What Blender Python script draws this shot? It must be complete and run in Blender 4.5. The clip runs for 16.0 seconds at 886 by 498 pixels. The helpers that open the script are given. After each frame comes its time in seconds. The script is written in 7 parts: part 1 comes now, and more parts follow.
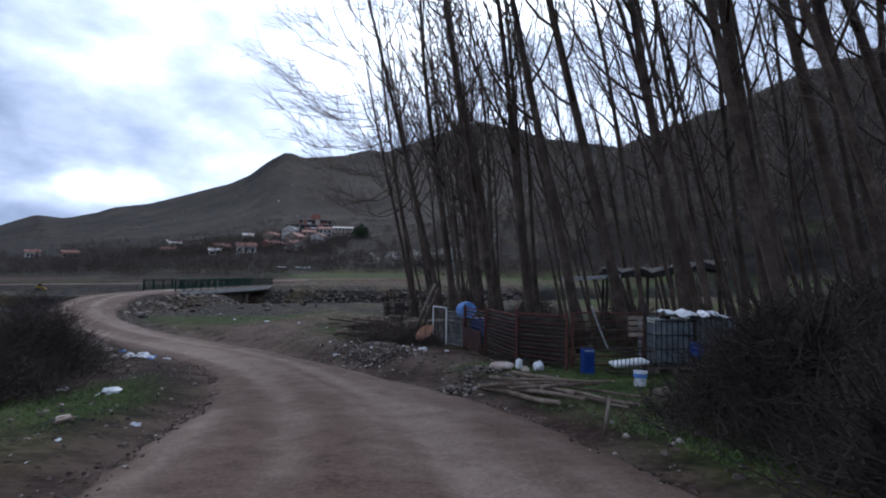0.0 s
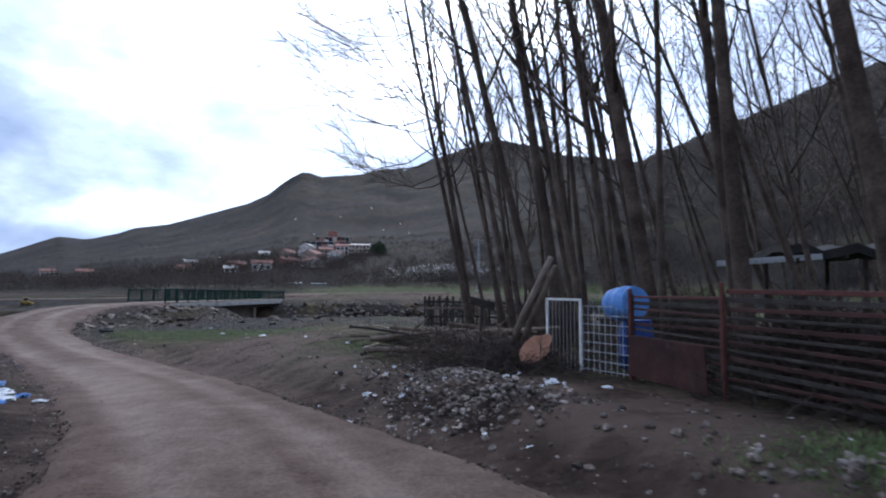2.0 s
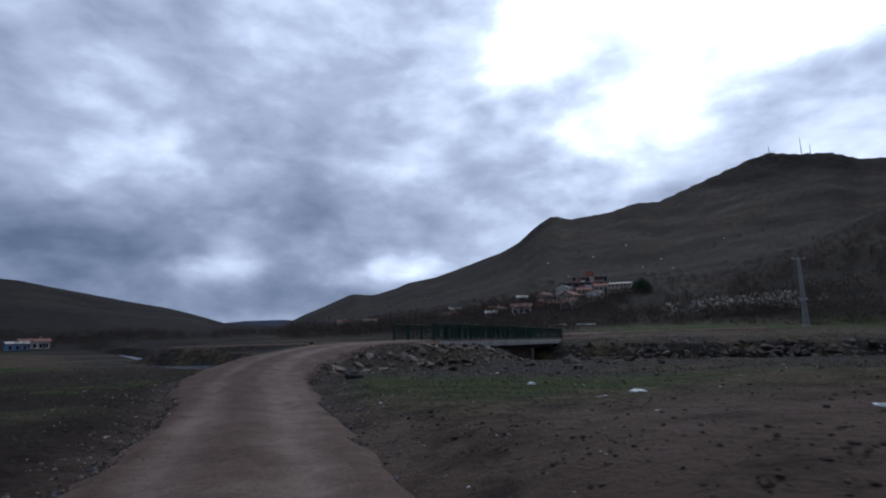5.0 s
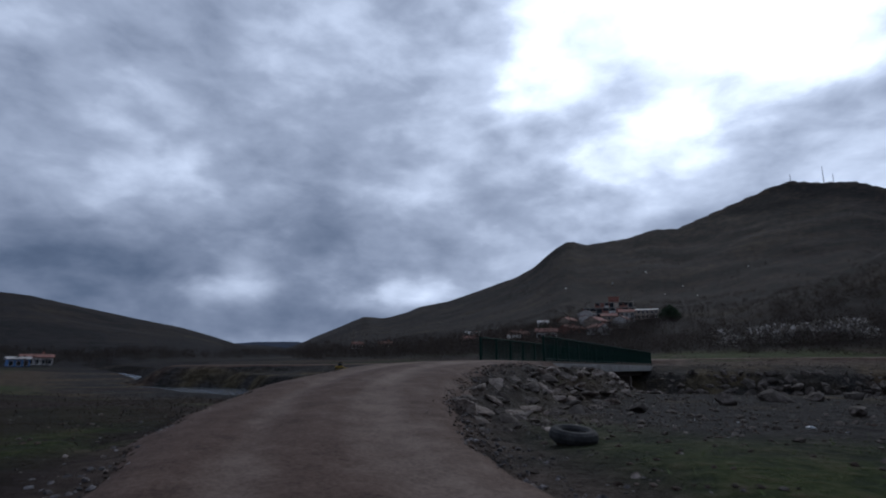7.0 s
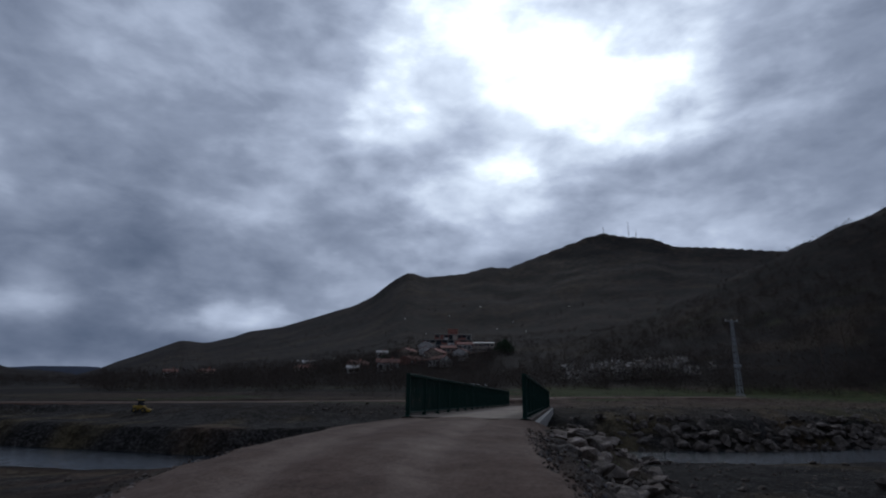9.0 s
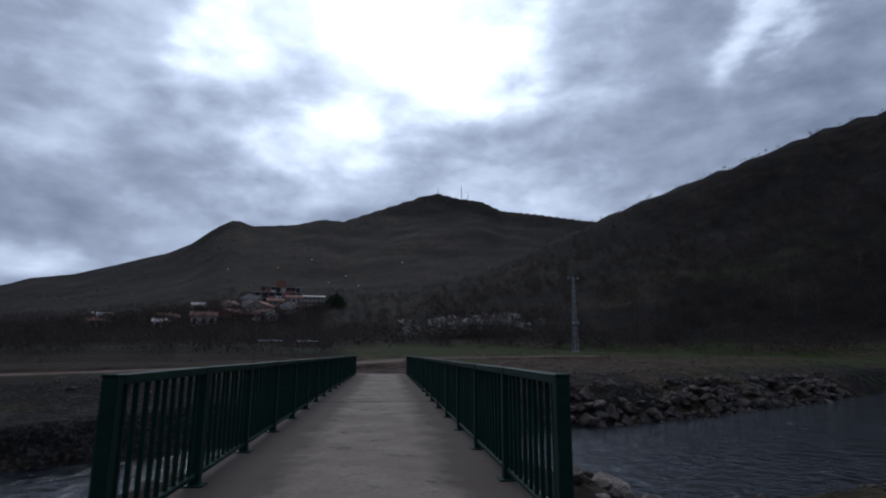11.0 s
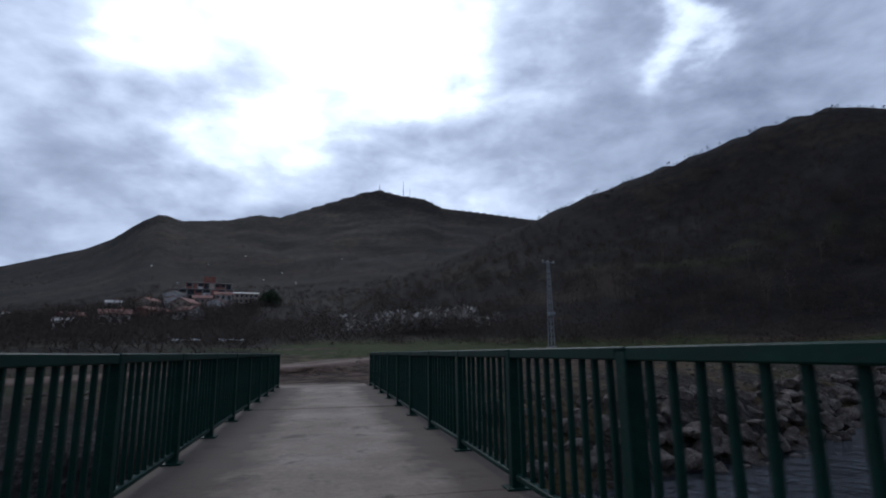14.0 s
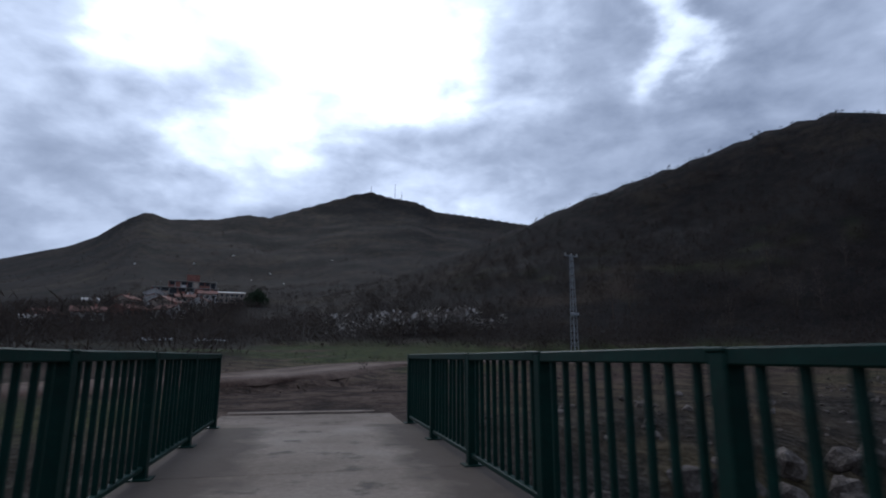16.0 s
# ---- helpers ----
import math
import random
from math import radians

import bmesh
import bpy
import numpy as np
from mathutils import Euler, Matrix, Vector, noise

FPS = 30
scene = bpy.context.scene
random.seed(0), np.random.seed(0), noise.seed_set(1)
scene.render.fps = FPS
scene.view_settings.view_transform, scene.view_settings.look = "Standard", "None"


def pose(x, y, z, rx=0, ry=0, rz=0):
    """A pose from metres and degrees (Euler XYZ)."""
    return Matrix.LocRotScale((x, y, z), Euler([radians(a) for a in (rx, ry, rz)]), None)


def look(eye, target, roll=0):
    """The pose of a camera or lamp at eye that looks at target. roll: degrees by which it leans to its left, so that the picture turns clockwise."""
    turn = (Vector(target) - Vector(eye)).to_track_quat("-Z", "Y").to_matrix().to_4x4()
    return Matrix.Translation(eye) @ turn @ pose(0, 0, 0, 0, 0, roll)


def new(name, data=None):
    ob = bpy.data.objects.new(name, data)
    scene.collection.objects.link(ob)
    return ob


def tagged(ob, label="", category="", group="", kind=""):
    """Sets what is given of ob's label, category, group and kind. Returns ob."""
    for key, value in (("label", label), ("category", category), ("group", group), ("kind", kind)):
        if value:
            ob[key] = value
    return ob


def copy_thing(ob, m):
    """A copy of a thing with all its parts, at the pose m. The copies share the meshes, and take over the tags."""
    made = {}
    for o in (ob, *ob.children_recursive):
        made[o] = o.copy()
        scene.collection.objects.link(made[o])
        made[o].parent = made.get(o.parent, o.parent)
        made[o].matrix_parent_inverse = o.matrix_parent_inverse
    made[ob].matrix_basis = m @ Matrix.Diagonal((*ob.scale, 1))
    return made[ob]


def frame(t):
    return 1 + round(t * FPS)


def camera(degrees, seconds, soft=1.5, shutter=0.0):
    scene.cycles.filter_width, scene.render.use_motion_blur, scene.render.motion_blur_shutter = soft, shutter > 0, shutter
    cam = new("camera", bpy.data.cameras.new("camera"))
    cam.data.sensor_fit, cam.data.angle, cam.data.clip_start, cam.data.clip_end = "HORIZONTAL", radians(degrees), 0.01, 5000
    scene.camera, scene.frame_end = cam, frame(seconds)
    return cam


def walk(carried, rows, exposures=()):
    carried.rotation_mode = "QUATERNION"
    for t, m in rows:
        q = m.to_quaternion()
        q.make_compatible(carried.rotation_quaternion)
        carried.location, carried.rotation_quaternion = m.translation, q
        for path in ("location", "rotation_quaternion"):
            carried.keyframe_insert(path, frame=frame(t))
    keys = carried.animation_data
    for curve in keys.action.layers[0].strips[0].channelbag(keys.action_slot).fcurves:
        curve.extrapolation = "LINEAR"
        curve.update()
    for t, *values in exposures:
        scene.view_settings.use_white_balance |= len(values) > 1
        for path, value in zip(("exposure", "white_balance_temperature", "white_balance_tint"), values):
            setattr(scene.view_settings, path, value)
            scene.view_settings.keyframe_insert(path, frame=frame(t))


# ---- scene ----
cam = camera(77.9, 16.0, soft=2.0, shutter=0.16)
# seconds, x, y, z, yaw to the left, pitch up, roll
ROWS = [
    (0, -0.244, -0.219, 1.368, -1.674, 2.164, 0.711),
    (0.5, -0.583, 1.798, 1.077, -4.418, 3.258, 0.457),
    (1, -0.920, 3.945, 0.791, -4.136, 2.720, -0.348),
    (1.5, -1.366, 6.211, 0.513, -2.627, 3.740, -0.353),
    (2, -1.931, 8.720, 0.278, 0.051, 4.117, 0.318),
    (2.5, -2.563, 10.999, 0.044, 5.227, 5.757, 0.577),
    (3, -3.320, 13.084, -0.134, 10.116, 6.423, 0.361),
    (3.5, -4.425, 15.245, -0.138, 14.801, 7.109, 0.310),
    (4, -5.581, 17.279, -0.291, 19.066, 5.714, -0.344),
    (4.5, -6.728, 19.112, -0.466, 23.076, 6.682, -0.222),
    (5, -7.964, 20.936, -0.650, 25.876, 8.951, -1.107),
    (5.5, -9.909, 22.810, -0.742, 27.490, 10.268, 0.229),
    (6, -12.163, 24.720, -0.819, 28.300, 10.891, 0.584),
    (6.5, -14.482, 26.656, -0.892, 28.193, 11.192, 0.480),
    (7, -16.727, 28.644, -0.937, 27.059, 11.539, 0.164),
    (7.5, -18.737, 30.689, -0.910, 24.785, 12.306, -0.592),
    (8, -20.297, 32.765, -0.781, 21.364, 13.843, -0.667),
    (8.5, -21.940, 34.961, -0.600, 17.272, 14.093, -0.097),
    (9, -23.334, 37.731, -0.327, 10.019, 14.688, 0.696),
    (9.5, -24.198, 40.478, -0.181, 3.703, 16.469, -0.340),
    (10, -24.734, 43.111, 0.100, -1.631, 15.171, -1.005),
    (10.2, -24.790, 44.102, 0.213, -2.524, 13.432, -0.796),
    (10.5, -24.930, 45.608, 0.303, -4.469, 11.602, -0.243),
    (11, -25.099, 48.144, 0.333, -7.639, 10.190, 0.251),
    (11.5, -25.164, 50.646, 0.265, -10.473, 10.370, 0.321),
    (12, -25.154, 53.094, 0.161, -12.749, 11.169, 0.018),
    (12.5, -25.113, 55.426, 0.074, -14.247, 11.616, -1.112),
    (13, -25.014, 57.687, 0.057, -14.638, 10.608, -0.740),
    (13.5, -24.998, 59.834, 0.041, -14.410, 10.392, -0.778),
    (14, -24.938, 61.990, 0.037, -13.943, 10.086, -0.569),
    (14.5, -24.881, 64.241, 0.027, -13.636, 9.790, -0.096),
    (15, -24.806, 66.540, -0.028, -14.335, 9.667, 0.270),
    (15.5, -24.763, 68.958, -0.049, -14.819, 11.509, 0.136),
    (16, -24.678, 71.702, -0.083, -14.993, 10.581, 0.219),
]


def aim(x, y, z, yaw, pitch, roll):
    a, b = radians(yaw), radians(pitch)
    way = Vector((-math.sin(a) * math.cos(b), math.cos(a) * math.cos(b), math.sin(b)))
    return look((x, y, z), Vector((x, y, z)) + 10 * way, roll)


EXPOSURES = [(0, 0.95, 5800, 10), (1, 1.38, 5720, 10), (2.5, 1.3, 5680, 10), (3.5, 0.58, 5780, 10), (5, 0.08, 5800, 10), (7.3, -0.35, 5850, 10),
             (8.5, -0.7, 5880, 10), (9.5, -0.82, 5880, 10), (10.2, -1.05, 5850, 10), (11.3, -0.15, 5800, 10), (12.3, -0.03, 5760, 10), (16, -0.03, 5760, 10)]
walk(cam, [(r[0], aim(*r[1:])) for r in ROWS], EXPOSURES)

# ---------------------------------------------------------------- sky and sun
world = bpy.data.worlds.new("overcast_sky")
scene.world = world
world.use_nodes = True
W = world.node_tree
W.nodes.clear()


def node(tree, kind, **values):
    n = tree.nodes.new(kind)
    for key, value in values.items():
        if key in n.inputs:
            n.inputs[key].default_value = value
    return n


def math_node(tree, op, a, b=None, clamp=False):
    n = tree.nodes.new("ShaderNodeMath")
    n.operation, n.use_clamp = op, clamp
    for k, v in enumerate((a, b)):
        if v is None:
            continue
        if isinstance(v, (int, float)):
            n.inputs[k].default_value = v
        else:
            tree.links.new(v, n.inputs[k])
    return n.outputs[0]


def mix_node(tree, fac, a, b):
    n = tree.nodes.new("ShaderNodeMix")
    n.data_type = "RGBA"
    for k, v in ((0, fac), (6, a), (7, b)):
        if isinstance(v, (int, float)):
            n.inputs[k].default_value = v
        elif isinstance(v, tuple):
            n.inputs[k].default_value = (*v, 1)
        else:
            tree.links.new(v, n.inputs[k])
    return n.outputs[2]


def ramp_node(tree, fac, stops):
    n = tree.nodes.new("ShaderNodeValToRGB")
    e = n.color_ramp.elements
    while len(e) < len(stops):
        e.new(0.5)
    for el, (pos, col) in zip(e, stops):
        el.position, el.color = pos, (*col, 1) if isinstance(col, tuple) else (col, col, col, 1)
    tree.links.new(fac, n.inputs[0])
    return n.outputs[0]


SUN_AZ, SUN_EL = 6.0, 33.0
SUN_WAY = Vector((-math.sin(radians(SUN_AZ)) * math.cos(radians(SUN_EL)), math.cos(radians(SUN_AZ)) * math.cos(radians(SUN_EL)), math.sin(radians(SUN_EL))))


def build_sky():
    sky = W.nodes.new("ShaderNodeTexSky")
    sky.sky_type, sky.sun_disc = "NISHITA", False
    sky.sun_elevation, sky.sun_rotation = radians(SUN_EL), radians(-SUN_AZ)
    blue = W.nodes.new("ShaderNodeVectorMath")
    blue.operation = "SCALE"
    blue.inputs["Scale"].default_value = 0.10
    W.links.new(sky.outputs[0], blue.inputs[0])
    co = W.nodes.new("ShaderNodeTexCoord").outputs["Generated"]
    sep = W.nodes.new("ShaderNodeSeparateXYZ")
    W.links.new(co, sep.inputs[0])
    x, y, z = sep.outputs
    # the layer of cloud, lumpy and a little drawn out towards the horizon
    flat = W.nodes.new("ShaderNodeCombineXYZ")
    W.links.new(x, flat.inputs[0])
    W.links.new(y, flat.inputs[1])
    W.links.new(math_node(W, "MULTIPLY", z, 1.9), flat.inputs[2])
    big = node(W, "ShaderNodeTexNoise", Scale=3.4, Detail=5.0, Roughness=0.5, Distortion=0.2)
    small = node(W, "ShaderNodeTexNoise", Scale=10.0, Detail=5.0, Roughness=0.52, Distortion=0.2)
    for n in (big, small):
        W.links.new(flat.outputs[0], n.inputs["Vector"])
    mixed = math_node(W, "ADD", math_node(W, "MULTIPLY", big.outputs[0], 0.60), math_node(W, "MULTIPLY", small.outputs[0], 0.40))
    thick = math_node(W, "ADD", math_node(W, "MULTIPLY", mixed, 0.72), 0.12)
    # bearing and height in degrees, frayed by noise so that no stretch of cloud has a clean edge
    fray = node(W, "ShaderNodeTexNoise", Scale=6.0, Detail=5.0, Roughness=0.52)
    W.links.new(flat.outputs[0], fray.inputs["Vector"])
    split = W.nodes.new("ShaderNodeSeparateColor")
    W.links.new(fray.outputs["Color"], split.inputs[0])
    bearing = math_node(W, "MULTIPLY", math_node(W, "ARCTAN2", math_node(W, "MULTIPLY", x, -1.0), y), 57.296)
    bearing = math_node(W, "ADD", bearing, math_node(W, "MULTIPLY", math_node(W, "SUBTRACT", split.outputs[0], 0.5), 22.0))
    height = math_node(W, "MULTIPLY", math_node(W, "ARCSINE", z), 57.296)
    height = math_node(W, "ADD", height, math_node(W, "MULTIPLY", math_node(W, "SUBTRACT", split.outputs[1], 0.5), math_node(W, "ADD", math_node(W, "MULTIPLY", z, 18.0), 1.5)))
    # thin and heavy stretches of the cloud: bearing, height, half widths, weight
    shade = thick
    for az, el, wide, tall, weight in ((3, 34, 17, 9, -0.31), (5, 21, 8, 4.5, -0.24), (-10, 28, 8, 5, -0.15), (16, 26, 5, 6, -0.08), (-40, 31, 3, 6, -0.20), (-22, 30, 13, 9, -0.12), (-12, 16, 16, 4, -0.11), (50, 30, 22, 9, -0.05),
                                       (58, 17, 6, 3, -0.06), (27, 20, 8, 5, -0.07), (30, 7.0, 5.5, 1.3, -0.17), (48, 7.0, 6, 1.2, -0.07), (8, 15, 8, 2.5, -0.06),
                                       (40, 13.5, 16, 4.5, 0.10), (60, 8, 10, 5, 0.16), (40, 3.5, 14, 2.2, 0.13), (-12, 21, 5, 2.5, 0.06), (-27, 23, 8, 3, 0.08), (-50, 25, 8, 12, 0.05), (180, 40, 90, 50, 0.08)):
        u = math_node(W, "DIVIDE", math_node(W, "SUBTRACT", bearing, float(az)), float(wide))
        # unseen heavy cloud at the back, added to cut the light from there
        if az == 180:
            u = math_node(W, "DIVIDE", math_node(W, "SUBTRACT", math_node(W, "ABSOLUTE", bearing), 180.0), float(wide))
        v = math_node(W, "DIVIDE", math_node(W, "SUBTRACT", height, float(el)), float(tall))
        far = math_node(W, "ADD", math_node(W, "MULTIPLY", u, u), math_node(W, "MULTIPLY", v, v))
        fall = math_node(W, "POWER", 2.718, math_node(W, "MULTIPLY", math_node(W, "POWER", far, 1.4), -0.8))
        shade = math_node(W, "ADD", shade, math_node(W, "MULTIPLY", fall, float(weight)))
    cloud = ramp_node(W, shade, [(0.08, (2.55, 2.62, 2.7)), (0.22, (1.32, 1.41, 1.52)), (0.34, (0.77, 0.84, 0.985)), (0.46, (0.442, 0.495, 0.612)), (0.58, (0.252, 0.294, 0.39)), (0.70, (0.13, 0.168, 0.246)), (0.84, (0.058, 0.084, 0.142))])
    cover = ramp_node(W, thick, [(0.26, 0.8), (0.36, 1.0)])
    total = mix_node(W, cover, blue.outputs[0], cloud)
    back = node(W, "ShaderNodeBackground", Strength=1.0)
    W.links.new(total, back.inputs["Color"])
    out = W.nodes.new("ShaderNodeOutputWorld")
    W.links.new(back.outputs[0], out.inputs["Surface"])


build_sky()
sun_data = bpy.data.lights.new("sun", "SUN")
sun_data.energy, sun_data.angle, sun_data.color = 0.6, radians(16), (1.0, 0.92, 0.82)
sun = new("sun", sun_data)
sun.matrix_world = look(tuple(SUN_WAY * 100), (0, 0, 0))


# ---------------------------------------------------------------- materials
def surface(name, colours, size=1.0, fine=0.08, rough=0.9, metal=0.0, bump=0.3, bump_size=None, wear=None, vary=0.0, spec=0.3, coords="Object", pieces=False):
    """A procedural surface: colours blend by noise of a size in metres, with fine grain, relief, stains and wear."""
    m = bpy.data.materials.new(name)
    m.use_nodes = True
    t = m.node_tree
    b = t.nodes["Principled BSDF"]
    co = t.nodes.new("ShaderNodeTexCoord").outputs[coords]
    n1 = node(t, "ShaderNodeTexNoise", Scale=1.0 / size, Detail=6.0, Roughness=0.6)
    n2 = node(t, "ShaderNodeTexNoise", Scale=1.0 / fine, Detail=3.0, Roughness=0.6)
    for n in (n1, n2):
        t.links.new(co, n.inputs["Vector"])
    fac = math_node(t, "ADD", math_node(t, "MULTIPLY", n1.outputs[0], 0.65), math_node(t, "MULTIPLY", n2.outputs[0], 0.35))
    k = len(colours)
    col = ramp_node(t, fac, [(0.36 + 0.28 * i / max(1, k - 1), c) for i, c in enumerate(colours)])
    if wear:
        n3 = node(t, "ShaderNodeTexNoise", Scale=2.3 / size, Detail=8.0, Roughness=0.7)
        t.links.new(co, n3.inputs["Vector"])
        col = mix_node(t, ramp_node(t, n3.outputs[0], [(0.56, 0.0), (0.64, 1.0)]), col, wear)
    if vary:
        h = node(t, "ShaderNodeHueSaturation")
        rnd = t.nodes.new("ShaderNodeNewGeometry").outputs["Random Per Island"] if pieces else t.nodes.new("ShaderNodeObjectInfo").outputs["Random"]
        t.links.new(math_node(t, "ADD", math_node(t, "MULTIPLY", rnd, vary * 2), 1.0 - vary), h.inputs["Value"])
        t.links.new(col, h.inputs["Color"])
        col = h.outputs[0]
    t.links.new(col, b.inputs["Base Color"])
    b.inputs["Metallic"].default_value = metal
    b.inputs["Specular IOR Level"].default_value = spec
    t.links.new(math_node(t, "ADD", math_node(t, "MULTIPLY", n2.outputs[0], 0.25), rough - 0.12, True), b.inputs["Roughness"])
    bm_ = node(t, "ShaderNodeBump", Strength=bump, Distance=bump_size or fine * 0.3)
    t.links.new(n2.outputs[0], bm_.inputs["Height"])
    t.links.new(bm_.outputs[0], b.inputs["Normal"])
    return m


def land_material():
    """Grass, bare earth, stony ground and scrub, laid out by the mesh's own layers."""
    m = bpy.data.materials.new("land")
    m.use_nodes = True
    t = m.node_tree
    b = t.nodes["Principled BSDF"]
    co = t.nodes.new("ShaderNodeTexCoord").outputs["Object"]

    def noise_at(size, detail=6.0, rough=0.6):
        n = node(t, "ShaderNodeTexNoise", Scale=1.0 / size, Detail=detail, Roughness=rough)
        t.links.new(co, n.inputs["Vector"])
        return n.outputs[0]

    def layer(name):
        n = t.nodes.new("ShaderNodeAttribute")
        n.attribute_name = name
        return n.outputs["Fac"]

    fine, mid, wide, huge = noise_at(0.16, 7.0, 0.68), noise_at(0.9), noise_at(7.0), noise_at(60.0, 9.0, 0.65)
    grass = ramp_node(t, math_node(t, "ADD", math_node(t, "MULTIPLY", fine, 0.5), math_node(t, "MULTIPLY", mid, 0.5)),
                      [(0.413, (0.013, 0.023, 0.006)), (0.488, (0.033, 0.053, 0.010)), (0.550, (0.062, 0.074, 0.018)), (0.612, (0.098, 0.084, 0.038))])
    dry = ramp_node(t, math_node(t, "ADD", math_node(t, "MULTIPLY", fine, 0.45), math_node(t, "MULTIPLY", mid, 0.55)),
                    [(0.413, (0.030, 0.020, 0.012)), (0.500, (0.080, 0.057, 0.035)), (0.587, (0.14, 0.106, 0.068))])
    earth = ramp_node(t, math_node(t, "ADD", math_node(t, "MULTIPLY", fine, 0.4), math_node(t, "MULTIPLY", mid, 0.6)),
                      [(0.413, (0.022, 0.012, 0.009)), (0.500, (0.074, 0.047, 0.035)), (0.587, (0.138, 0.098, 0.076))])
    stone = ramp_node(t, math_node(t, "ADD", math_node(t, "MULTIPLY", fine, 0.7), math_node(t, "MULTIPLY", mid, 0.3)),
                      [(0.413, (0.008, 0.007, 0.006)), (0.512, (0.028, 0.025, 0.022)), (0.587, (0.08, 0.073, 0.067))])
    scrub = ramp_node(t, math_node(t, "ADD", math_node(t, "MULTIPLY", huge, 0.55), math_node(t, "MULTIPLY", wide, 0.45)),
                      [(0.413, (0.005, 0.004, 0.0037)), (0.475, (0.010, 0.0078, 0.0068)), (0.525, (0.021, 0.0145, 0.0118)), (0.560, (0.029, 0.0215, 0.0142)), (0.610, (0.044, 0.0335, 0.020))])
    col = mix_node(t, layer("green"), dry, grass)
    col = mix_node(t, layer("bare"), col, earth)
    # ruts, mud, darker verges and painted tree shade share one dark colour
    col = mix_node(t, math_node(t, "MULTIPLY", layer("rut_and_shade"), ramp_node(t, mid, [(0.3, 0.55), (0.6, 1.0)])), col, (0.017, 0.009, 0.0065))
    col = mix_node(t, layer("stony"), col, stone)
    col = mix_node(t, math_node(t, "MULTIPLY", layer("packed"), ramp_node(t, mid, [(0.35, 0.4), (0.55, 1.0)])), col, (0.135, 0.098, 0.078))
    col = mix_node(t, layer("hill"), col, scrub)
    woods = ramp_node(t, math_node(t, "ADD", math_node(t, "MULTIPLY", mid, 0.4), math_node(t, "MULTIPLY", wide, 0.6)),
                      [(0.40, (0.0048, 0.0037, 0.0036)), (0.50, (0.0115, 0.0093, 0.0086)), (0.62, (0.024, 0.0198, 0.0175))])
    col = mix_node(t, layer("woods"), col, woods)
    # haze of distance, painted as blue onto the farthest mountains
    col = mix_node(t, layer("far_haze"), col, (0.016, 0.026, 0.05))
    damp = t.nodes.new("ShaderNodeHueSaturation")
    damp.inputs["Value"].default_value = 0.8
    damp.inputs["Saturation"].default_value = 1.08
    t.links.new(col, damp.inputs["Color"])
    t.links.new(damp.outputs[0], b.inputs["Base Color"])
    b.inputs["Roughness"].default_value = 0.95
    b.inputs["Specular IOR Level"].default_value = 0.12
    bump = node(t, "ShaderNodeBump", Strength=0.95, Distance=0.13)
    t.links.new(math_node(t, "ADD", fine, math_node(t, "MULTIPLY", mid, 2.0)), bump.inputs["Height"])
    t.links.new(bump.outputs[0], b.inputs["Normal"])
    return m


def road_material():
    m = bpy.data.materials.new("packed_dirt")
    m.use_nodes = True
    t = m.node_tree
    b = t.nodes["Principled BSDF"]
    co = t.nodes.new("ShaderNodeTexCoord").outputs["Object"]
    a = t.nodes.new("ShaderNodeAttribute")
    a.attribute_name = "worn"
    n1 = node(t, "ShaderNodeTexNoise", Scale=2.2, Detail=9.0, Roughness=0.72)
    n2 = node(t, "ShaderNodeTexNoise", Scale=22.0, Detail=4.0, Roughness=0.7)
    for n in (n1, n2):
        t.links.new(co, n.inputs["Vector"])
    fac = math_node(t, "ADD", math_node(t, "MULTIPLY", n1.outputs[0], 0.5), math_node(t, "MULTIPLY", n2.outputs[0], 0.5))
    loose = ramp_node(t, fac, [(0.38, (0.042, 0.022, 0.015)), (0.5, (0.086, 0.052, 0.037)), (0.64, (0.135, 0.090, 0.067))])
    packed = ramp_node(t, fac, [(0.38, (0.115, 0.081, 0.062)), (0.5, (0.172, 0.125, 0.097)), (0.64, (0.235, 0.178, 0.142))])
    t.links.new(mix_node(t, a.outputs["Fac"], loose, packed), b.inputs["Base Color"])
    b.inputs["Roughness"].default_value = 0.92
    b.inputs["Specular IOR Level"].default_value = 0.2
    bump = node(t, "ShaderNodeBump", Strength=0.8, Distance=0.035)
    t.links.new(fac, bump.inputs["Height"])
    t.links.new(bump.outputs[0], b.inputs["Normal"])
    return m


def water_material():
    m = bpy.data.materials.new("river_water")
    m.use_nodes = True
    t = m.node_tree
    b = t.nodes["Principled BSDF"]
    co = t.nodes.new("ShaderNodeTexCoord").outputs["Object"]
    n = node(t, "ShaderNodeTexNoise", Scale=1.6, Detail=6.0, Roughness=0.6, Distortion=0.6)
    f = node(t, "ShaderNodeTexNoise", Scale=0.8, Detail=9.0, Roughness=0.75)
    for k in (n, f):
        t.links.new(co, k.inputs["Vector"])
    t.links.new(ramp_node(t, f.outputs[0], [(0.42, (0.006, 0.009, 0.012)), (0.56, (0.016, 0.02, 0.025)), (0.64, (0.05, 0.06, 0.07)), (0.70, (0.4, 0.43, 0.47))]), b.inputs["Base Color"])
    b.inputs["Roughness"].default_value = 0.12
    b.inputs["IOR"].default_value = 1.33
    bump = node(t, "ShaderNodeBump", Strength=0.9, Distance=0.12)
    t.links.new(n.outputs[0], bump.inputs["Height"])
    t.links.new(bump.outputs[0], b.inputs["Normal"])
    return m


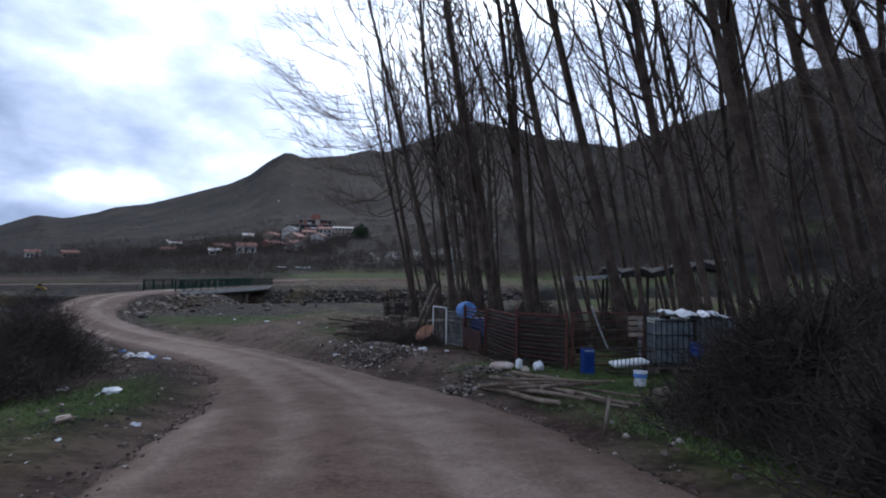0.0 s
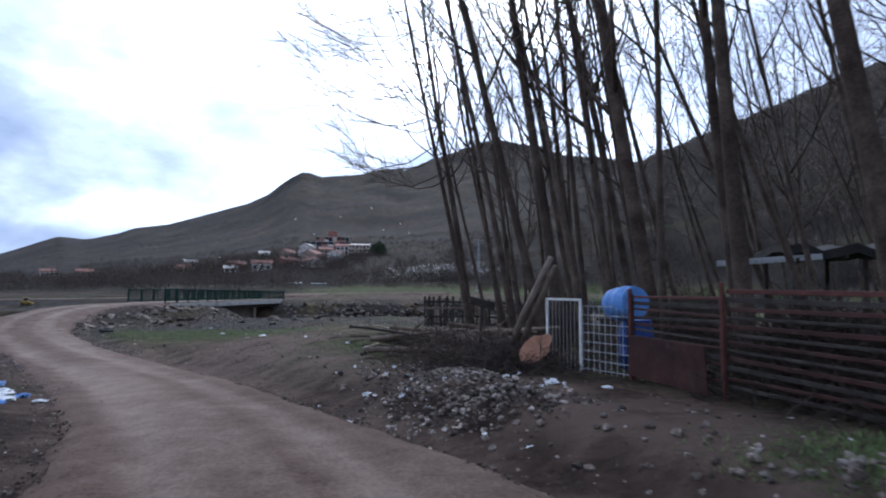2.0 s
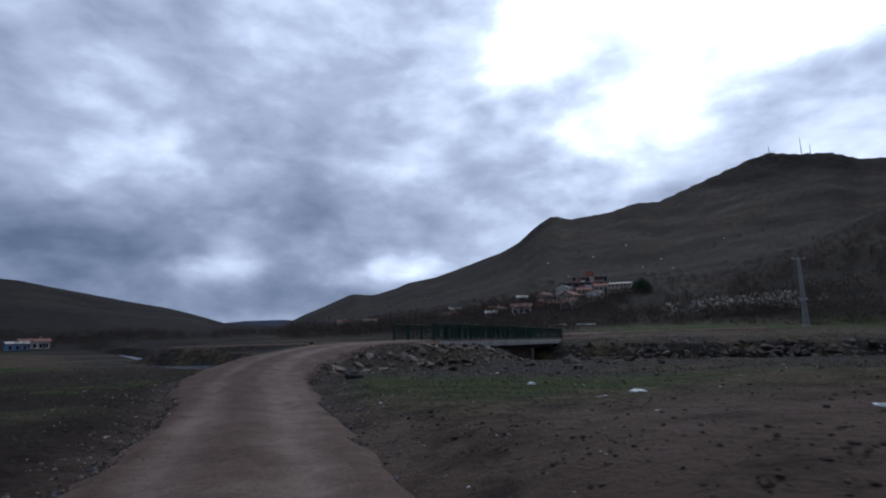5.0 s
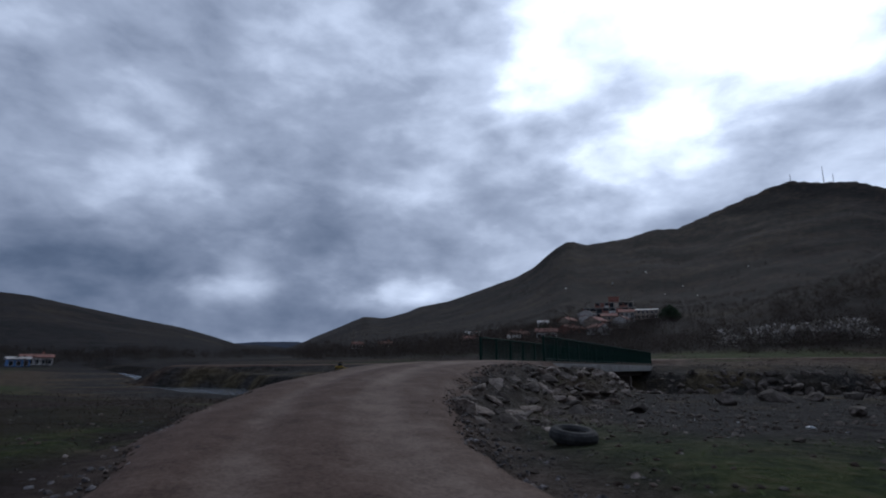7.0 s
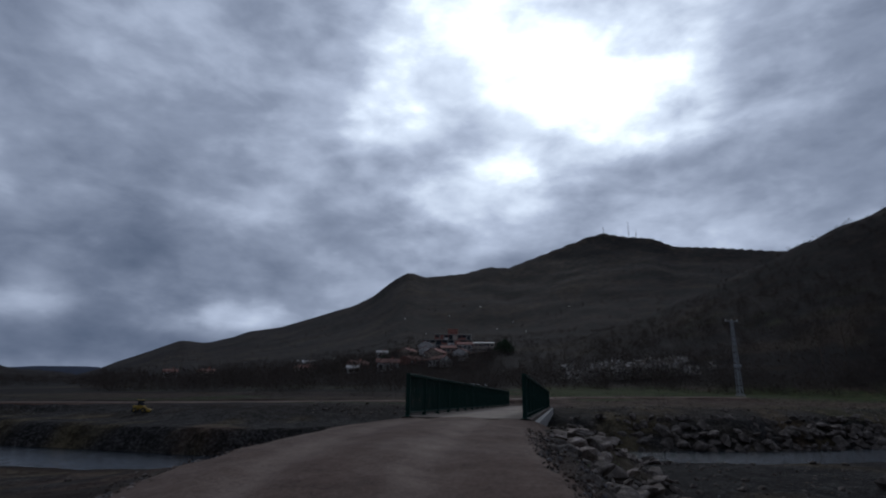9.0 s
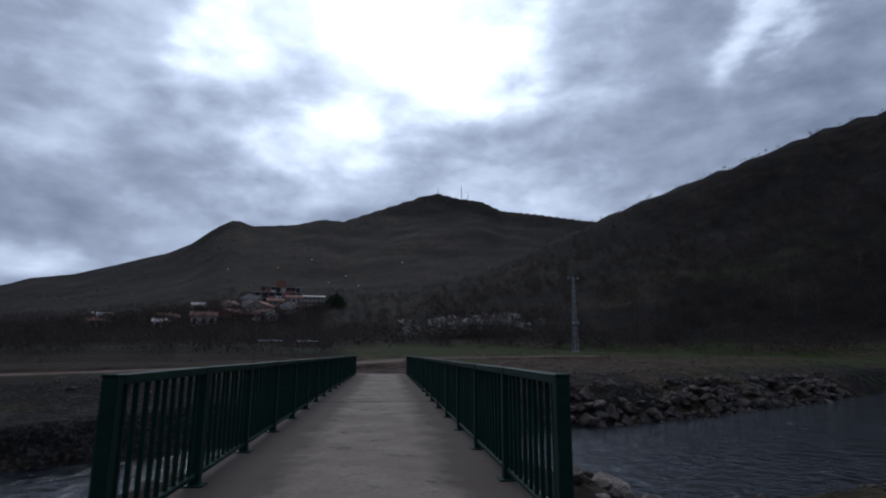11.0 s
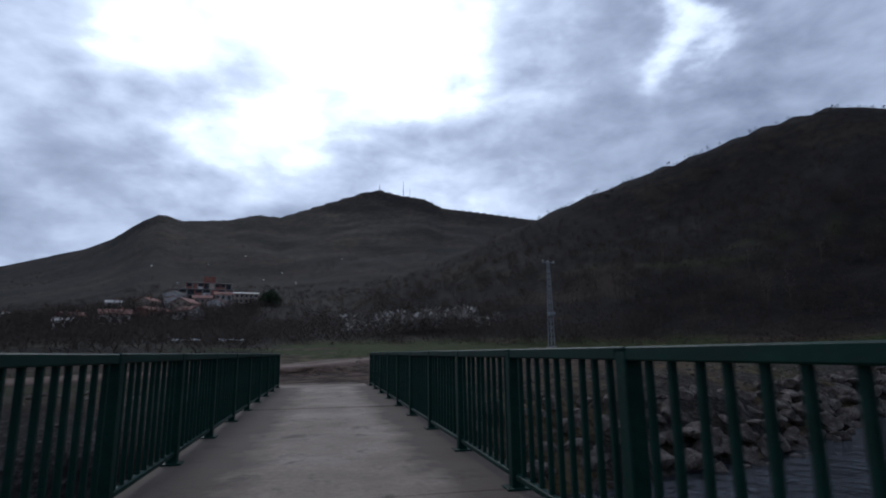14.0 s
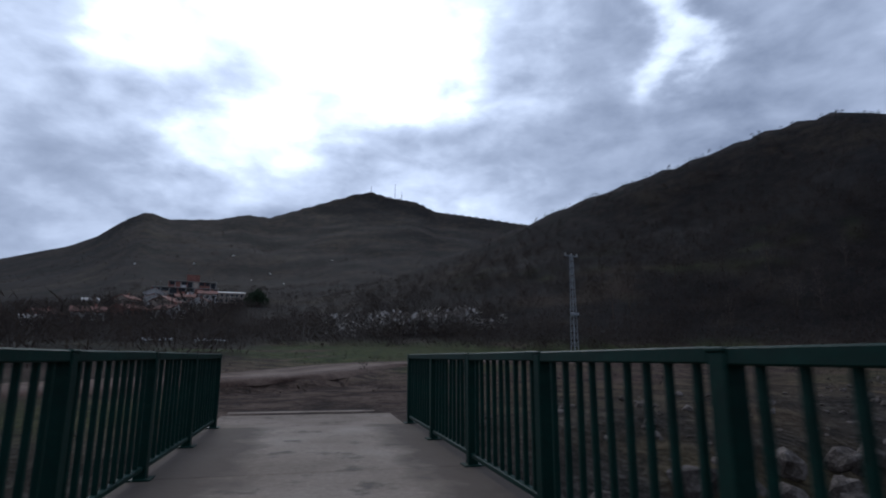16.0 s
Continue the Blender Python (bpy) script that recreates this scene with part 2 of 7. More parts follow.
LAND, DIRT, RIVER = land_material(), road_material(), water_material()
BARK = surface("poplar_bark", [(0.03, 0.021, 0.015), (0.075, 0.054, 0.04), (0.14, 0.106, 0.081)], 0.5, 0.05, 0.95, bump=0.8, vary=0.15)
TWIG = surface("bare_twigs", [(0.12, 0.092, 0.074), (0.23, 0.185, 0.152)], 0.6, 0.1, 0.9)
GREEN_PAINT = surface("green_railing_paint", [(0.001, 0.016, 0.011), (0.0012, 0.024, 0.0165), (0.002, 0.034, 0.024)], 0.6, 0.04, 0.6, bump=0.15, wear=(0.006, 0.033, 0.022), spec=0.2)
CONCRETE = surface("bridge_concrete", [(0.165, 0.126, 0.094), (0.235, 0.187, 0.144), (0.315, 0.26, 0.208)], 1.3, 0.06, 0.9, bump=0.35, wear=(0.115, 0.093, 0.073))
DIRTY_CONCRETE = surface("muddy_concrete", [(0.13, 0.095, 0.07), (0.2, 0.155, 0.118), (0.27, 0.22, 0.175)], 1.0, 0.07, 0.92, bump=0.4, wear=(0.1, 0.075, 0.055))
PALE_CONCRETE = surface("pale_concrete", [(0.2, 0.19, 0.17), (0.3, 0.285, 0.26), (0.4, 0.385, 0.35)], 0.9, 0.05, 0.9, bump=0.3, wear=(0.22, 0.2, 0.18))
ROCK = surface("grey_brown_rock", [(0.03, 0.022, 0.017), (0.085, 0.068, 0.055), (0.19, 0.16, 0.135)], 0.5, 0.06, 0.92, bump=0.6, vary=0.35)


# ---------------------------------------------------------------- builders
def part(name, bm, material, parent=None, label="", smooth=False):
    me = bpy.data.meshes.new(name)
    bm.to_mesh(me)
    bm.free()
    if smooth:
        me.polygons.foreach_set("use_smooth", [True] * len(me.polygons))
    me.materials.append(material)
    ob = new(name, me)
    if parent is not None:
        ob.parent = parent
    if label:
        ob["label"] = label
    return ob


def shared(name, mesh, m, parent):
    ob = new(name, mesh)
    ob.parent = parent
    ob.matrix_basis = m
    return ob


def thing(name, m, label, category, group="", kind=""):
    ob = new(name)
    ob.empty_display_size = 0.2
    ob.matrix_basis = m
    return tagged(ob, label, category, group, kind)


def box(bm, size, at=(0, 0, 0), turn=(0, 0, 0), bevel=0.0):
    """A box of that size about a point, its edges broken by a bevel."""
    m = pose(*at, *turn) @ Matrix.Diagonal((*size, 1))
    made = bmesh.ops.create_cube(bm, size=1, matrix=m)["verts"]
    if bevel:
        edges = list({e for v in made for e in v.link_edges})
        bmesh.ops.bevel(bm, geom=edges, offset=bevel, segments=1, affect="EDGES", profile=0.5)


def tube(bm, points, radii, sides=6, cap=True):
    """A tube through points, with a radius at each."""
    rings, ref = [], Vector((0.3, 0.9, 0.2)).normalized()
    pts = [Vector(p) for p in points]
    for k, p in enumerate(pts):
        way = (pts[min(k + 1, len(pts) - 1)] - pts[max(k - 1, 0)]).normalized()
        side = way.cross(ref)
        side = (side if side.length > 0.05 else way.cross(Vector((1, 0, 0)))).normalized()
        up = side.cross(way)
        rings.append([bm.verts.new(p + radii[k] * (math.cos(a) * side + math.sin(a) * up)) for a in (2 * math.pi * s / sides for s in range(sides))])
    for a, b in zip(rings[:-1], rings[1:]):
        for s in range(sides):
            bm.faces.new((a[s], a[(s + 1) % sides], b[(s + 1) % sides], b[s]))
    if cap and sides > 2:
        bm.faces.new(rings[0][::-1])
        bm.faces.new(rings[-1])


def mesh_from(name, verts, faces, material, smooth=True):
    me = bpy.data.meshes.new(name)
    me.from_pydata([tuple(float(c) for c in v) for v in verts], [], faces)
    me.materials.append(material)
    if smooth:
        me.polygons.foreach_set("use_smooth", [True] * len(me.polygons))
    return me


def give_layer(me, name, values):
    at = me.attributes.new(name, "FLOAT", "POINT")
    at.data.foreach_set("value", np.asarray(values, np.float32).ravel())


# ---------------------------------------------------------------- lie of the land
TABLE = np.random.RandomState(7).rand(256, 256)


def vnoise(x, y, size, seed=0):
    """Smooth value noise from 0 to 1 with lumps of that size in metres."""
    u, v = np.asarray(x, float) / size + seed * 17.3, np.asarray(y, float) / size + seed * 9.7
    i, j = np.floor(u).astype(int), np.floor(v).astype(int)
    fu, fv = u - i, v - j
    fu, fv = fu * fu * (3 - 2 * fu), fv * fv * (3 - 2 * fv)
    a, b = TABLE[i % 256, j % 256], TABLE[(i + 1) % 256, j % 256]
    c, d = TABLE[i % 256, (j + 1) % 256], TABLE[(i + 1) % 256, (j + 1) % 256]
    return (a * (1 - fu) + b * fu) * (1 - fv) + (c * (1 - fu) + d * fu) * fv


def fbm(x, y, size, seed=0, octaves=4):
    out, amp = 0.0, 0.5
    for k in range(octaves):
        out, amp = out + amp * vnoise(x, y, size / 2**k, seed + k), amp / 2
    return out / (1 - 0.5**octaves)


def ramp(v, a, b):
    t = np.clip((np.asarray(v, float) - a) / (b - a), 0, 1)
    return t * t * (3 - 2 * t)


# road: x, y, height of the crown, half width
ROAD = np.array([(1.6, -22, 2.2, 2.4), (0.6, -10, 1.0, 2.4), (-0.2, 0, 0.08, 2.4), (-0.7, 4.8, -0.5, 2.4), (-1.5, 8.5, -0.9, 2.3),
                 (-2.8, 12, -1.26, 1.8), (-4.6, 15.3, -1.42, 1.45), (-7.1, 18.8, -1.62, 1.35), (-10.3, 22.8, -1.93, 1.35),
                 (-14.1, 27.0, -2.1, 1.4), (-17.9, 30.8, -2.1, 1.5), (-21.4, 34.4, -1.85, 1.8), (-23.9, 38.8, -1.45, 1.9),
                 (-25.1, 43.5, -1.12, 1.9), (-25.35, 48, -1.0, 1.75), (-25.24, 52, -1.0, 1.6)])
BX, BY, BDIR, BLEN, BWID, DECK, BFALL = -25.241, 51.983, -0.033, 28.8, 2.98, -0.93, -0.573
# the made-up bank goes on under the near third of the bridge, and starts again at its far end
BANK_A = np.array([(-25.2, 52, -1.22, 2.7), (-25.05, 55.5, -1.3, 2.5), (-24.9, 60, -1.6, 1.9)])
FAR_ROAD = np.array([(-24.25, 80.4, -1.215, 1.6), (-24.1, 83.4, -1.2, 2.0), (-23.9, 87.0, -1.12, 2.6)])
TRACK = np.array([(-75, 74, -1.6, 1.5), (-48, 80, -1.3, 1.5), (-33, 86, -1.0, 1.6), (-25.5, 90.5, -0.85, 1.7), (-21, 98, -0.7, 1.6),
                  (-12, 101, -0.6, 1.4), (-2, 103, -0.5, 1.0)])
RIVER_X = np.array([-400, -130, -100, -74, -56, -42, -33, -24, -10, 5, 25, 60, 120, 400.0])
RIVER_Y = np.array([250, 104, 87, 72, 64.5, 63.0, 65.0, 68.0, 70.5, 78, 88, 104, 130, 240.0])
WATER = -3.75


def spline(pts, step=0.5):
    """Points along a smooth curve through rows of numbers."""
    pts, out = np.asarray(pts, float), []
    ext = np.vstack([2 * pts[0] - pts[1], pts, 2 * pts[-1] - pts[-2]])
    for k in range(1, len(ext) - 2):
        p0, p1, p2, p3 = ext[k - 1 : k + 3]
        n = max(2, int(np.linalg.norm(p2[:2] - p1[:2]) / step))
        for t in np.linspace(0, 1, n, endpoint=False):
            out.append(0.5 * (2 * p1 + (p2 - p0) * t + (2 * p0 - 5 * p1 + 4 * p2 - p3) * t**2 + (3 * p1 - p0 - 3 * p2 + p3) * t**3))
    return np.array(out + [pts[-1]])


LINES = [spline(ROAD, 1.0), spline(BANK_A, 1.0), spline(FAR_ROAD, 1.0), spline(TRACK, 3.0)]


def near_line(x, y, line):
    """Distance to a line of points, and its height and half width there."""
    best, zz, hw = np.full(x.shape, 1e9), np.zeros(x.shape), np.ones(x.shape)
    for a, b in zip(line[:-1], line[1:]):
        d = b - a
        t = np.clip(((x - a[0]) * d[0] + (y - a[1]) * d[1]) / (d[0] ** 2 + d[1] ** 2), 0, 1)
        r = np.hypot(x - a[0] - t * d[0], y - a[1] - t * d[1])
        m = r < best
        best, zz, hw = np.where(m, r, best), np.where(m, a[2] + t * d[2], zz), np.where(m, a[3] + t * d[3], hw)
    return best, zz, hw


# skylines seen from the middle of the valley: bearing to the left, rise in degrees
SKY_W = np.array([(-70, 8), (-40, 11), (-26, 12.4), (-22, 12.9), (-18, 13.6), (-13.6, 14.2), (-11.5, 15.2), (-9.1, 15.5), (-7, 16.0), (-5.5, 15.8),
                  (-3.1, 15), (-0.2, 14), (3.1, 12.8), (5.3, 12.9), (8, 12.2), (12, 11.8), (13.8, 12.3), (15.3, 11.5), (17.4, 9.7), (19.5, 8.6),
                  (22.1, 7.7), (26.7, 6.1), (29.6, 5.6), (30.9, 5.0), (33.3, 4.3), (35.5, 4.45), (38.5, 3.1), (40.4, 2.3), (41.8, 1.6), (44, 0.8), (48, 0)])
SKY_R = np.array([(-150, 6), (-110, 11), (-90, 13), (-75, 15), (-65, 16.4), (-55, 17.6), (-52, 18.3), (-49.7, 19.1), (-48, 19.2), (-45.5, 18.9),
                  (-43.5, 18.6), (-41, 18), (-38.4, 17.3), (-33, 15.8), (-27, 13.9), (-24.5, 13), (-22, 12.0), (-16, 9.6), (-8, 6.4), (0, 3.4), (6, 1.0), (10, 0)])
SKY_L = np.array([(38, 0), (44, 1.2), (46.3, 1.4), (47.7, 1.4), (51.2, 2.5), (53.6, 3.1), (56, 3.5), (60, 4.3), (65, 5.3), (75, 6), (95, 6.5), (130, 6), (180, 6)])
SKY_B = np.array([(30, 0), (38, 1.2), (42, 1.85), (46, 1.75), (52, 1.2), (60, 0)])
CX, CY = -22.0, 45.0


def ground(x, y):
    """Height of the ground, and how much of it is road, grass and stony bank."""
    x, y = np.asarray(x, float), np.asarray(y, float)
    r, az = np.hypot(x - CX, y - CY), np.degrees(np.arctan2(-(x - CX), y - CY))
    ry = np.interp(x, RIVER_X, RIVER_Y)
    slope = np.gradient(RIVER_Y, RIVER_X)
    d = (y - ry) / np.hypot(1, np.interp(x, RIVER_X, slope))
    south = np.interp(y, [-60, -20, 0, 5, 10, 15, 20, 27, 35, 45, 60], [4.5, 1.9, 0.1, -0.42, -0.88, -1.12, -1.22, -1.32, -1.55, -2.0, -2.5])
    south = south - 0.5 * ramp(-x, 4, 16) * ramp(y, -5, 8) * (1 - ramp(y, 18, 40)) + 0.5 * ramp(x, 3, 14) * (1 - ramp(y, 15, 40))
    south = south - 0.35 * ramp(-x, 5, 12) * ramp(y, 12, 25) * (1 - ramp(y, 45, 60))
    south = south - 0.98 * ramp(-x, 29, 42) * ramp(y, 34, 52)
    north = np.interp(d, [0, 8, 12, 22, 60, 140, 300], [-2.6, -2.2, -1.3, -1.0, 0.3, 2.0, 3.5])
    base = np.where(d < 0, south, north)
    base = base + (fbm(x, y, 14, 3) - 0.5) * 0.35 + (fbm(x, y, 2.2, 5) - 0.5) * 0.16
    bed = -4.25 + (fbm(x, y, 3, 8) - 0.5) * 0.5
    cut = 1 - ramp(np.abs(d) * (1 + 1.15 * ramp(-x, 30, 42) + 2.5 * ramp(-x, 78, 95)) + (vnoise(x, y, 5, 4) - 0.5) * 1.6, 6.0, np.where(d > 0, 9.6, 10.5))
    z = base * (1 - cut) + bed * cut
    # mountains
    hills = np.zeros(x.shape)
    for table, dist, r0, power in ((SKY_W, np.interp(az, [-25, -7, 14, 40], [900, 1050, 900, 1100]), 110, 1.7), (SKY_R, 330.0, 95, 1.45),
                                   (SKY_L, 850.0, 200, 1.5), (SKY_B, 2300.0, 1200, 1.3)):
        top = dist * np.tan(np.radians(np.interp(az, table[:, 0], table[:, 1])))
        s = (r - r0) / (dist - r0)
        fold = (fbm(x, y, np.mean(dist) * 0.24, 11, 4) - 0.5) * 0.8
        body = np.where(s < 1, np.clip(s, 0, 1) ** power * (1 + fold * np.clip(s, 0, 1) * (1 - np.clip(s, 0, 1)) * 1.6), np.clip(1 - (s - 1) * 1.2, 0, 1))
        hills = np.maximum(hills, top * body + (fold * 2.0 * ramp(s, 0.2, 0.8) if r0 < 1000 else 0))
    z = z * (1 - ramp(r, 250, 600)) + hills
    # roads and banks
    road = np.zeros(x.shape)
    near = r < 140
    if near.any():
        for n, line in enumerate(LINES):
            dd, zz, hw = near_line(x[near], y[near], line)
            drop = np.abs(z[near] - zz)
            if n == 0:
                z[near] = z[near] - 0.1 * np.exp(-(((dd - hw - 0.75) / 0.4) ** 2)) * ramp(y[near], 6, 12)
            w = 1 - ramp(dd, hw + 0.1, hw + 0.5 + np.maximum((1.6 + (2.6 * (1 - ramp(y[near], 24, 32)) if n == 0 else 0)) * drop, 0.5))
            z[near] = z[near] * (1 - w) + (zz - 0.05) * w
            if n != 1:
                road[near] = np.maximum(road[near], 1 - ramp(dd + (vnoise(x[near], y[near], 1.3, 2) - 0.5) * 0.9, hw - 0.1, hw + 1.3))
    stony = np.clip(1 - ramp(np.abs(d), 8, 17), 0, 1)
    return z, road, stony, d


GX0, GY0, GSTEP = -60.0, -14.0, 0.4
GRID_X, GRID_Y = np.meshgrid(np.arange(GX0, 45, GSTEP), np.arange(GY0, 105, GSTEP))
GRID_Z = ground(GRID_X.ravel(), GRID_Y.ravel())[0].reshape(GRID_X.shape)


def gz(x, y):
    """Height of the ground at one place."""
    u, v = (x - GX0) / GSTEP, (y - GY0) / GSTEP
    if 0 <= u < GRID_Z.shape[1] - 1 and 0 <= v < GRID_Z.shape[0] - 1:
        i, j = int(v), int(u)
        a, b = v - i, u - j
        return float((GRID_Z[i, j] * (1 - b) + GRID_Z[i, j + 1] * b) * (1 - a) + (GRID_Z[i + 1, j] * (1 - b) + GRID_Z[i + 1, j + 1] * b) * a)
    return float(ground(np.array([float(x)]), np.array([float(y)]))[0][0])


# ---------------------------------------------------------------- ground
def axis(a, b, fine, widest, reach):
    """Coordinates that are close between a and b, and ever wider apart outside."""
    mid = list(np.arange(a, b + fine / 2, fine))
    out, step = [], fine
    d = 0.0
    while d < reach:
        step = min(step * 1.06, widest if d < 1300 else 90)
        d += step
        out.append(d)
    return np.array([a - d for d in out[::-1]] + mid + [mid[-1] + d for d in out])


def build_ground():
    xs, ys = axis(-46, 10, 0.5, 10.0, 2700), axis(-10, 92, 0.5, 10.0, 2700)
    X, Y = np.meshgrid(xs, ys)
    z, road, stony, d = ground(X.ravel(), Y.ravel())
    x, y = X.ravel(), Y.ravel()
    nx, ny = len(xs), len(ys)
    k = np.arange(nx * ny).reshape(ny, nx)
    quads = np.stack([k[:-1, :-1], k[:-1, 1:], k[1:, 1:], k[1:, :-1]], -1).reshape(-1, 4)
    me = bpy.data.meshes.new("ground")
    me.vertices.add(nx * ny)
    me.vertices.foreach_set("co", np.stack([x, y, z], -1).ravel())
    me.loops.add(quads.size)
    me.loops.foreach_set("vertex_index", quads.ravel())
    me.polygons.add(len(quads))
    me.polygons.foreach_set("loop_start", np.arange(0, quads.size, 4))
    me.polygons.foreach_set("use_smooth", np.ones(len(quads), bool))
    me.update()
    me.materials.append(LAND)
    r = np.hypot(x - CX, y - CY)
    az = np.degrees(np.arctan2(-(x - CX), y - CY))
    hill = ramp(r + (fbm(x, y, 60, 21) - 0.5) * 40, 88, 125) * ramp(z, 0.5, 2)
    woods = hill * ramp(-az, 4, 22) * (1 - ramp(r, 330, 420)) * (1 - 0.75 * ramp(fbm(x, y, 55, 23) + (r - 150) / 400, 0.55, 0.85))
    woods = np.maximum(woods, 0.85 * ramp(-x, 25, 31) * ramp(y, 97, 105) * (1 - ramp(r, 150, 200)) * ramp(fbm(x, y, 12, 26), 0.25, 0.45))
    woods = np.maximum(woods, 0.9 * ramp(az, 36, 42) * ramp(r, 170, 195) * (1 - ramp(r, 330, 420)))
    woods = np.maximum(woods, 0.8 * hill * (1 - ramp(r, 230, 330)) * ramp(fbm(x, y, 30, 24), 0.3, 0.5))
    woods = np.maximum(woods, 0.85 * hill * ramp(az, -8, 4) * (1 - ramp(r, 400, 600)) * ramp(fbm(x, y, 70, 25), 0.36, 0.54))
    # strips of field, wide apart and lying across the valley
    strip = vnoise(x * 0.25 + y * 0.1, y, 16, 31)
    green = ramp(fbm(x, y, 11, 33) * 0.6 + strip * 0.5, 0.42, 0.66)
    verge = 0.9 * np.exp(-(((x - 3) / 1.6) ** 2 + ((y - 11) / 1.6) ** 2)) + np.exp(-(((x - 3) / 5) ** 2 + ((y - 8) / 7) ** 2)) + np.exp(-(((x + 6.5) / 3) ** 2 + ((y - 9) / 5) ** 2)) + np.exp(-(((x + 1) / 5) ** 2 + ((y - 24) / 6) ** 2))
    lawn = np.clip(1.3 * np.exp(-(((x + 3.4) / 2.0) ** 2 + ((y - 22.6) / 2.6) ** 2)) + 1.2 * np.exp(-(((x + 11.5) / 3.2) ** 2 + ((y - 35.5) / 4.5) ** 2)) + 1.4 * np.exp(-(((x + 6.3) / 1.6) ** 2 + ((y - 8.8) / 1.8) ** 2)) + 1.2 * np.exp(-(((x - 2.5) / 1.0) ** 2 + ((y - 6.2) / 2.6) ** 2)), 0, 1) * ramp(fbm(x, y, 2.0, 77), 0.25, 0.45)
    green = np.clip(green + lawn + verge + 0.7 * ramp(d, 30, 36) * (1 - ramp(d, 62, 80)) * ramp(x, -30, 0), 0, 1)
    yard = np.exp(-(((x + 1.5) / 4) ** 2 + ((y - 15.5) / 3.2) ** 2)) * 1.3 + 0.8 * np.exp(-(((x + 7) / 3.5) ** 2 + ((y - 24) / 7) ** 2)) + np.exp(-(((x + 8) / 3.2) ** 2 + ((y - 12) / 4) ** 2))
    north = 0.65 * ramp(d, 14, 22) * (1 - 0.8 * ramp(d, 28, 34)) * (1 - ramp(r, 150, 200)) * ramp(fbm(x, y, 9, 46), 0.35, 0.6)
    bare = np.clip(road * 1.1 + yard + north + ramp(fbm(x, y, 6, 41), 0.6, 0.72) * 0.8, 0, 1)
    rut_and_shade = np.zeros(x.shape)
    m = (np.hypot(x + 12, y - 25) < 45)
    dd, _, hw = near_line(x[m], y[m], LINES[0])
    rut_and_shade[m] = np.exp(-(((dd - hw - 0.75 - 0.3 * vnoise(x[m], y[m], 4, 71)) / 0.42) ** 2)) * ramp(vnoise(x[m], y[m], 3.5, 72), 0.1, 0.45) * ramp(y[m], 6, 12)
    side = np.interp(y, ROAD[:, 1], ROAD[:, 0]) - x
    left = ramp(side, 1.9, 3.2) * (1 - ramp(side, 12, 18)) * ramp(y, 9, 14) * (1 - 0.25 * ramp(y, 30, 36)) * (1 - ramp(y, 50, 58)) * ramp(fbm(x, y, 2.2, 73), 0.22, 0.42)
    mire = 0.35 * np.exp(-(((x + 6.6) / 2.6) ** 2 + ((y - 22.6) / 2.8) ** 2)) * ramp(fbm(x * 1.6, y, 1.3, 75), 0.48, 0.62)
    furrow = 0.9 * ramp(-x, 26, 34) * (1 - ramp(r, 150, 200)) * ramp(vnoise(x * 0.18 + y * 0.1, y, 5.5, 76), 0.62, 0.74)
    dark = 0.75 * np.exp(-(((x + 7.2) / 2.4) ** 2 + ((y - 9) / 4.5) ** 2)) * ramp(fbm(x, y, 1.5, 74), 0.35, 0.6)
    bare = bare * (1 - 0.9 * lawn * (1 - road))
    green = green * (1 - 0.85 * ramp(-x, 2, 10) * (1 - ramp(np.abs(d), 12, 16)) * ramp(y, 50, 55))
    # dark leaf litter on the grove floor, standing in for the trees' shade
    litter = 0.75 * ramp(x + 0.12 * (y - 22), -3.2, -0.8) * ramp(y, 17, 20) * (1 - ramp(y, 42, 52)) * ramp(fbm(x, y, 2.5, 78), 0.25, 0.5)
    west = 0.6 * ramp(-x, 27, 31) * ramp(d, 7, 10) * (1 - ramp(y, 92, 112))
    packed = ramp(-side, 2.9, 3.5) * (1 - ramp(-side, 4.6, 6.2)) * ramp(y, 7, 11) * (1 - ramp(y, 21, 27))
    packed = packed + 0.85 * np.exp(-(((x + 7.0) / 2.6) ** 2 + ((y - 24.6) / 2.8) ** 2))
    packed = packed + 0.9 * np.exp(-(((x + 7.3) / 3.2) ** 2 + ((y - 27.6) / 2.2) ** 2)) * ramp(fbm(x * 0.6, y * 1.5, 1.4, 83), 0.3, 0.55)
    packed[m] += 0.7 * np.exp(-(((dd - hw - 0.2) / 0.45) ** 2)) * ramp(vnoise(x[m], y[m], 0.9, 84), 0.2, 0.6)
    rut_and_shade = np.clip(rut_and_shade + litter + west + left + dark + mire + furrow, 0, 1)
    green = green * (1 - 0.6 * left)
    rocky = 0.55 * np.exp(-(((np.abs(side) - 2.6) / 1.0) ** 2)) * ramp(y, 29, 33) * (1 - ramp(y, 46, 50)) + stony * ramp(fbm(x, y, 3, 44), 0.3, 0.55) + 0.85 * ramp(-side, 3, 6) * ramp(y, 34, 40) * (1 - ramp(x, 8, 20)) * (1 - ramp(d, -4, 2)) * ramp(fbm(x, y, 2.5, 45), 0.28, 0.5) + 0.75 * np.exp(-(((x + 17) / 5) ** 2 + ((y - 46) / 9) ** 2))
    give_layer(me, "green", green)
    give_layer(me, "bare", bare)
    give_layer(me, "rut_and_shade", rut_and_shade)
    give_layer(me, "stony", np.clip(rocky, 0, 1))
    # open terraces of dry grass along the slope
    terrace = ramp(vnoise(az * 0.35, z, 2.2, 81) + 0.25 * (vnoise(x, y, 9, 82) - 0.5), 0.62, 0.78) * ramp(z, 2.5, 5) * (1 - ramp(z, 26, 48)) * ramp(-az, 6, 14)
    hill = hill * (1 - 0.55 * terrace)
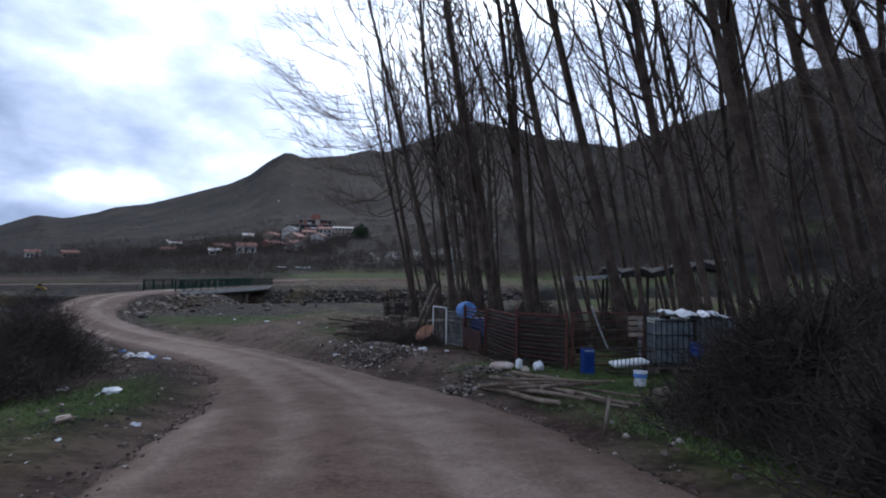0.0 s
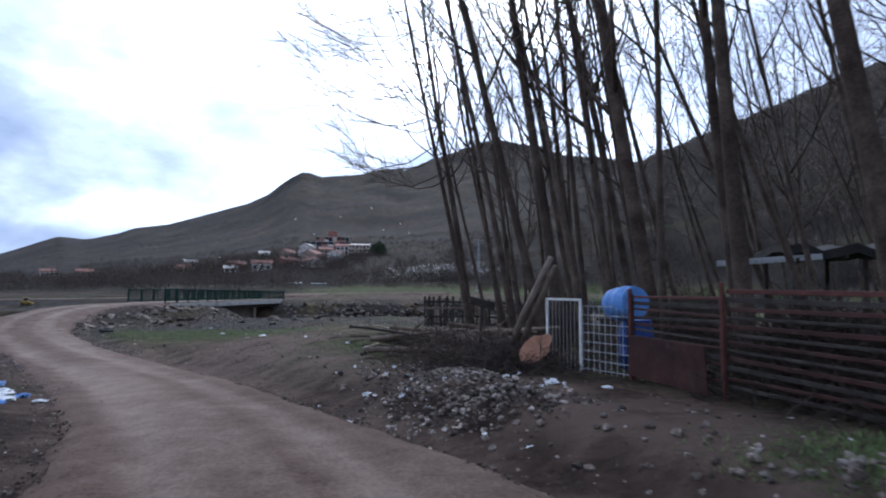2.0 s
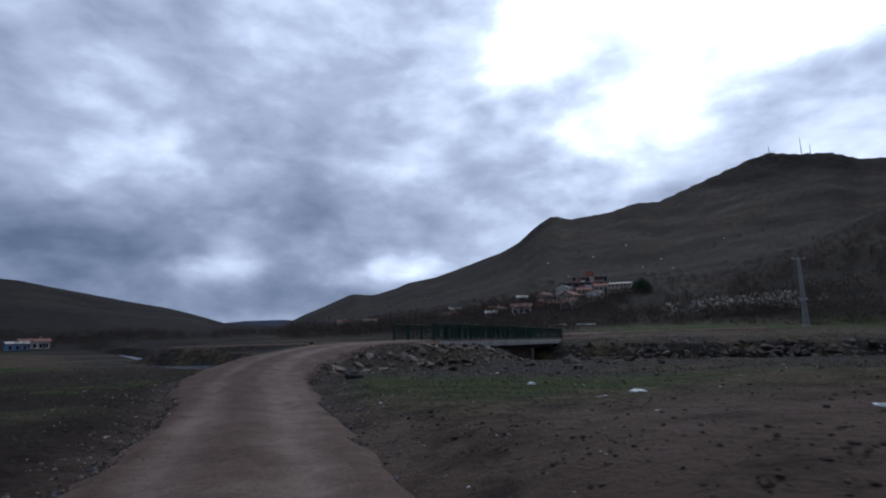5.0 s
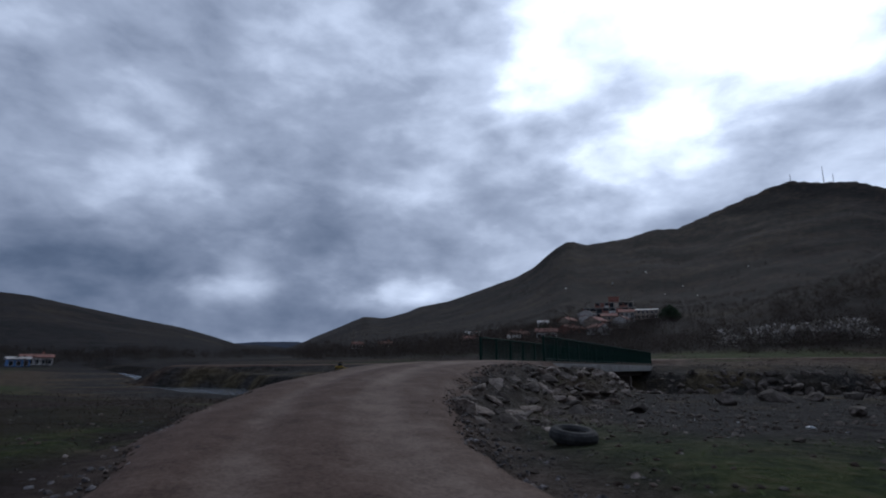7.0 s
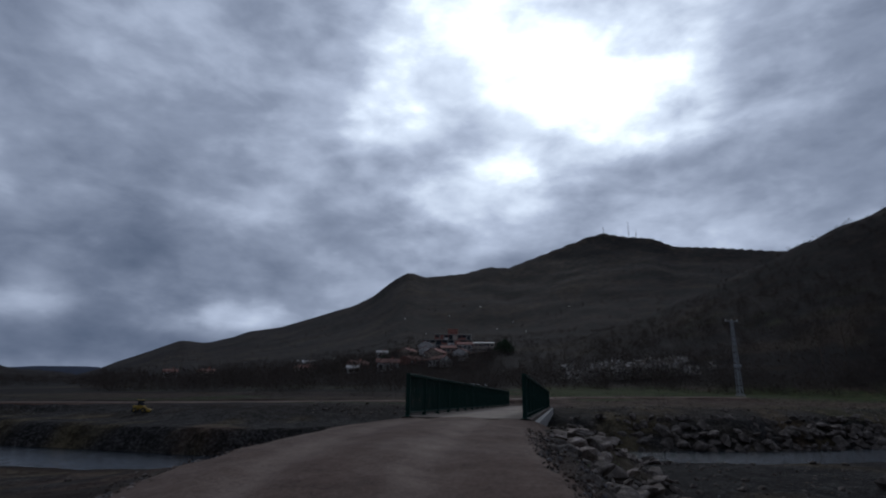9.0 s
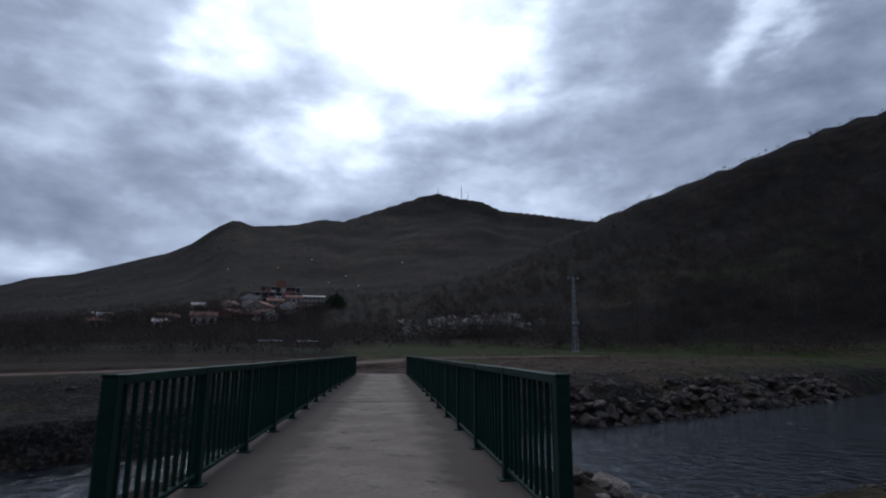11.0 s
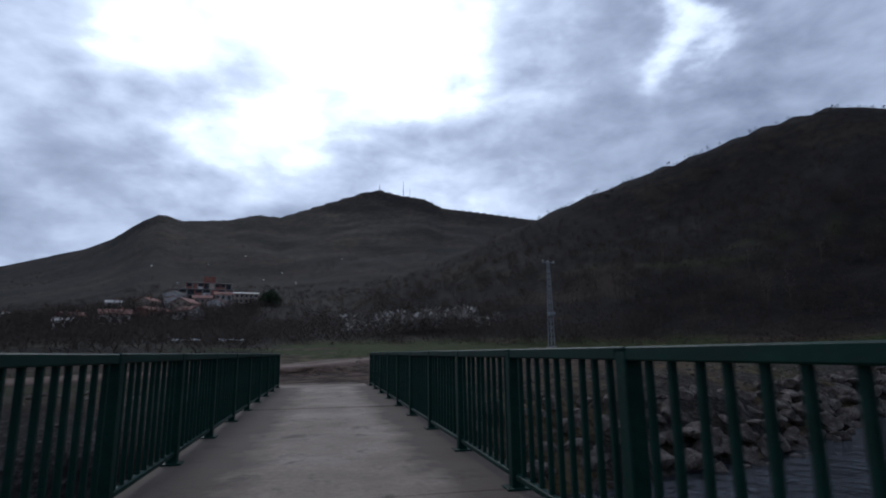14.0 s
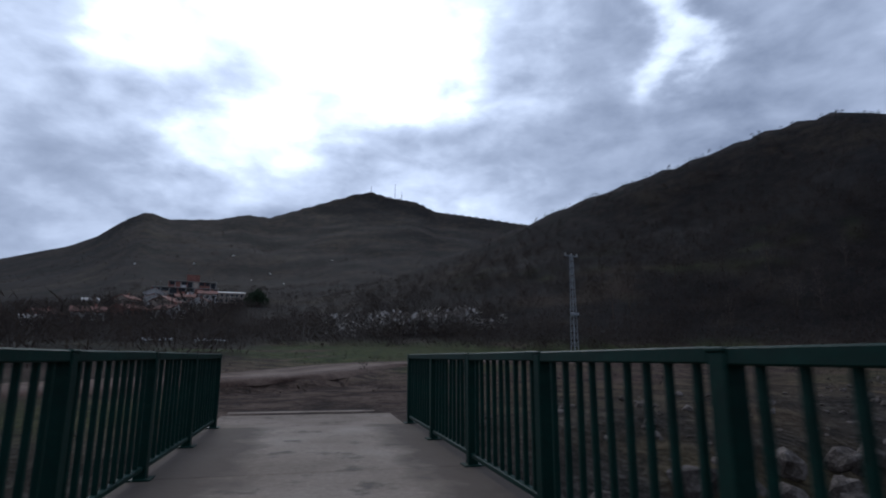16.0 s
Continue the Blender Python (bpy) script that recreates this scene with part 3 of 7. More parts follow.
    woods = woods * (1 - 0.8 * terrace)
    give_layer(me, "hill", hill)
    give_layer(me, "packed", np.clip(packed, 0, 1))
    # where that painted haze lies: beyond 1200 to 1500 m
    give_layer(me, "far_haze", ramp(r, 1200, 1500))
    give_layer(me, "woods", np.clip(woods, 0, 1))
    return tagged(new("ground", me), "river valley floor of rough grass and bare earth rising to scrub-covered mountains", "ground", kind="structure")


build_ground()


def ribbon(name, line, material, label, lift=0.04, across=25, crown=0.05, ruts=True, shoulder=0.35):
    """A strip of road with worn wheel tracks, an uneven edge and shoulders that dive into the ground."""
    pts = spline(line, 0.35)
    verts, worn = [], []
    run = np.r_[0, np.cumsum(np.hypot(*np.diff(pts[:, :2], axis=0).T))]
    for k, p in enumerate(pts):
        way = pts[min(k + 1, len(pts) - 1), :2] - pts[max(k - 1, 0), :2]
        way /= np.linalg.norm(way)
        side = np.array([way[1], -way[0]])
        for s in np.linspace(-1, 1, across):
            wob = (float(vnoise(run[k], s * 3, 3.0, 51)) - 0.5) * 0.4 + (float(vnoise(run[k], s * 3 + 40, 0.45, 52)) - 0.5) * 0.35
            off = s * (p[3] + shoulder) + wob * abs(s) ** 3
            x, y = p[0] + side[0] * off, p[1] + side[1] * off
            m = off / p[3]
            wheel = math.exp(-(((abs(off + 0.1) - 0.78) / 0.3) ** 2))
            z = p[2] + lift + crown * (1 - m * m) - (0.045 * wheel if ruts else 0) + (float(vnoise(run[k] * 0.25, off, 0.35, 53)) - 0.5) * 0.03
            edge = max(0.0, abs(s) - 0.8) / 0.2
            z -= 0.16 * edge**1.5
            verts.append((x, y, z))
            streak = float(vnoise(run[k], off * 20, 16.0, 58)) - 0.5
            broad = math.exp(-(((abs(off + 0.1 + 0.25 * (float(vnoise(run[k], 0, 9.0, 60)) - 0.5)) - 0.82) / 0.34) ** 2))
            worn.append(min(1.0, max(0.0, 0.16 + 0.8 * broad - 0.9 * edge - 0.3 * max(0, abs(m) - 0.7) + 1.25 * streak + 0.6 * (float(vnoise(run[k], off * 60, 13.0, 59)) - 0.5) + (float(vnoise(x, y, 1.6, 57)) - 0.5) * 0.5 + (float(vnoise(x, y, 0.45, 61)) - 0.5) * 0.5)))
    n = len(pts)
    faces = [(i * across + j, i * across + j + 1, (i + 1) * across + j + 1, (i + 1) * across + j) for i in range(n - 1) for j in range(across - 1)]
    me = mesh_from(name, verts, [f[::-1] for f in faces], material)
    give_layer(me, "worn", worn)
    return tagged(new(name, me), label, "road", kind="structure")


ribbon("road", ROAD, DIRT, "unpaved brown dirt road with worn wheel tracks")
ribbon("track", TRACK, DIRT, "narrow dirt farm track beyond the bridge", lift=0.05)


def build_river():
    xs = np.r_[np.arange(-380, -120, 12.0), np.arange(-120, 120, 3.0), np.arange(120, 390, 12.0)]
    verts, faces = [], []
    for k, x in enumerate(xs):
        y = float(np.interp(x, RIVER_X, RIVER_Y))
        for off in (-13, -7, 0, 7, 13):
            verts.append((x, y + off, WATER))
    for k in range(len(xs) - 1):
        for j in range(4):
            a = k * 5 + j
            faces.append((a, a + 5, a + 6, a + 1))
    tagged(new("water", mesh_from("water", verts, faces, RIVER)), "shallow grey-blue river with small ripples", "river", kind="structure")


build_river()


# ---------------------------------------------------------------- bridge
BRIDGE = pose(BX, BY, DECK, BFALL, 0, math.degrees(BDIR))


def build_bridge():
    b = thing("bridge", BRIDGE, "narrow concrete slab bridge over a shallow river", "bridge", kind="structure")
    n = 8
    for k in range(n):
        bm = bmesh.new()
        length = BLEN / n
        box(bm, (3.3, length - 0.012, 0.34), (0, length * (k + 0.5), -0.17 - 0.004 * (k % 3)), bevel=0.012)
        part("deck_slab", bm, CONCRETE, b)
    for s in (-1, 1):
        bm = bmesh.new()
        box(bm, (0.16, BLEN + 0.1, 0.42), (s * 1.733, BLEN / 2, -0.3), bevel=0.02)
        part("edge_beam", bm, PALE_CONCRETE, b, "pale weathered concrete edge beam")
        bm = bmesh.new()
        box(bm, (0.4, BLEN - 0.6, 0.5), (s * 1.0, BLEN / 2, -0.6), bevel=0.02)
        part("girder", bm, CONCRETE, b)
    for y, h in ((9.5, 3.4), (BLEN - 1.2, 3.4)):
        bm = bmesh.new()
        box(bm, (4.4, 1.0, h), (0, y, -0.86 - h / 2), bevel=0.04)
        part("abutment", bm, PALE_CONCRETE, b, "pale concrete abutment")
    bm = bmesh.new()
    box(bm, (3.2, 0.6, 3.4), (0, 18.6, -0.86 - 1.7), bevel=0.05)
    part("pier", bm, CONCRETE, b)


def dirty_edges(m, inner, outer, colour):
    """Mud that gathers towards the sides of the deck."""
    t = m.node_tree
    b = t.nodes["Principled BSDF"]
    old = b.inputs["Base Color"].links[0].from_socket
    co = t.nodes.new("ShaderNodeTexCoord").outputs["Object"]
    sep = t.nodes.new("ShaderNodeSeparateXYZ")
    t.links.new(co, sep.inputs[0])
    n = node(t, "ShaderNodeTexNoise", Scale=1.4, Detail=7.0, Roughness=0.65)
    t.links.new(co, n.inputs["Vector"])
    across = math_node(t, "ADD", math_node(t, "ABSOLUTE", math_node(t, "ADD", sep.outputs[0], -0.1)), math_node(t, "MULTIPLY", math_node(t, "SUBTRACT", n.outputs[0], 0.5), 1.1))
    mud = ramp_node(t, across, [(inner, 0.0), (outer, 0.85)])
    t.links.new(mix_node(t, mud, old, colour), b.inputs["Base Color"])


dirty_edges(CONCRETE, 0.62, 0.98, (0.075, 0.056, 0.043))
build_bridge()


def railing_meshes():
    bm = bmesh.new()
    box(bm, (0.036, 0.036, 0.95), (0, 0, 0.575), bevel=0.006)
    baluster = part("baluster", bm, GREEN_PAINT)
    bm = bmesh.new()
    box(bm, (0.1, 0.1, 1.065), (0, 0, 0.5325), bevel=0.008)
    box(bm, (0.2, 0.18, 0.014), (0, 0, 0.007), bevel=0.003)
    box(bm, (0.11, 0.11, 0.02), (0, 0, 1.075), bevel=0.006)
    post = part("post", bm, GREEN_PAINT)
    out = baluster.data, post.data
    for ob in (baluster, post):
        bpy.data.objects.remove(ob)
    return out


BALUSTER, RAIL_POST = railing_meshes()


def build_railing(side):
    m = BRIDGE @ Matrix.Translation((side * BWID / 2, 0, 0))
    r = thing("bridge_railing", m, "dark green painted steel railing with upright bars along the bridge", "railing", "bridge railings")
    pitch, n = 1.8, 16
    for k in range(n + 1):
        shared("post", RAIL_POST, pose(0, k * pitch, 0, 0, 0, random.uniform(-1, 1)), r)
    for k in range(n):
        a = k * pitch + 0.05
        for z, h, w in ((1.05, 0.07, 0.09), (0.1, 0.045, 0.055)):
            bm = bmesh.new()
            box(bm, (w, pitch - 0.1, h), (0, 0, 0), bevel=0.008)
            ob = part("top_rail" if z > 1 else "bottom_rail", bm, GREEN_PAINT, r)
            ob.matrix_basis = pose(random.uniform(-0.004, 0.004), a + (pitch - 0.1) / 2, z, random.uniform(-0.25, 0.25), 0, 0)
        for j in range(1, 10):
            shared("baluster", BALUSTER, pose(0, k * pitch + pitch * j / 10, 0, random.uniform(-0.5, 0.5), random.uniform(-0.4, 0.4), 0), r)


build_railing(-1)
build_railing(1)


# the apron of concrete at the far end
def build_apron():
    bm = bmesh.new()
    for k in range(2):
        box(bm, (3.1 - 0.3 * k, 2.1, 0.16), (-0.12 - 0.1 * k, BLEN + 0.1 + 1.05 + 2.12 * k, -0.1 + 0.012 * k), bevel=0.015)
    a = part("pavement", bm, DIRTY_CONCRETE)
    a.matrix_basis = BRIDGE
    tagged(a, "worn concrete apron at the end of the bridge", "pavement", kind="structure")


build_apron()


# ---------------------------------------------------------------- bare trees
def grow_tree(seed, height, radius, limbs, spread=1.0, first=0.22, stems=1, long_limbs=()):
    """A leafless poplar: trunk, limbs and twigs. Returns the trunk's mesh, the limbs' and the twigs'."""
    rng = random.Random(seed)
    trunk, limb_bm, twig_bm = bmesh.new(), bmesh.new(), bmesh.new()
    for s in range(stems):
        ang = rng.uniform(0, 6.28)
        lean = Vector((math.cos(ang), math.sin(ang), 0)) * (0.05 + 0.05 * s)
        h, rad = height * rng.uniform(0.85, 1.0), radius * (1 - 0.25 * s)
        bend = Vector((rng.uniform(-1, 1), rng.uniform(-1, 1), 0)) * 0.5
        start = Vector((math.cos(ang), math.sin(ang), 0)) * 0.28 * s

        def axis_at(t):
            return start + lean * h * t + bend * math.sin(t * 5 + seed) * t + Vector((0, 0, h * t - 0.25))

        n = 16
        tube(trunk, [axis_at(k / n) for k in range(n + 1)], [rad * (1.35 if k == 0 else 1.08 if k == 1 else 1) * (1 - 0.86 * (k / n) ** 0.9) for k in range(n + 1)], 9)
        for q in range(limbs + len(long_limbs)):
            t = first + (0.98 - first) * (q + rng.random()) / limbs
            a = q * 2.4 + rng.uniform(-0.5, 0.5)
            length = spread * rng.uniform(0.55, 1.0) * (4.6 * max(0, 1 - t) ** 0.7 + 0.9)
            steep, pts = rng.uniform(0.9, 1.7), []
            if q >= limbs:
                up, a, length, steep = long_limbs[q - limbs]
                t = up / h
            p0 = axis_at(t)
            out = Vector((math.cos(a), math.sin(a), 0))
            r0 = max(0.012, (rad * 0.3 * (1 - t) + 0.012) * (0.75 if q >= limbs else 1.0))
            for k in range(7):
                u = k / 6
                pts.append(p0 + out * length * u * (0.8 - 0.3 * u) + Vector((0, 0, length * (steep * u * 0.6 + 0.55 * u * u)))
                           + Vector((rng.uniform(-1, 1), rng.uniform(-1, 1), rng.uniform(-1, 1))) * (0.085 if q >= limbs else 0.06) * length * u)
            tube(limb_bm, pts, [r0 * (1 - 0.8 * k / 6) for k in range(7)], 5)
            for w in range(int(3 + (2.8 if q >= limbs else 1.7) * length)):
                u = rng.uniform(0.2, 1.0)
                i = min(5, int(u * 6))
                base = pts[i].lerp(pts[i + 1], u * 6 - i)
                way = (out + Vector((rng.uniform(-1, 1), rng.uniform(-1, 1), rng.uniform(0.1, 1.4)))).normalized()
                tl = rng.uniform(0.5, 1.3) * (0.5 + 0.2 * min(length, 4.5))
                tip = base + way * tl + Vector((0, 0, 0.12 * tl))
                tube(twig_bm, [base, base.lerp(tip, 0.5) + Vector((rng.uniform(-1, 1), rng.uniform(-1, 1), 0)) * 0.06, tip], [0.011, 0.008, 0.004], 3, False)
                for _ in range(3):
                    b2 = base.lerp(tip, rng.uniform(0.25, 1.0))
                    w2 = (way + Vector((rng.uniform(-1, 1), rng.uniform(-1, 1), rng.uniform(-0.4, 0.9)))).normalized() * rng.uniform(0.2, 0.5) * tl
                    tube(twig_bm, [b2, b2 + w2], [0.0065, 0.003], 3, False)
    return trunk, limb_bm, twig_bm


def make_tree(seed, height, radius, limbs, stems=1, spread=1.0, first=0.22, long_limbs=()):
    t = thing("poplar_tree", Matrix.Identity(4), "tall leafless poplar with a leaning grey-brown trunk and fine twigs", "tree", "bare trees of the grove")
    a, b, c = grow_tree(seed, height, radius, limbs, spread, first, stems, long_limbs)
    part("trunk", a, BARK, t, smooth=True)
    part("limb_work", b, BARK, t, smooth=True)
    part("crown", c, TWIG, t)
    return t


TREES = [make_tree(3, 20, 0.155, 18, first=0.22), make_tree(8, 18, 0.115, 16, first=0.3), make_tree(15, 21, 0.14, 17, first=0.3, stems=2),
         make_tree(21, 14, 0.065, 12, first=0.3), make_tree(34, 17, 0.085, 14, first=0.35), make_tree(40, 22, 0.165, 20, first=0.3),
         make_tree(52, 19, 0.15, 18, first=0.33, stems=2, long_limbs=((6.0, 3.3, 5.5, -0.5), (7.0, 2.9, 8.0, -0.5), (8.0, 3.6, 7.5, -0.4), (9.6, 3.0, 9.0, -0.4), (10.4, 3.4, 8.0, -0.2), (11.0, 2.7, 8.5, -0.25), (11.8, 3.2, 9.0, -0.3),
                     (12.8, 3.5, 7.5, 0.1), (14.0, 2.9, 7.5, 0.1), (9.2, 2.3, 6.0, -0.1)))]
SPOTS = [(-0.8, 31.0, 6, -11), (0.3, 25.6, 1, -9), (1.0, 22.4, 2, -9), (1.9, 21.2, 1, -5), (2.5, 20.0, 0, -9), (3.4, 18.3, 2, -8), (4.5, 16.3, 5, -8),
         (5.7, 15.8, 5, -11), (6.8, 14.0, 0, -9), (3.1, 22.8, 1, -8), (7.9, 15.2, 2, -10), (8.2, 12.9, 5, -12), (9.5, 10.6, 5, -11), (10.5, 8.2, 0, -12), (8.9, 8.6, 2, -13), (11.6, 9.6, 5, -11), (12.6, 12.0, 2, -9), (12.8, 7.0, 5, -12),
         (7.6, 11.0, 5, -12), (9.3, 13.6, 4, -10), (10.4, 12.2, 5, -12), (7.2, 13.4, 4, -9), (6.1, 15.0, 4, -10), (9.9, 9.2, 0, -11),
         (0.1, 27.3, 1, -12), (0.7, 28.5, 4, -11), (-0.2, 29.2, 4, -12), (1.25, 20.9, 4, -8), (1.75, 20.1, 3, -9), (2.3, 19.2, 4, -9), (0.9, 23.4, 3, -8), (1.6, 22.9, 4, -9), (3.9, 19.4, 4, -8), (2.9, 21.4, 3, -8), (4.6, 18.0, 3, -9), (2.0, 23.6, 4, -8), (5.2, 17.2, 3, -9), (3.2, 24.8, 4, -7), (5.6, 19.6, 4, -8)]


def plant_grove():
    rng = random.Random(5)
    spots = list(SPOTS)
    while len(spots) < 116:
        x, y = rng.uniform(-1.5, 34), rng.uniform(9, 46)
        edge = 1.8 + (19 - y) * 0.75 if y < 19 else 1.8 - (y - 19) * 0.28 if y < 27.5 else -0.6 + (y - 27.5) * 0.17
        if x < edge + 0.5 or (x < 9.5 and y < 13.5) or (7.4 < x < 13.2 and 22.0 < y < 27.0):
            continue
        if any(math.hypot(x - s[0], y - s[1]) < 1.25 for s in spots):
            continue
        spots.append((x, y, rng.choice((0, 1, 1, 2, 3, 3, 4, 4, 4)), rng.gauss(-9, 4)))
    for k, (x, y, kind, lean) in enumerate(spots):
        s = rng.uniform(0.88, 1.15)
        spin = 0 if kind == 6 else rng.uniform(0, 360)
        m = pose(x, y, gz(x, y) - 0.05, rng.gauss(0, 3), lean - (3 if x > 4 else 0), 0) @ pose(0, 0, 0, 0, 0, spin) @ Matrix.Diagonal((s, s, s, 1))
        t = copy_thing(TREES[kind], m)
        t.matrix_basis = m


plant_grove()


# ---------------------------------------------------------------- materials of the yard and the village
# red rust, darkened in its colour to carry the shade about the fence
RUST = surface("rusty_red_steel", [(0.02, 0.008, 0.0065), (0.04, 0.0145, 0.011), (0.07, 0.027, 0.02)], 0.4, 0.03, 0.75, bump=0.3, wear=(0.05, 0.03, 0.025))
GALV = surface("dull_galvanised_steel", [(0.28, 0.29, 0.3), (0.4, 0.41, 0.42), (0.5, 0.5, 0.5)], 0.3, 0.03, 0.5, metal=0.6, bump=0.15, wear=(0.2, 0.15, 0.12))
RED_STEEL = surface("red_painted_steel", [(0.05, 0.015, 0.012), (0.085, 0.027, 0.02), (0.13, 0.045, 0.034)], 0.4, 0.03, 0.7, bump=0.25, wear=(0.06, 0.035, 0.028))
WHITE_PAINT = surface("old_white_paint", [(0.5, 0.49, 0.46), (0.65, 0.64, 0.6), (0.75, 0.74, 0.7)], 0.4, 0.03, 0.6, bump=0.2, wear=(0.3, 0.24, 0.2))
TANK = surface("milky_plastic", [(0.085, 0.097, 0.105), (0.13, 0.146, 0.157), (0.19, 0.205, 0.215)], 0.5, 0.1, 0.5, bump=0.1, wear=(0.1, 0.105, 0.1))
BLUE = surface("blue_plastic", [(0.006, 0.024, 0.11), (0.010, 0.04, 0.18), (0.016, 0.06, 0.25)], 0.4, 0.05, 0.45, bump=0.1)
SKY_BLUE = surface("faded_blue_plastic", [(0.07, 0.17, 0.40), (0.11, 0.24, 0.52), (0.16, 0.31, 0.60)], 0.4, 0.05, 0.5, bump=0.1)
WOOD = surface("weathered_wood", [(0.12, 0.09, 0.068), (0.2, 0.155, 0.12), (0.3, 0.25, 0.2)], 0.3, 0.02, 0.9, bump=0.5, vary=0.3)
LOG_BARK = surface("log_bark", [(0.075, 0.052, 0.037), (0.14, 0.103, 0.075), (0.23, 0.18, 0.138)], 0.25, 0.025, 0.95, bump=0.7, vary=0.25)
DARK_WOOD = surface("blackened_wood", [(0.018, 0.014, 0.012), (0.04, 0.032, 0.027), (0.07, 0.058, 0.05)], 0.3, 0.03, 0.95, bump=0.5)
TAR = surface("tarred_sheet", [(0.012, 0.011, 0.011), (0.025, 0.023, 0.022), (0.05, 0.045, 0.042)], 0.5, 0.06, 0.85, bump=0.5)
ORANGE_WOOD = surface("orange_brown_board", [(0.24, 0.115, 0.07), (0.34, 0.17, 0.105), (0.42, 0.22, 0.14)], 0.4, 0.04, 0.8, bump=0.3)
PLASTIC_WHITE = surface("crumpled_white_plastic", [(0.5, 0.5, 0.5), (0.65, 0.66, 0.67), (0.78, 0.79, 0.8)], 0.2, 0.04, 0.55, bump=0.6)
SACK = surface("dirty_woven_sack", [(0.3, 0.22, 0.17), (0.45, 0.36, 0.29), (0.62, 0.56, 0.5)], 0.25, 0.02, 0.85, bump=0.5)
RUBBER = surface("tyre_rubber", [(0.012, 0.012, 0.012), (0.03, 0.029, 0.028), (0.07, 0.066, 0.062)], 0.3, 0.03, 0.9, bump=0.4)
BRUSHWOOD = surface("cut_brushwood", [(0.03, 0.02, 0.015), (0.062, 0.044, 0.034), (0.115, 0.086, 0.068)], 0.4, 0.1, 0.95, vary=0.3, pieces=True)
BRAMBLE = surface("bare_bramble", [(0.02, 0.014, 0.011), (0.042, 0.03, 0.024), (0.07, 0.053, 0.042)], 0.4, 0.1, 0.95)
STONE_PALE = surface("pale_rubble", [(0.045, 0.032, 0.025), (0.115, 0.09, 0.073), (0.3, 0.262, 0.228)], 0.2, 0.03, 0.9, bump=0.5, vary=0.8, pieces=True)
GRASS = surface("short_grass", [(0.06, 0.09, 0.03), (0.10, 0.145, 0.045), (0.17, 0.185, 0.075)], 0.5, 0.1, 0.9)
PLASTER = surface("white_plaster", [(0.4, 0.37, 0.34), (0.55, 0.52, 0.48), (0.7, 0.67, 0.63)], 1.6, 0.3, 0.9, vary=0.2)
CREAM = surface("cream_plaster", [(0.27, 0.205, 0.16), (0.37, 0.29, 0.23), (0.48, 0.39, 0.31)], 2.0, 0.3, 0.9, vary=0.15)
BRICK = surface("raw_red_brick", [(0.17, 0.068, 0.05), (0.26, 0.11, 0.083), (0.35, 0.165, 0.13)], 1.5, 0.25, 0.9, vary=0.1)
ROOF_TILE = surface("red_roof_tile", [(0.13, 0.06, 0.045), (0.2, 0.095, 0.072), (0.28, 0.14, 0.11)], 1.2, 0.3, 0.9, vary=0.2)
GREY_ROOF = surface("pale_metal_roof", [(0.33, 0.305, 0.28), (0.45, 0.42, 0.39), (0.55, 0.52, 0.485)], 1.5, 0.3, 0.7)
GLASS_DARK = surface("dark_window", [(0.012, 0.014, 0.018), (0.02, 0.023, 0.028)], 0.8, 0.3, 0.25, spec=0.5)
YELLOW = surface("yellow_machine_paint", [(0.22, 0.14, 0.015), (0.32, 0.2, 0.022), (0.4, 0.26, 0.04)], 0.6, 0.1, 0.6)
EVERGREEN = surface("dark_evergreen", [(0.02, 0.034, 0.018), (0.035, 0.055, 0.028), (0.055, 0.075, 0.036)], 0.8, 0.2, 0.9)
FAR_BRUSH = surface("winter_brushwood", [(0.027, 0.021, 0.0185), (0.047, 0.0385, 0.0335), (0.077, 0.064, 0.056)], 4.0, 0.8, 0.95, bump=0.0, vary=0.22, pieces=True, spec=0.05)
def let_light_through(m, share):
    """Thin twigs pass some of the light that falls on their far side."""
    t = m.node_tree
    b, out = t.nodes["Principled BSDF"], t.nodes["Material Output"]
    thin = t.nodes.new("ShaderNodeBsdfTranslucent")
    t.links.new(b.inputs["Base Color"].links[0].from_socket, thin.inputs["Color"])
    mix = t.nodes.new("ShaderNodeMixShader")
    mix.inputs[0].default_value = share
    t.links.new(b.outputs[0], mix.inputs[1])
    t.links.new(thin.outputs[0], mix.inputs[2])
    t.links.new(mix.outputs[0], out.inputs["Surface"])


let_light_through(FAR_BRUSH, 0.5)
PALE_BRUSH = surface("pale_blossom", [(0.2, 0.175, 0.15), (0.3, 0.27, 0.24), (0.42, 0.39, 0.35)], 1.2, 0.3, 0.95)


def lathe(bm, profile, sides=20, m=Matrix.Identity(4)):
    """A turned shape from rows of radius and height."""
    rings = [[bm.verts.new(m @ Vector((r * math.cos(a), r * math.sin(a), z))) for a in (2 * math.pi * s / sides for s in range(sides))] for r, z in profile]
    for a, b in zip(rings[:-1], rings[1:]):
        for s in range(sides):
            bm.faces.new((a[s], a[(s + 1) % sides], b[(s + 1) % sides], b[s]))
    bm.faces.new(rings[0][::-1])
    bm.faces.new(rings[-1])


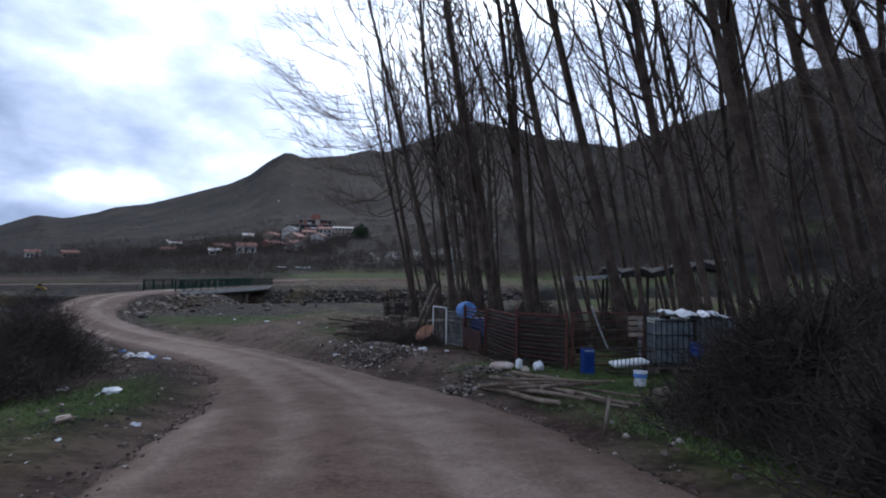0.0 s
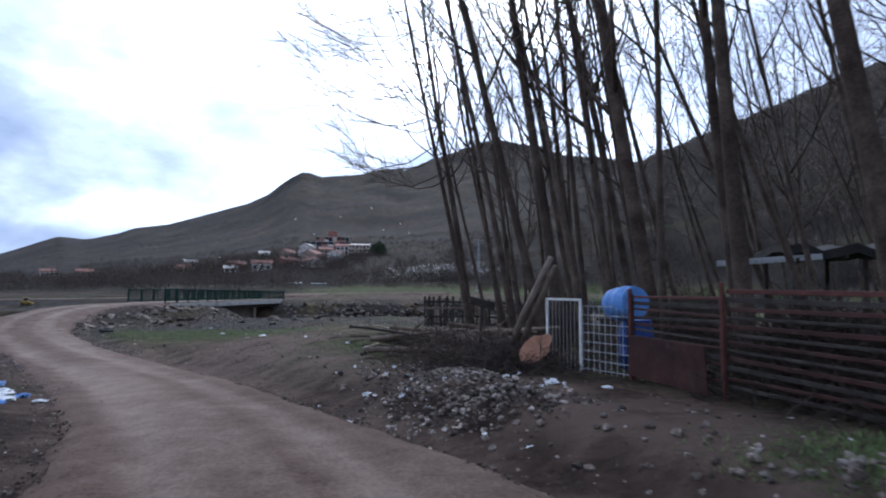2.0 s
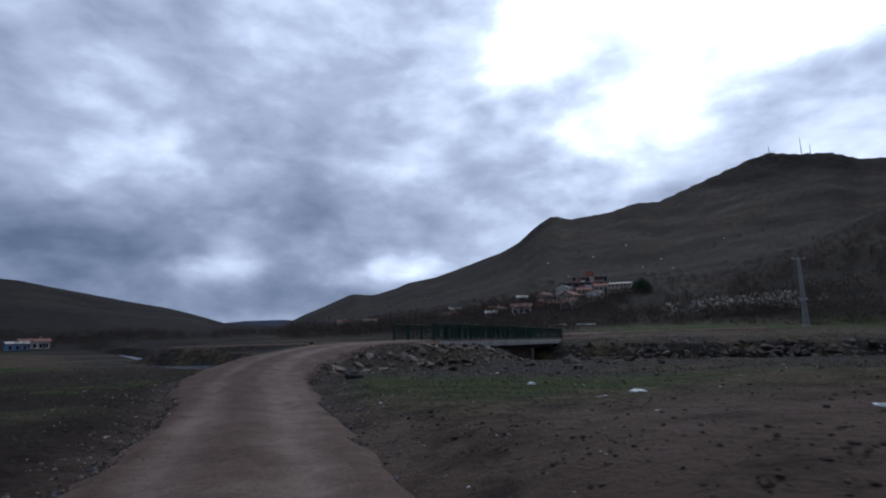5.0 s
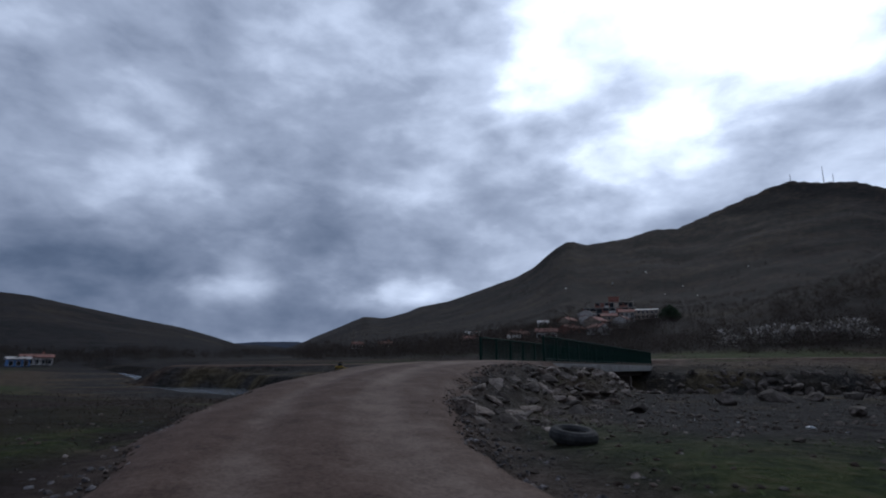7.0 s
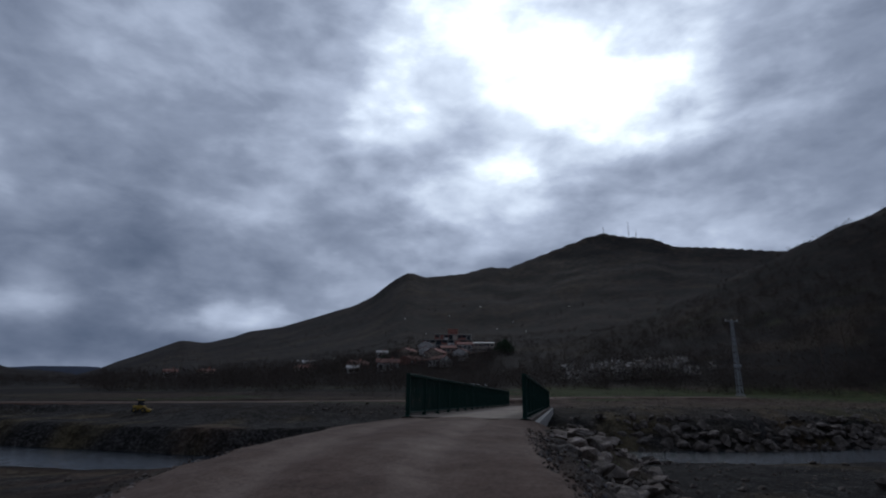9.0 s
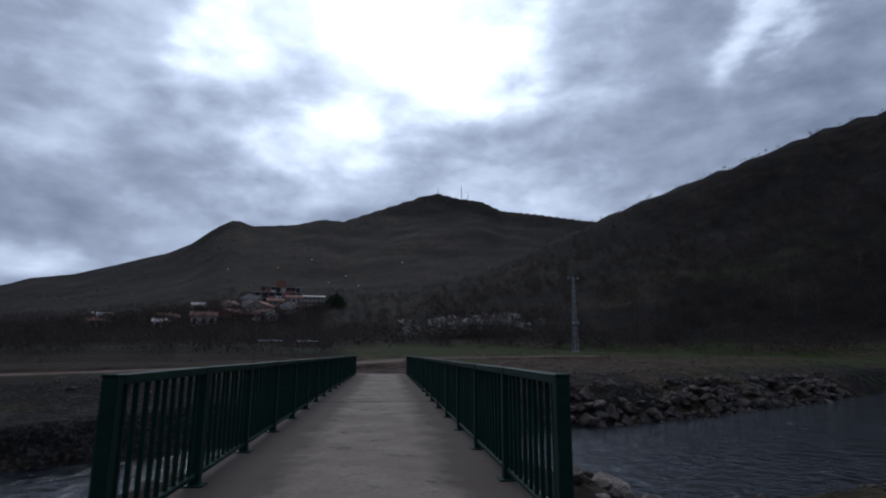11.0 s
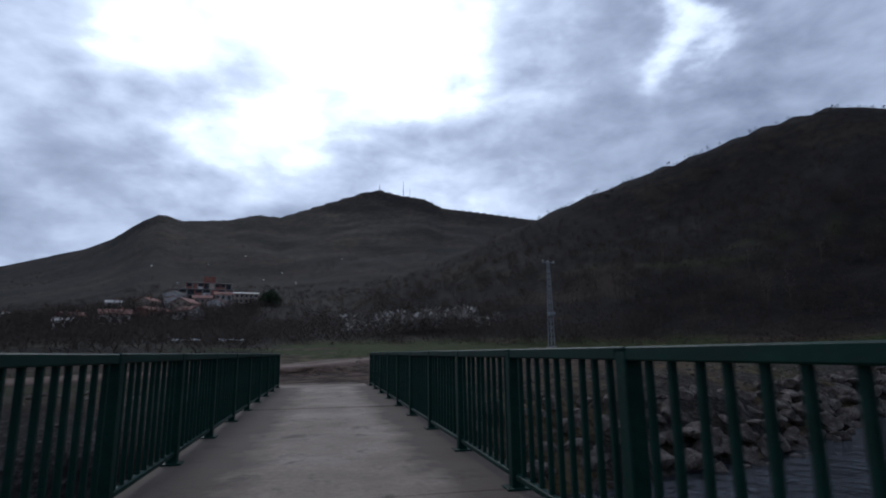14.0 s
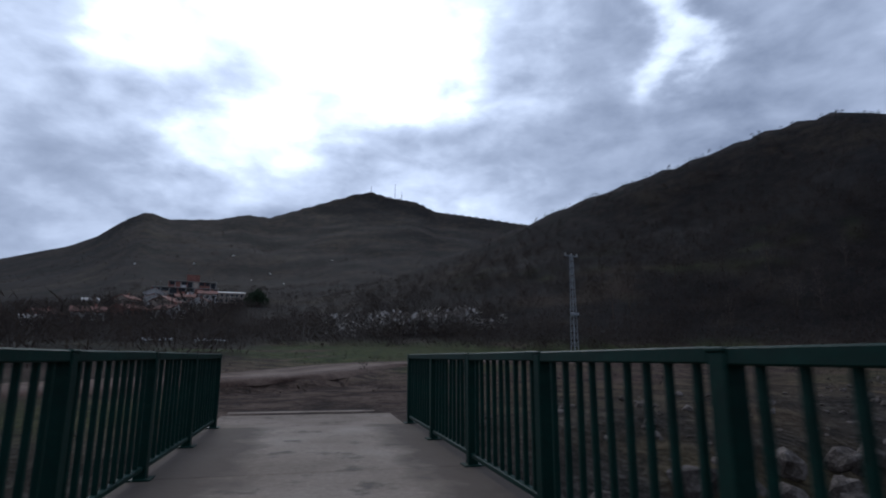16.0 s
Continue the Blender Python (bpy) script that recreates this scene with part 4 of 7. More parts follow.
def stone_mesh(name, seed, material, flat=0.7, detail=2, rough=0.28):
    """A broken stone: an icosphere cut and pushed about."""
    rng = random.Random(seed)
    bm = bmesh.new()
    bmesh.ops.create_icosphere(bm, subdivisions=detail, radius=0.5)
    cuts = [(Vector((rng.uniform(-1, 1), rng.uniform(-1, 1), rng.uniform(-1, 1))).normalized(), rng.uniform(0.2, 0.38)) for _ in range(9)]
    for v in bm.verts:
        for n, d in cuts:
            over = v.co.dot(n) - d
            if over > 0:
                v.co -= n * over * 0.95
        v.co += noise.noise_vector(v.co * 2.3 + Vector((seed, 0, 0))) * rough * 0.3
        v.co.z *= flat
    ob = part(name, bm, material)
    me = ob.data
    bpy.data.objects.remove(ob)
    return me


TAN_ROCK = surface("tan_rock", [(0.07, 0.052, 0.04), (0.16, 0.125, 0.1), (0.33, 0.28, 0.24)], 0.4, 0.05, 0.92, bump=0.6, vary=0.5)
TAN_ROCKS = [stone_mesh("rock", 80 + s, TAN_ROCK, 0.5 + 0.1 * (s % 4), 2, 0.45) for s in range(6)]
ROCKS = [stone_mesh("rock", s, ROCK, 0.6 + 0.08 * (s % 4), 2, 0.4) for s in range(9)]
def scrap_mesh(seed):
    """A crumpled scrap of sheet."""
    rng = random.Random(seed)
    bm = bmesh.new()
    grid = [[bm.verts.new((i / 3 - 0.5 + rng.uniform(-0.12, 0.12), (j / 3 - 0.5) * 0.7 + rng.uniform(-0.12, 0.12), rng.uniform(-0.16, 0.16))) for j in range(4)] for i in range(4)]
    for i in range(3):
        for j in range(3):
            if (i, j) != (seed % 3, 2):
                bm.faces.new((grid[i][j], grid[i + 1][j], grid[i + 1][j + 1], grid[i][j + 1]))
    ob = part("scrap", bm, PLASTIC_WHITE)
    me = ob.data
    bpy.data.objects.remove(ob)
    return me


SCRAPS = [scrap_mesh(s) for s in range(5)]
RUBBLE = [stone_mesh("stone", 20 + s, STONE_PALE, 0.7, 1) for s in range(6)]


def scatter_mesh(name, spots, sources, material):
    """Many small pieces joined into one mesh. spots: place, size, turn."""
    src = [(np.array([v.co for v in me.vertices]), [tuple(p.vertices) for p in me.polygons]) for me in sources]
    verts, faces, n = [], [], 0
    for k, (x, y, z, size, rz, rx) in enumerate(spots):
        v, f = src[k % len(src)]
        m = np.array(pose(x, y, z, rx, 0, rz))
        verts.append((v * size) @ m[:3, :3].T + m[:3, 3])
        faces += [tuple(i + n for i in q) for q in f]
        n += len(v)
    return mesh_from(name, np.vstack(verts), faces, material, smooth=False)


# ---------------------------------------------------------------- the yard by the road
def fence_panel(a, b, height, bars, label, sheet=0.0, posts=(True, True)):
    (x0, y0), (x1, y1) = a, b
    length, turn = math.hypot(x1 - x0, y1 - y0), math.degrees(math.atan2(y1 - y0, x1 - x0))
    z = (gz(x0, y0) + gz(x1, y1)) / 2
    f = thing("corral_fence", pose(x0, y0, z, 0, 0, turn), label, "fence", "corral fence panels")
    for use, x in zip(posts, (0.0, length)):
        if use:
            bm = bmesh.new()
            box(bm, (0.05, 0.05, height + 0.35), (x, 0, (height + 0.35) / 2 - 0.25), bevel=0.006)
            part("post", bm, RED_STEEL, f)
    for k in range(bars):
        bm = bmesh.new()
        zz = 0.14 + (height - 0.16) * k / (bars - 1)
        box(bm, (length - 0.04, 0.025, random.uniform(0.03, 0.06)), (length / 2, 0.05 + random.uniform(-0.01, 0.01), zz), (random.uniform(-3, 3), random.uniform(-1.2, 1.2), 0), bevel=0.005)
        part("rail", bm, RED_STEEL if k == bars - 1 else (DARK_WOOD, RUST, DARK_WOOD, RUST)[k % 4], f)
    if sheet:
        bm = bmesh.new()
        box(bm, (length * 0.85, 0.012, sheet), (length * 0.45, -0.05, sheet / 2 + 0.05), (4, 0, 0), bevel=0.004)
        part("sheet", bm, RUST, f, "dented red steel sheet")
    return f


CORRAL = [(0.98, 17.3), (1.45, 15.4), (2.0, 13.3), (3.02, 12.45)]
for n, (a, b) in enumerate(zip(CORRAL[:-1], CORRAL[1:])):
    fence_panel(a, b, 1.28, 12, "rust-red corral fence of steel posts and rails beside bare trees", 0.62 if n == 0 else 0, (True, n == 2))


def build_gate():
    x0, y0, x1, y1 = 3.12, 12.45, 4.85, 12.5
    g = thing("corral_gate", pose(x0, y0, gz(x0, y0), 0, 0, 1.5), "closed rust-red steel corral gate with cross bars", "gate")
    w = x1 - x0
    for x in (0.03, w - 0.03):
        bm = bmesh.new()
        box(bm, (0.05, 0.04, 1.25), (x, 0, 0.72), bevel=0.005)
        part("stile", bm, RED_STEEL, g)
    for k in range(7):
        bm = bmesh.new()
        box(bm, (w - 0.1, 0.03, 0.035), (w / 2, 0, 0.14 + 0.2 * k), bevel=0.004)
        part("bar", bm, RED_STEEL if k == 6 else RUST, g)
    bm = bmesh.new()
    tube(bm, [(0.45, -0.07, 1.5), (0.62, -0.06, 1.05), (0.85, -0.08, 0.5)], [0.02, 0.02, 0.018], 6)
    part("prop", bm, GALV, g, "pale pole leaning on the gate")
    bm = bmesh.new()
    box(bm, (0.09, 0.09, 1.75), (w + 0.02, 0.02, 0.68), bevel=0.01)
    part("gatepost", bm, DARK_WOOD, g)
    for k in range(4):
        bm = bmesh.new()
        box(bm, (0.34, 0.02, 0.09), (w - 0.22, -0.04, 0.85 + 0.13 * k), bevel=0.004)
        part("slat", bm, WOOD, g)


build_gate()


def build_crate(x, y, turn):
    c = thing("plastic_crate", pose(x, y, gz(x, y), 0, 0, turn) @ Matrix.Diagonal((0.48, 0.6, 0.7, 1)), "tall ribbed blue plastic crate standing on grass by the gate", "crate")
    for s, (sx, sy, px, py) in enumerate(((0.5, 0.03, 0, -0.19), (0.5, 0.03, 0, 0.19), (0.03, 0.35, -0.235, 0), (0.03, 0.35, 0.235, 0))):
        bm = bmesh.new()
        box(bm, (sx, sy, 0.8), (px, py, 0.4), bevel=0.006)
        part("side", bm, BLUE, c)
    for k in range(5):
        bm = bmesh.new()
        box(bm, (0.03, 0.025, 0.66), (-0.19 + 0.095 * k, -0.212, 0.37), bevel=0.006)
        part("rib", bm, BLUE, c)
        bm = bmesh.new()
        box(bm, (0.04, 0.012, 0.035), (-0.19 + 0.095 * k, -0.209, 0.745), bevel=0.004)
        part("slot", bm, WHITE_PAINT, c)


build_crate(3.4, 12.1, 4)


def build_cage(x, y):
    c = thing("wire_cage", pose(x, y, gz(x, y), 0, 0, 3), "low dark wire cage with white scraps inside", "cage")
    for z in (0.08, 0.55):
        bm = bmesh.new()
        for sx, sy, px, py in ((0.95, 0.025, 0, -0.25), (0.95, 0.025, 0, 0.25), (0.025, 0.5, -0.47, 0), (0.025, 0.5, 0.47, 0)):
            box(bm, (sx, sy, 0.025), (px, py, z))
        part("frame", bm, DARK_WOOD, c)
    for k in range(11):
        bm = bmesh.new()
        tube(bm, [(-0.46 + 0.092 * k, -0.255, 0.0), (-0.46 + 0.092 * k, -0.255, 0.62)], [0.008, 0.008], 5)
        part("bar", bm, DARK_WOOD, c)
    bm = bmesh.new()
    box(bm, (0.8, 0.4, 0.09), (0, 0, 0.27), (3, -6, 0), bevel=0.03)
    part("tray", bm, PLASTIC_WHITE, c, "white scraps")


build_cage(4.3, 11.98)


def build_tank(x, y, turn, label):
    t = thing("water_tank", pose(x, y, gz(x, y) + 0.0, 0, 0, turn), label, "tank", "caged tanks")
    bm = bmesh.new()
    for k in range(5):
        box(bm, (1.0, 0.16, 0.02), (0, -0.42 + 0.21 * k, 0.13))
    for s in (-0.42, 0, 0.42):
        box(bm, (0.1, 1.0, 0.11), (s, 0, 0.06), bevel=0.005)
    part("pallet", bm, WOOD, t)
    bm = bmesh.new()
    box(bm, (0.96, 0.96, 1.08), (0, 0, 0.69), bevel=0.07)
    part("body", bm, TANK, t, "milky white plastic body")
    bm = bmesh.new()
    lathe(bm, [(0.12, 1.23), (0.12, 1.28), (0.1, 1.3)], 16)
    part("lid", bm, DARK_WOOD, t)
    for k in range(8):
        bm = bmesh.new()
        u = -0.46 + 0.92 * k / 7
        tube(bm, [(u, -0.495, 0.16), (u, -0.495, 1.27), (u, 0.0, 1.275), (u, 0.495, 1.27), (u, 0.495, 0.16)] if k in (2, 5) else [(u, -0.495, 0.16), (u, -0.495, 1.25)], [0.012] * (5 if k in (2, 5) else 2), 6)
        part("upright", bm, TAR, t)
    for k in range(4):
        for side in (-1, 1):
            bm = bmesh.new()
            tube(bm, [(side * 0.495, -0.48, 0.25 + 0.32 * k), (side * 0.495, 0.48, 0.25 + 0.32 * k)], [0.012] * 2, 6)
            part("side_bar", bm, TAR, t)
    for k in range(4):
        bm = bmesh.new()
        tube(bm, [(-0.49, -0.505, 0.25 + 0.32 * k), (0.49, -0.505, 0.25 + 0.32 * k)], [0.012] * 2, 6)
        part("cross_bar", bm, TAR, t)


build_tank(5.45, 12.75, 3, "milky plastic water tank in a dark steel cage on a pallet")
build_tank(6.5, 12.82, 4, "second milky plastic tank in a dark cage beside another")


def build_sheet(x, y):
    """A crumpled plastic sheet thrown over the tanks."""
    rng = random.Random(23)
    bm = bmesh.new()
    grid = [[bm.verts.new((-0.75 + 1.5 * i / 14, -0.3 + 0.6 * j / 6, rng.uniform(0, 0.07) + 0.05 * math.sin(i * 1.3) - (0.06 if j in (0, 6) else 0))) for j in range(7)] for i in range(15)]
    faces = [bm.faces.new((grid[i][j], grid[i + 1][j], grid[i + 1][j + 1], grid[i][j + 1])) for i in range(14) for j in range(6)]
    ext = bmesh.ops.extrude_face_region(bm, geom=faces)
    bmesh.ops.translate(bm, verts=[v for v in ext["geom"] if isinstance(v, bmesh.types.BMVert)], vec=(0, 0, 0.015))
    ob = part("plastic_sheet", bm, PLASTIC_WHITE)
    ob.matrix_basis = pose(x, y, gz(x, y) + 1.32, 0, 2, 4)
    tagged(ob, "crumpled white plastic sheet lying over the tanks", "sheet")


build_sheet(5.95, 12.5)


def build_barrel(x, y, material, label, tilt=(0, 0, 0), lift=0.0, r=0.29, h=0.88):
    b = thing("plastic_barrel", pose(x, y, gz(x, y) + lift, *tilt), label, "barrel", "plastic barrels")
    bm = bmesh.new()
    lathe(bm, [(r * 0.9, 0), (r, 0.04), (r, h * 0.28), (r * 1.04, h * 0.3), (r * 1.04, h * 0.33), (r, h * 0.35), (r, h * 0.66), (r * 1.04, h * 0.68), (r * 1.04, h * 0.71), (r, h * 0.73), (r * 0.98, h * 0.93), (r * 0.86, h)], 24)
    part("body", bm, material, b, smooth=True)
    bm = bmesh.new()
    lathe(bm, [(r * 0.92, h * 0.965), (r * 0.92, h + 0.02), (r * 0.8, h + 0.025)], 24)
    part("rim", bm, material, b)


def build_stand(x, y, turn):
    """A rough trestle that carries the lying barrel."""
    t = thing("trestle", pose(x, y, gz(x, y), 0, 0, turn), "rough dark wooden trestle under a blue barrel", "trestle")
    for px in (-0.22, 0.22):
        for py in (-0.2, 0.2):
            bm = bmesh.new()
            box(bm, (0.06, 0.06, 0.92), (px, py, 0.42), bevel=0.008)
            part("leg", bm, DARK_WOOD, t)
    for py in (-0.2, 0.0, 0.2):
        bm = bmesh.new()
        box(bm, (0.62, 0.1, 0.03), (0, py, 0.885), bevel=0.005)
        part("board", bm, DARK_WOOD, t)


build_stand(1.07, 18.35, -17)
build_barrel(0.99, 18.1, SKY_BLUE, "pale blue plastic barrel lying on its side behind the mesh", (84, 0, 14), 1.14, 0.27, 0.6)
build_barrel(1.5, 18.55, BLUE, "dark blue plastic barrel upright behind the fence", (0, 0, 0), 0, 0.29, 0.84)
build_barrel(8.3, 11.6, BLUE, "blue plastic barrel upright among dark brush", (0, 0, 0), 0.25, 0.3, 0.95)
build_barrel(5.9, 12.1, BLUE, "small blue plastic drum in front of a tank", (0, 0, 0), 0.35, 0.14, 0.32)


def build_frame():
    f = thing("metal_frame", pose(0.0, 18.95, gz(0, 19), 0, 0, -60), "white-painted metal door frame with wire mesh standing in the brush", "frame")
    for sx, sz, px, pz in ((0.04, 1.3, 0, 0.65), (0.04, 1.3, 0.86, 0.65), (0.9, 0.04, 0.43, 1.28)):
        bm = bmesh.new()
        box(bm, (sx, 0.035, sz), (px, 0, pz), bevel=0.004)
        part("bar", bm, WHITE_PAINT, f)
    for k in range(9):
        bm = bmesh.new()
        tube(bm, [(0.05 + 0.095 * k, 0, 0.02), (0.05 + 0.095 * k, 0, 1.27)], [0.004] * 2, 4)
        part("wire", bm, GALV, f)


build_frame()


def build_mesh_panel():
    f = thing("mesh_panel", pose(0.42, 18.25, gz(0.5, 18), 0, 0, -57), "grey welded wire mesh panel between posts", "fence")
    for x in (0, 1.1):
        bm = bmesh.new()
        tube(bm, [(x, 0, -0.1), (x, 0, 1.35)], [0.03, 0.03], 8)
        part("post", bm, DARK_WOOD, f)
    for k in range(9):
        bm = bmesh.new()
        tube(bm, [(0.08 + 0.12 * k, 0, 0.03), (0.08 + 0.12 * k, 0, 1.15)], [0.0055] * 2, 4)
        part("wire", bm, GALV, f)
    for k in range(8):
        bm = bmesh.new()
        tube(bm, [(0.03, 0.01, 0.08 + 0.15 * k), (1.07, 0.01, 0.08 + 0.15 * k)], [0.0055] * 2, 4)
        part("wire", bm, GALV, f)


build_mesh_panel()


def build_board():
    bm = bmesh.new()
    lathe(bm, [(0.36, -0.012), (0.37, -0.006), (0.37, 0.006), (0.36, 0.012)], 20)
    for v in bm.verts:
        v.co.y *= 0.55
        if v.co.x > 0.2:
            v.co.y *= 0.7
    b = part("board", bm, ORANGE_WOOD)
    b.matrix_basis = pose(-0.28, 18.5, gz(-0.2, 18.4) + 0.42, 62, -35, 20)
    tagged(b, "orange-brown rounded board leaning on the brush pile", "board")


build_board()


def pole_thing(name, points, radii, material, label, category="pole", sides=8):
    bm = bmesh.new()
    tube(bm, points, radii, sides)
    ob = part(name, bm, material, smooth=True)
    return tagged(ob, label, category)


g0 = gz(-0.6, 19.6)
pole_thing("leaning_pole", [(-0.75, 19.7, g0 - 0.05), (-0.4, 19.3, g0 + 1.0), (0.05, 18.8, g0 + 2.1)], [0.07, 0.065, 0.055], WOOD, "thick weathered pole leaning over the brush pile", "pole")
pole_thing("leaning_pole", [(-0.55, 19.75, g0 - 0.05), (-0.2, 19.4, g0 + 0.95), (0.18, 19.0, g0 + 1.95)], [0.06, 0.055, 0.05], LOG_BARK, "second weathered pole leaning beside another", "pole")


def build_signpost():
    s = thing("wooden_post", pose(-1.15, 20.1, gz(-1.15, 20.1), 0, 0, 10), "dark wooden post with a plank nailed across", "post")
    bm = bmesh.new()
    box(bm, (0.06, 0.06, 1.4), (0, 0, 0.65), (0, 2, 0), bevel=0.01)
    part("post", bm, DARK_WOOD, s)
    bm = bmesh.new()
    box(bm, (0.55, 0.04, 0.16), (0.02, -0.04, 1.25), (0, 14, 0), bevel=0.01)
    part("plank", bm, DARK_WOOD, s)


build_signpost()


def build_pen():
    """A pen of rough upright slabs beyond the yard."""
    rng = random.Random(12)
    for n, (x0, y0, x1, y1, count) in enumerate(((-2.7, 32.0, -0.6, 31.2, 16), (-0.6, 31.2, 0.9, 30.7, 6), (-2.7, 32.0, -1.7, 34.5, 12))):
        length, turn = math.hypot(x1 - x0, y1 - y0), math.degrees(math.atan2(y1 - y0, x1 - x0))
        p = thing("pen_fence", pose(x0, y0, (gz(x0, y0) + gz(x1, y1)) / 2, 0, 0, turn), "rough dark pen fence of uneven wooden posts and slabs", "fence", "pen fences")
        for k in range(count):
            bm = bmesh.new()
            h = rng.choice((1.0, 1.2, 1.45, 1.55))
            box(bm, (rng.uniform(0.05, 0.11), 0.05, h), (length * (k + rng.uniform(0, 0.4)) / count, 0, h / 2 - 0.12), (rng.uniform(-4, 4), rng.uniform(-5, 5), 0), bevel=0.008)
            part("post", bm, DARK_WOOD if rng.random() < 0.7 else WOOD, p)
        for z in (0.3, 0.6, 0.95, 1.2):
            bm = bmesh.new()
            box(bm, (length, 0.03, 0.08), (length / 2, -0.04, z), (0, rng.uniform(-2, 2), 0), bevel=0.005)
            part("rail", bm, WOOD if z == 0.95 else DARK_WOOD, p)


build_pen()


def build_shed():
    x, y = 10.2, 24.4
    s = thing("open_shed", pose(x, y, gz(x, y), 0, 0, -14), "low open shed with a sagging black tarred roof on posts", "shed")
    for px in (-2.3, -0.6, 1.2, 2.3):
        for py in (-1.2, 1.2):
            bm = bmesh.new()
            tube(bm, [(px, py, -0.2), (px + 0.05, py, 2.45)], [0.07, 0.06], 8)
            part("post", bm, DARK_WOOD, s)
    bm = bmesh.new()
    nx, ny = 12, 5
    grid = [[bm.verts.new((-2.5 + 5.0 * i / nx, -1.5 + 3.0 * j / ny, 2.35 + 0.42 * i / nx - 0.22 * math.sin(math.pi * i / nx) + 0.12 * math.sin(i * 2.1 + j) + 0.08 * j / ny)) for j in range(ny + 1)] for i in range(nx + 1)]
    faces = [bm.faces.new((grid[i][j], grid[i + 1][j], grid[i + 1][j + 1], grid[i][j + 1])) for i in range(nx) for j in range(ny)]
    ext = bmesh.ops.extrude_face_region(bm, geom=faces)
    bmesh.ops.translate(bm, verts=[v for v in ext["geom"] if isinstance(v, bmesh.types.BMVert)], vec=(0, 0, 0.24))
    part("roof", bm, TAR, s)
    for k in range(5):
        bm = bmesh.new()
        box(bm, (0.08, 3.2, 0.09), (-2.3 + 1.15 * k, 0, 2.27 + 0.07 * k), (2, 0, 0), bevel=0.008)
        part("rafter", bm, DARK_WOOD, s)
    bm = bmesh.new()
    box(bm, (2.6, 0.03, 0.16), (-3.0, -1.55, 2.2), (0, -4, 0), bevel=0.006)
    part("fascia", bm, GALV, s)


build_shed()


def build_logs():
    rng = random.Random(4)
    rows = [(0.85, 11.2, 1.85, 9.0, 0.06), (1.05, 11.3, 2.15, 9.2, 0.05), (0.7, 10.9, 1.6, 9.1, 0.045), (1.3, 11.0, 2.6, 8.9, 0.06), (0.95, 10.7, 2.2, 8.8, 0.05),
            (1.5, 10.9, 2.7, 9.7, 0.055), (0.8, 10.3, 2.3, 10.2, 0.042), (1.2, 10.9, 1.85, 8.9, 0.04), (1.4, 10.3, 3.0, 8.65, 0.06), (1.2, 9.6, 2.6, 9.9, 0.05), (1.75, 10.3, 2.5, 8.7, 0.042),
            (0.95, 10.9, 2.35, 9.6, 0.042), (1.7, 9.2, 2.5, 10.4, 0.045), (1.1, 10.2, 2.9, 9.5, 0.035), (0.6, 11.5, 1.3, 10.2, 0.04), (2.1, 9.9, 2.7, 8.5, 0.035), (2.2, 9.9, 3.4, 8.6, 0.03)]
    for k, (x0, y0, x1, y1, r) in enumerate(rows):
        if k in (2, 7, 11, 14):
            continue
        x0, x1 = x0 + 0.0, x0 + (x1 - x0) * 0.95
        y0, y1 = y0 - 0.35, y1 - 0.75
        r *= 0.8
        lift = r + (0.1 if k % 3 == 1 else 0.0) + (0.2 if k in (5, 6, 9, 12, 13) else 0)
        a, b = Vector((x0, y0, gz(x0, y0) + lift)), Vector((x1, y1, gz(x1, y1) + lift * 0.8 + 0.03))
        l = thing("log", Matrix.Identity(4), "cut grey-brown log lying in a heap by the road", "log", "heap of logs")
        bm = bmesh.new()
        pts = [a.lerp(b, t) + Vector((rng.uniform(-1, 1), rng.uniform(-1, 1), rng.uniform(-0.4, 0.4))) * 0.035 for t in (0, 0.2, 0.4, 0.6, 0.8, 1)]
        tube(bm, pts, [r * rng.uniform(0.9, 1.1) * (1 - 0.06 * j) for j in range(6)], 9)
        part("trunk", bm, LOG_BARK, l, smooth=False)
        bm = bmesh.new()
        way = (pts[-1] - pts[-2]).normalized()
        tube(bm, [pts[-1] - way * 0.01, pts[-1] + way * 0.006], [r * 0.66, r * 0.64], 9)
        part("cut_end", bm, WOOD, l, "pale sawn end")


build_logs()


def sack_mesh(seed, size, material, name, crumple=1.0):
    bm = bmesh.new()
    bmesh.ops.create_icosphere(bm, subdivisions=3, radius=0.5)
    for v in bm.verts:
        v.co += noise.noise_vector(v.co * 2.6 + Vector((seed * 3.1, 0, 0))) * 0.16 * crumple + noise.noise_vector(v.co * 7 + Vector((0, seed, 0))) * 0.05 * crumple ** 1.4
        v.co = Vector((v.co.x * size[0], v.co.y * size[1], max(v.co.z, -0.36) * size[2]))
    return part(name, bm, material, smooth=crumple == 1.0)


def lay(ob, x, y, sink, turn, label, category, group="", tilt=0):
    ob.matrix_basis = pose(x, y, gz(x, y) + sink, tilt, 0, turn)
    return tagged(ob, label, category, group)


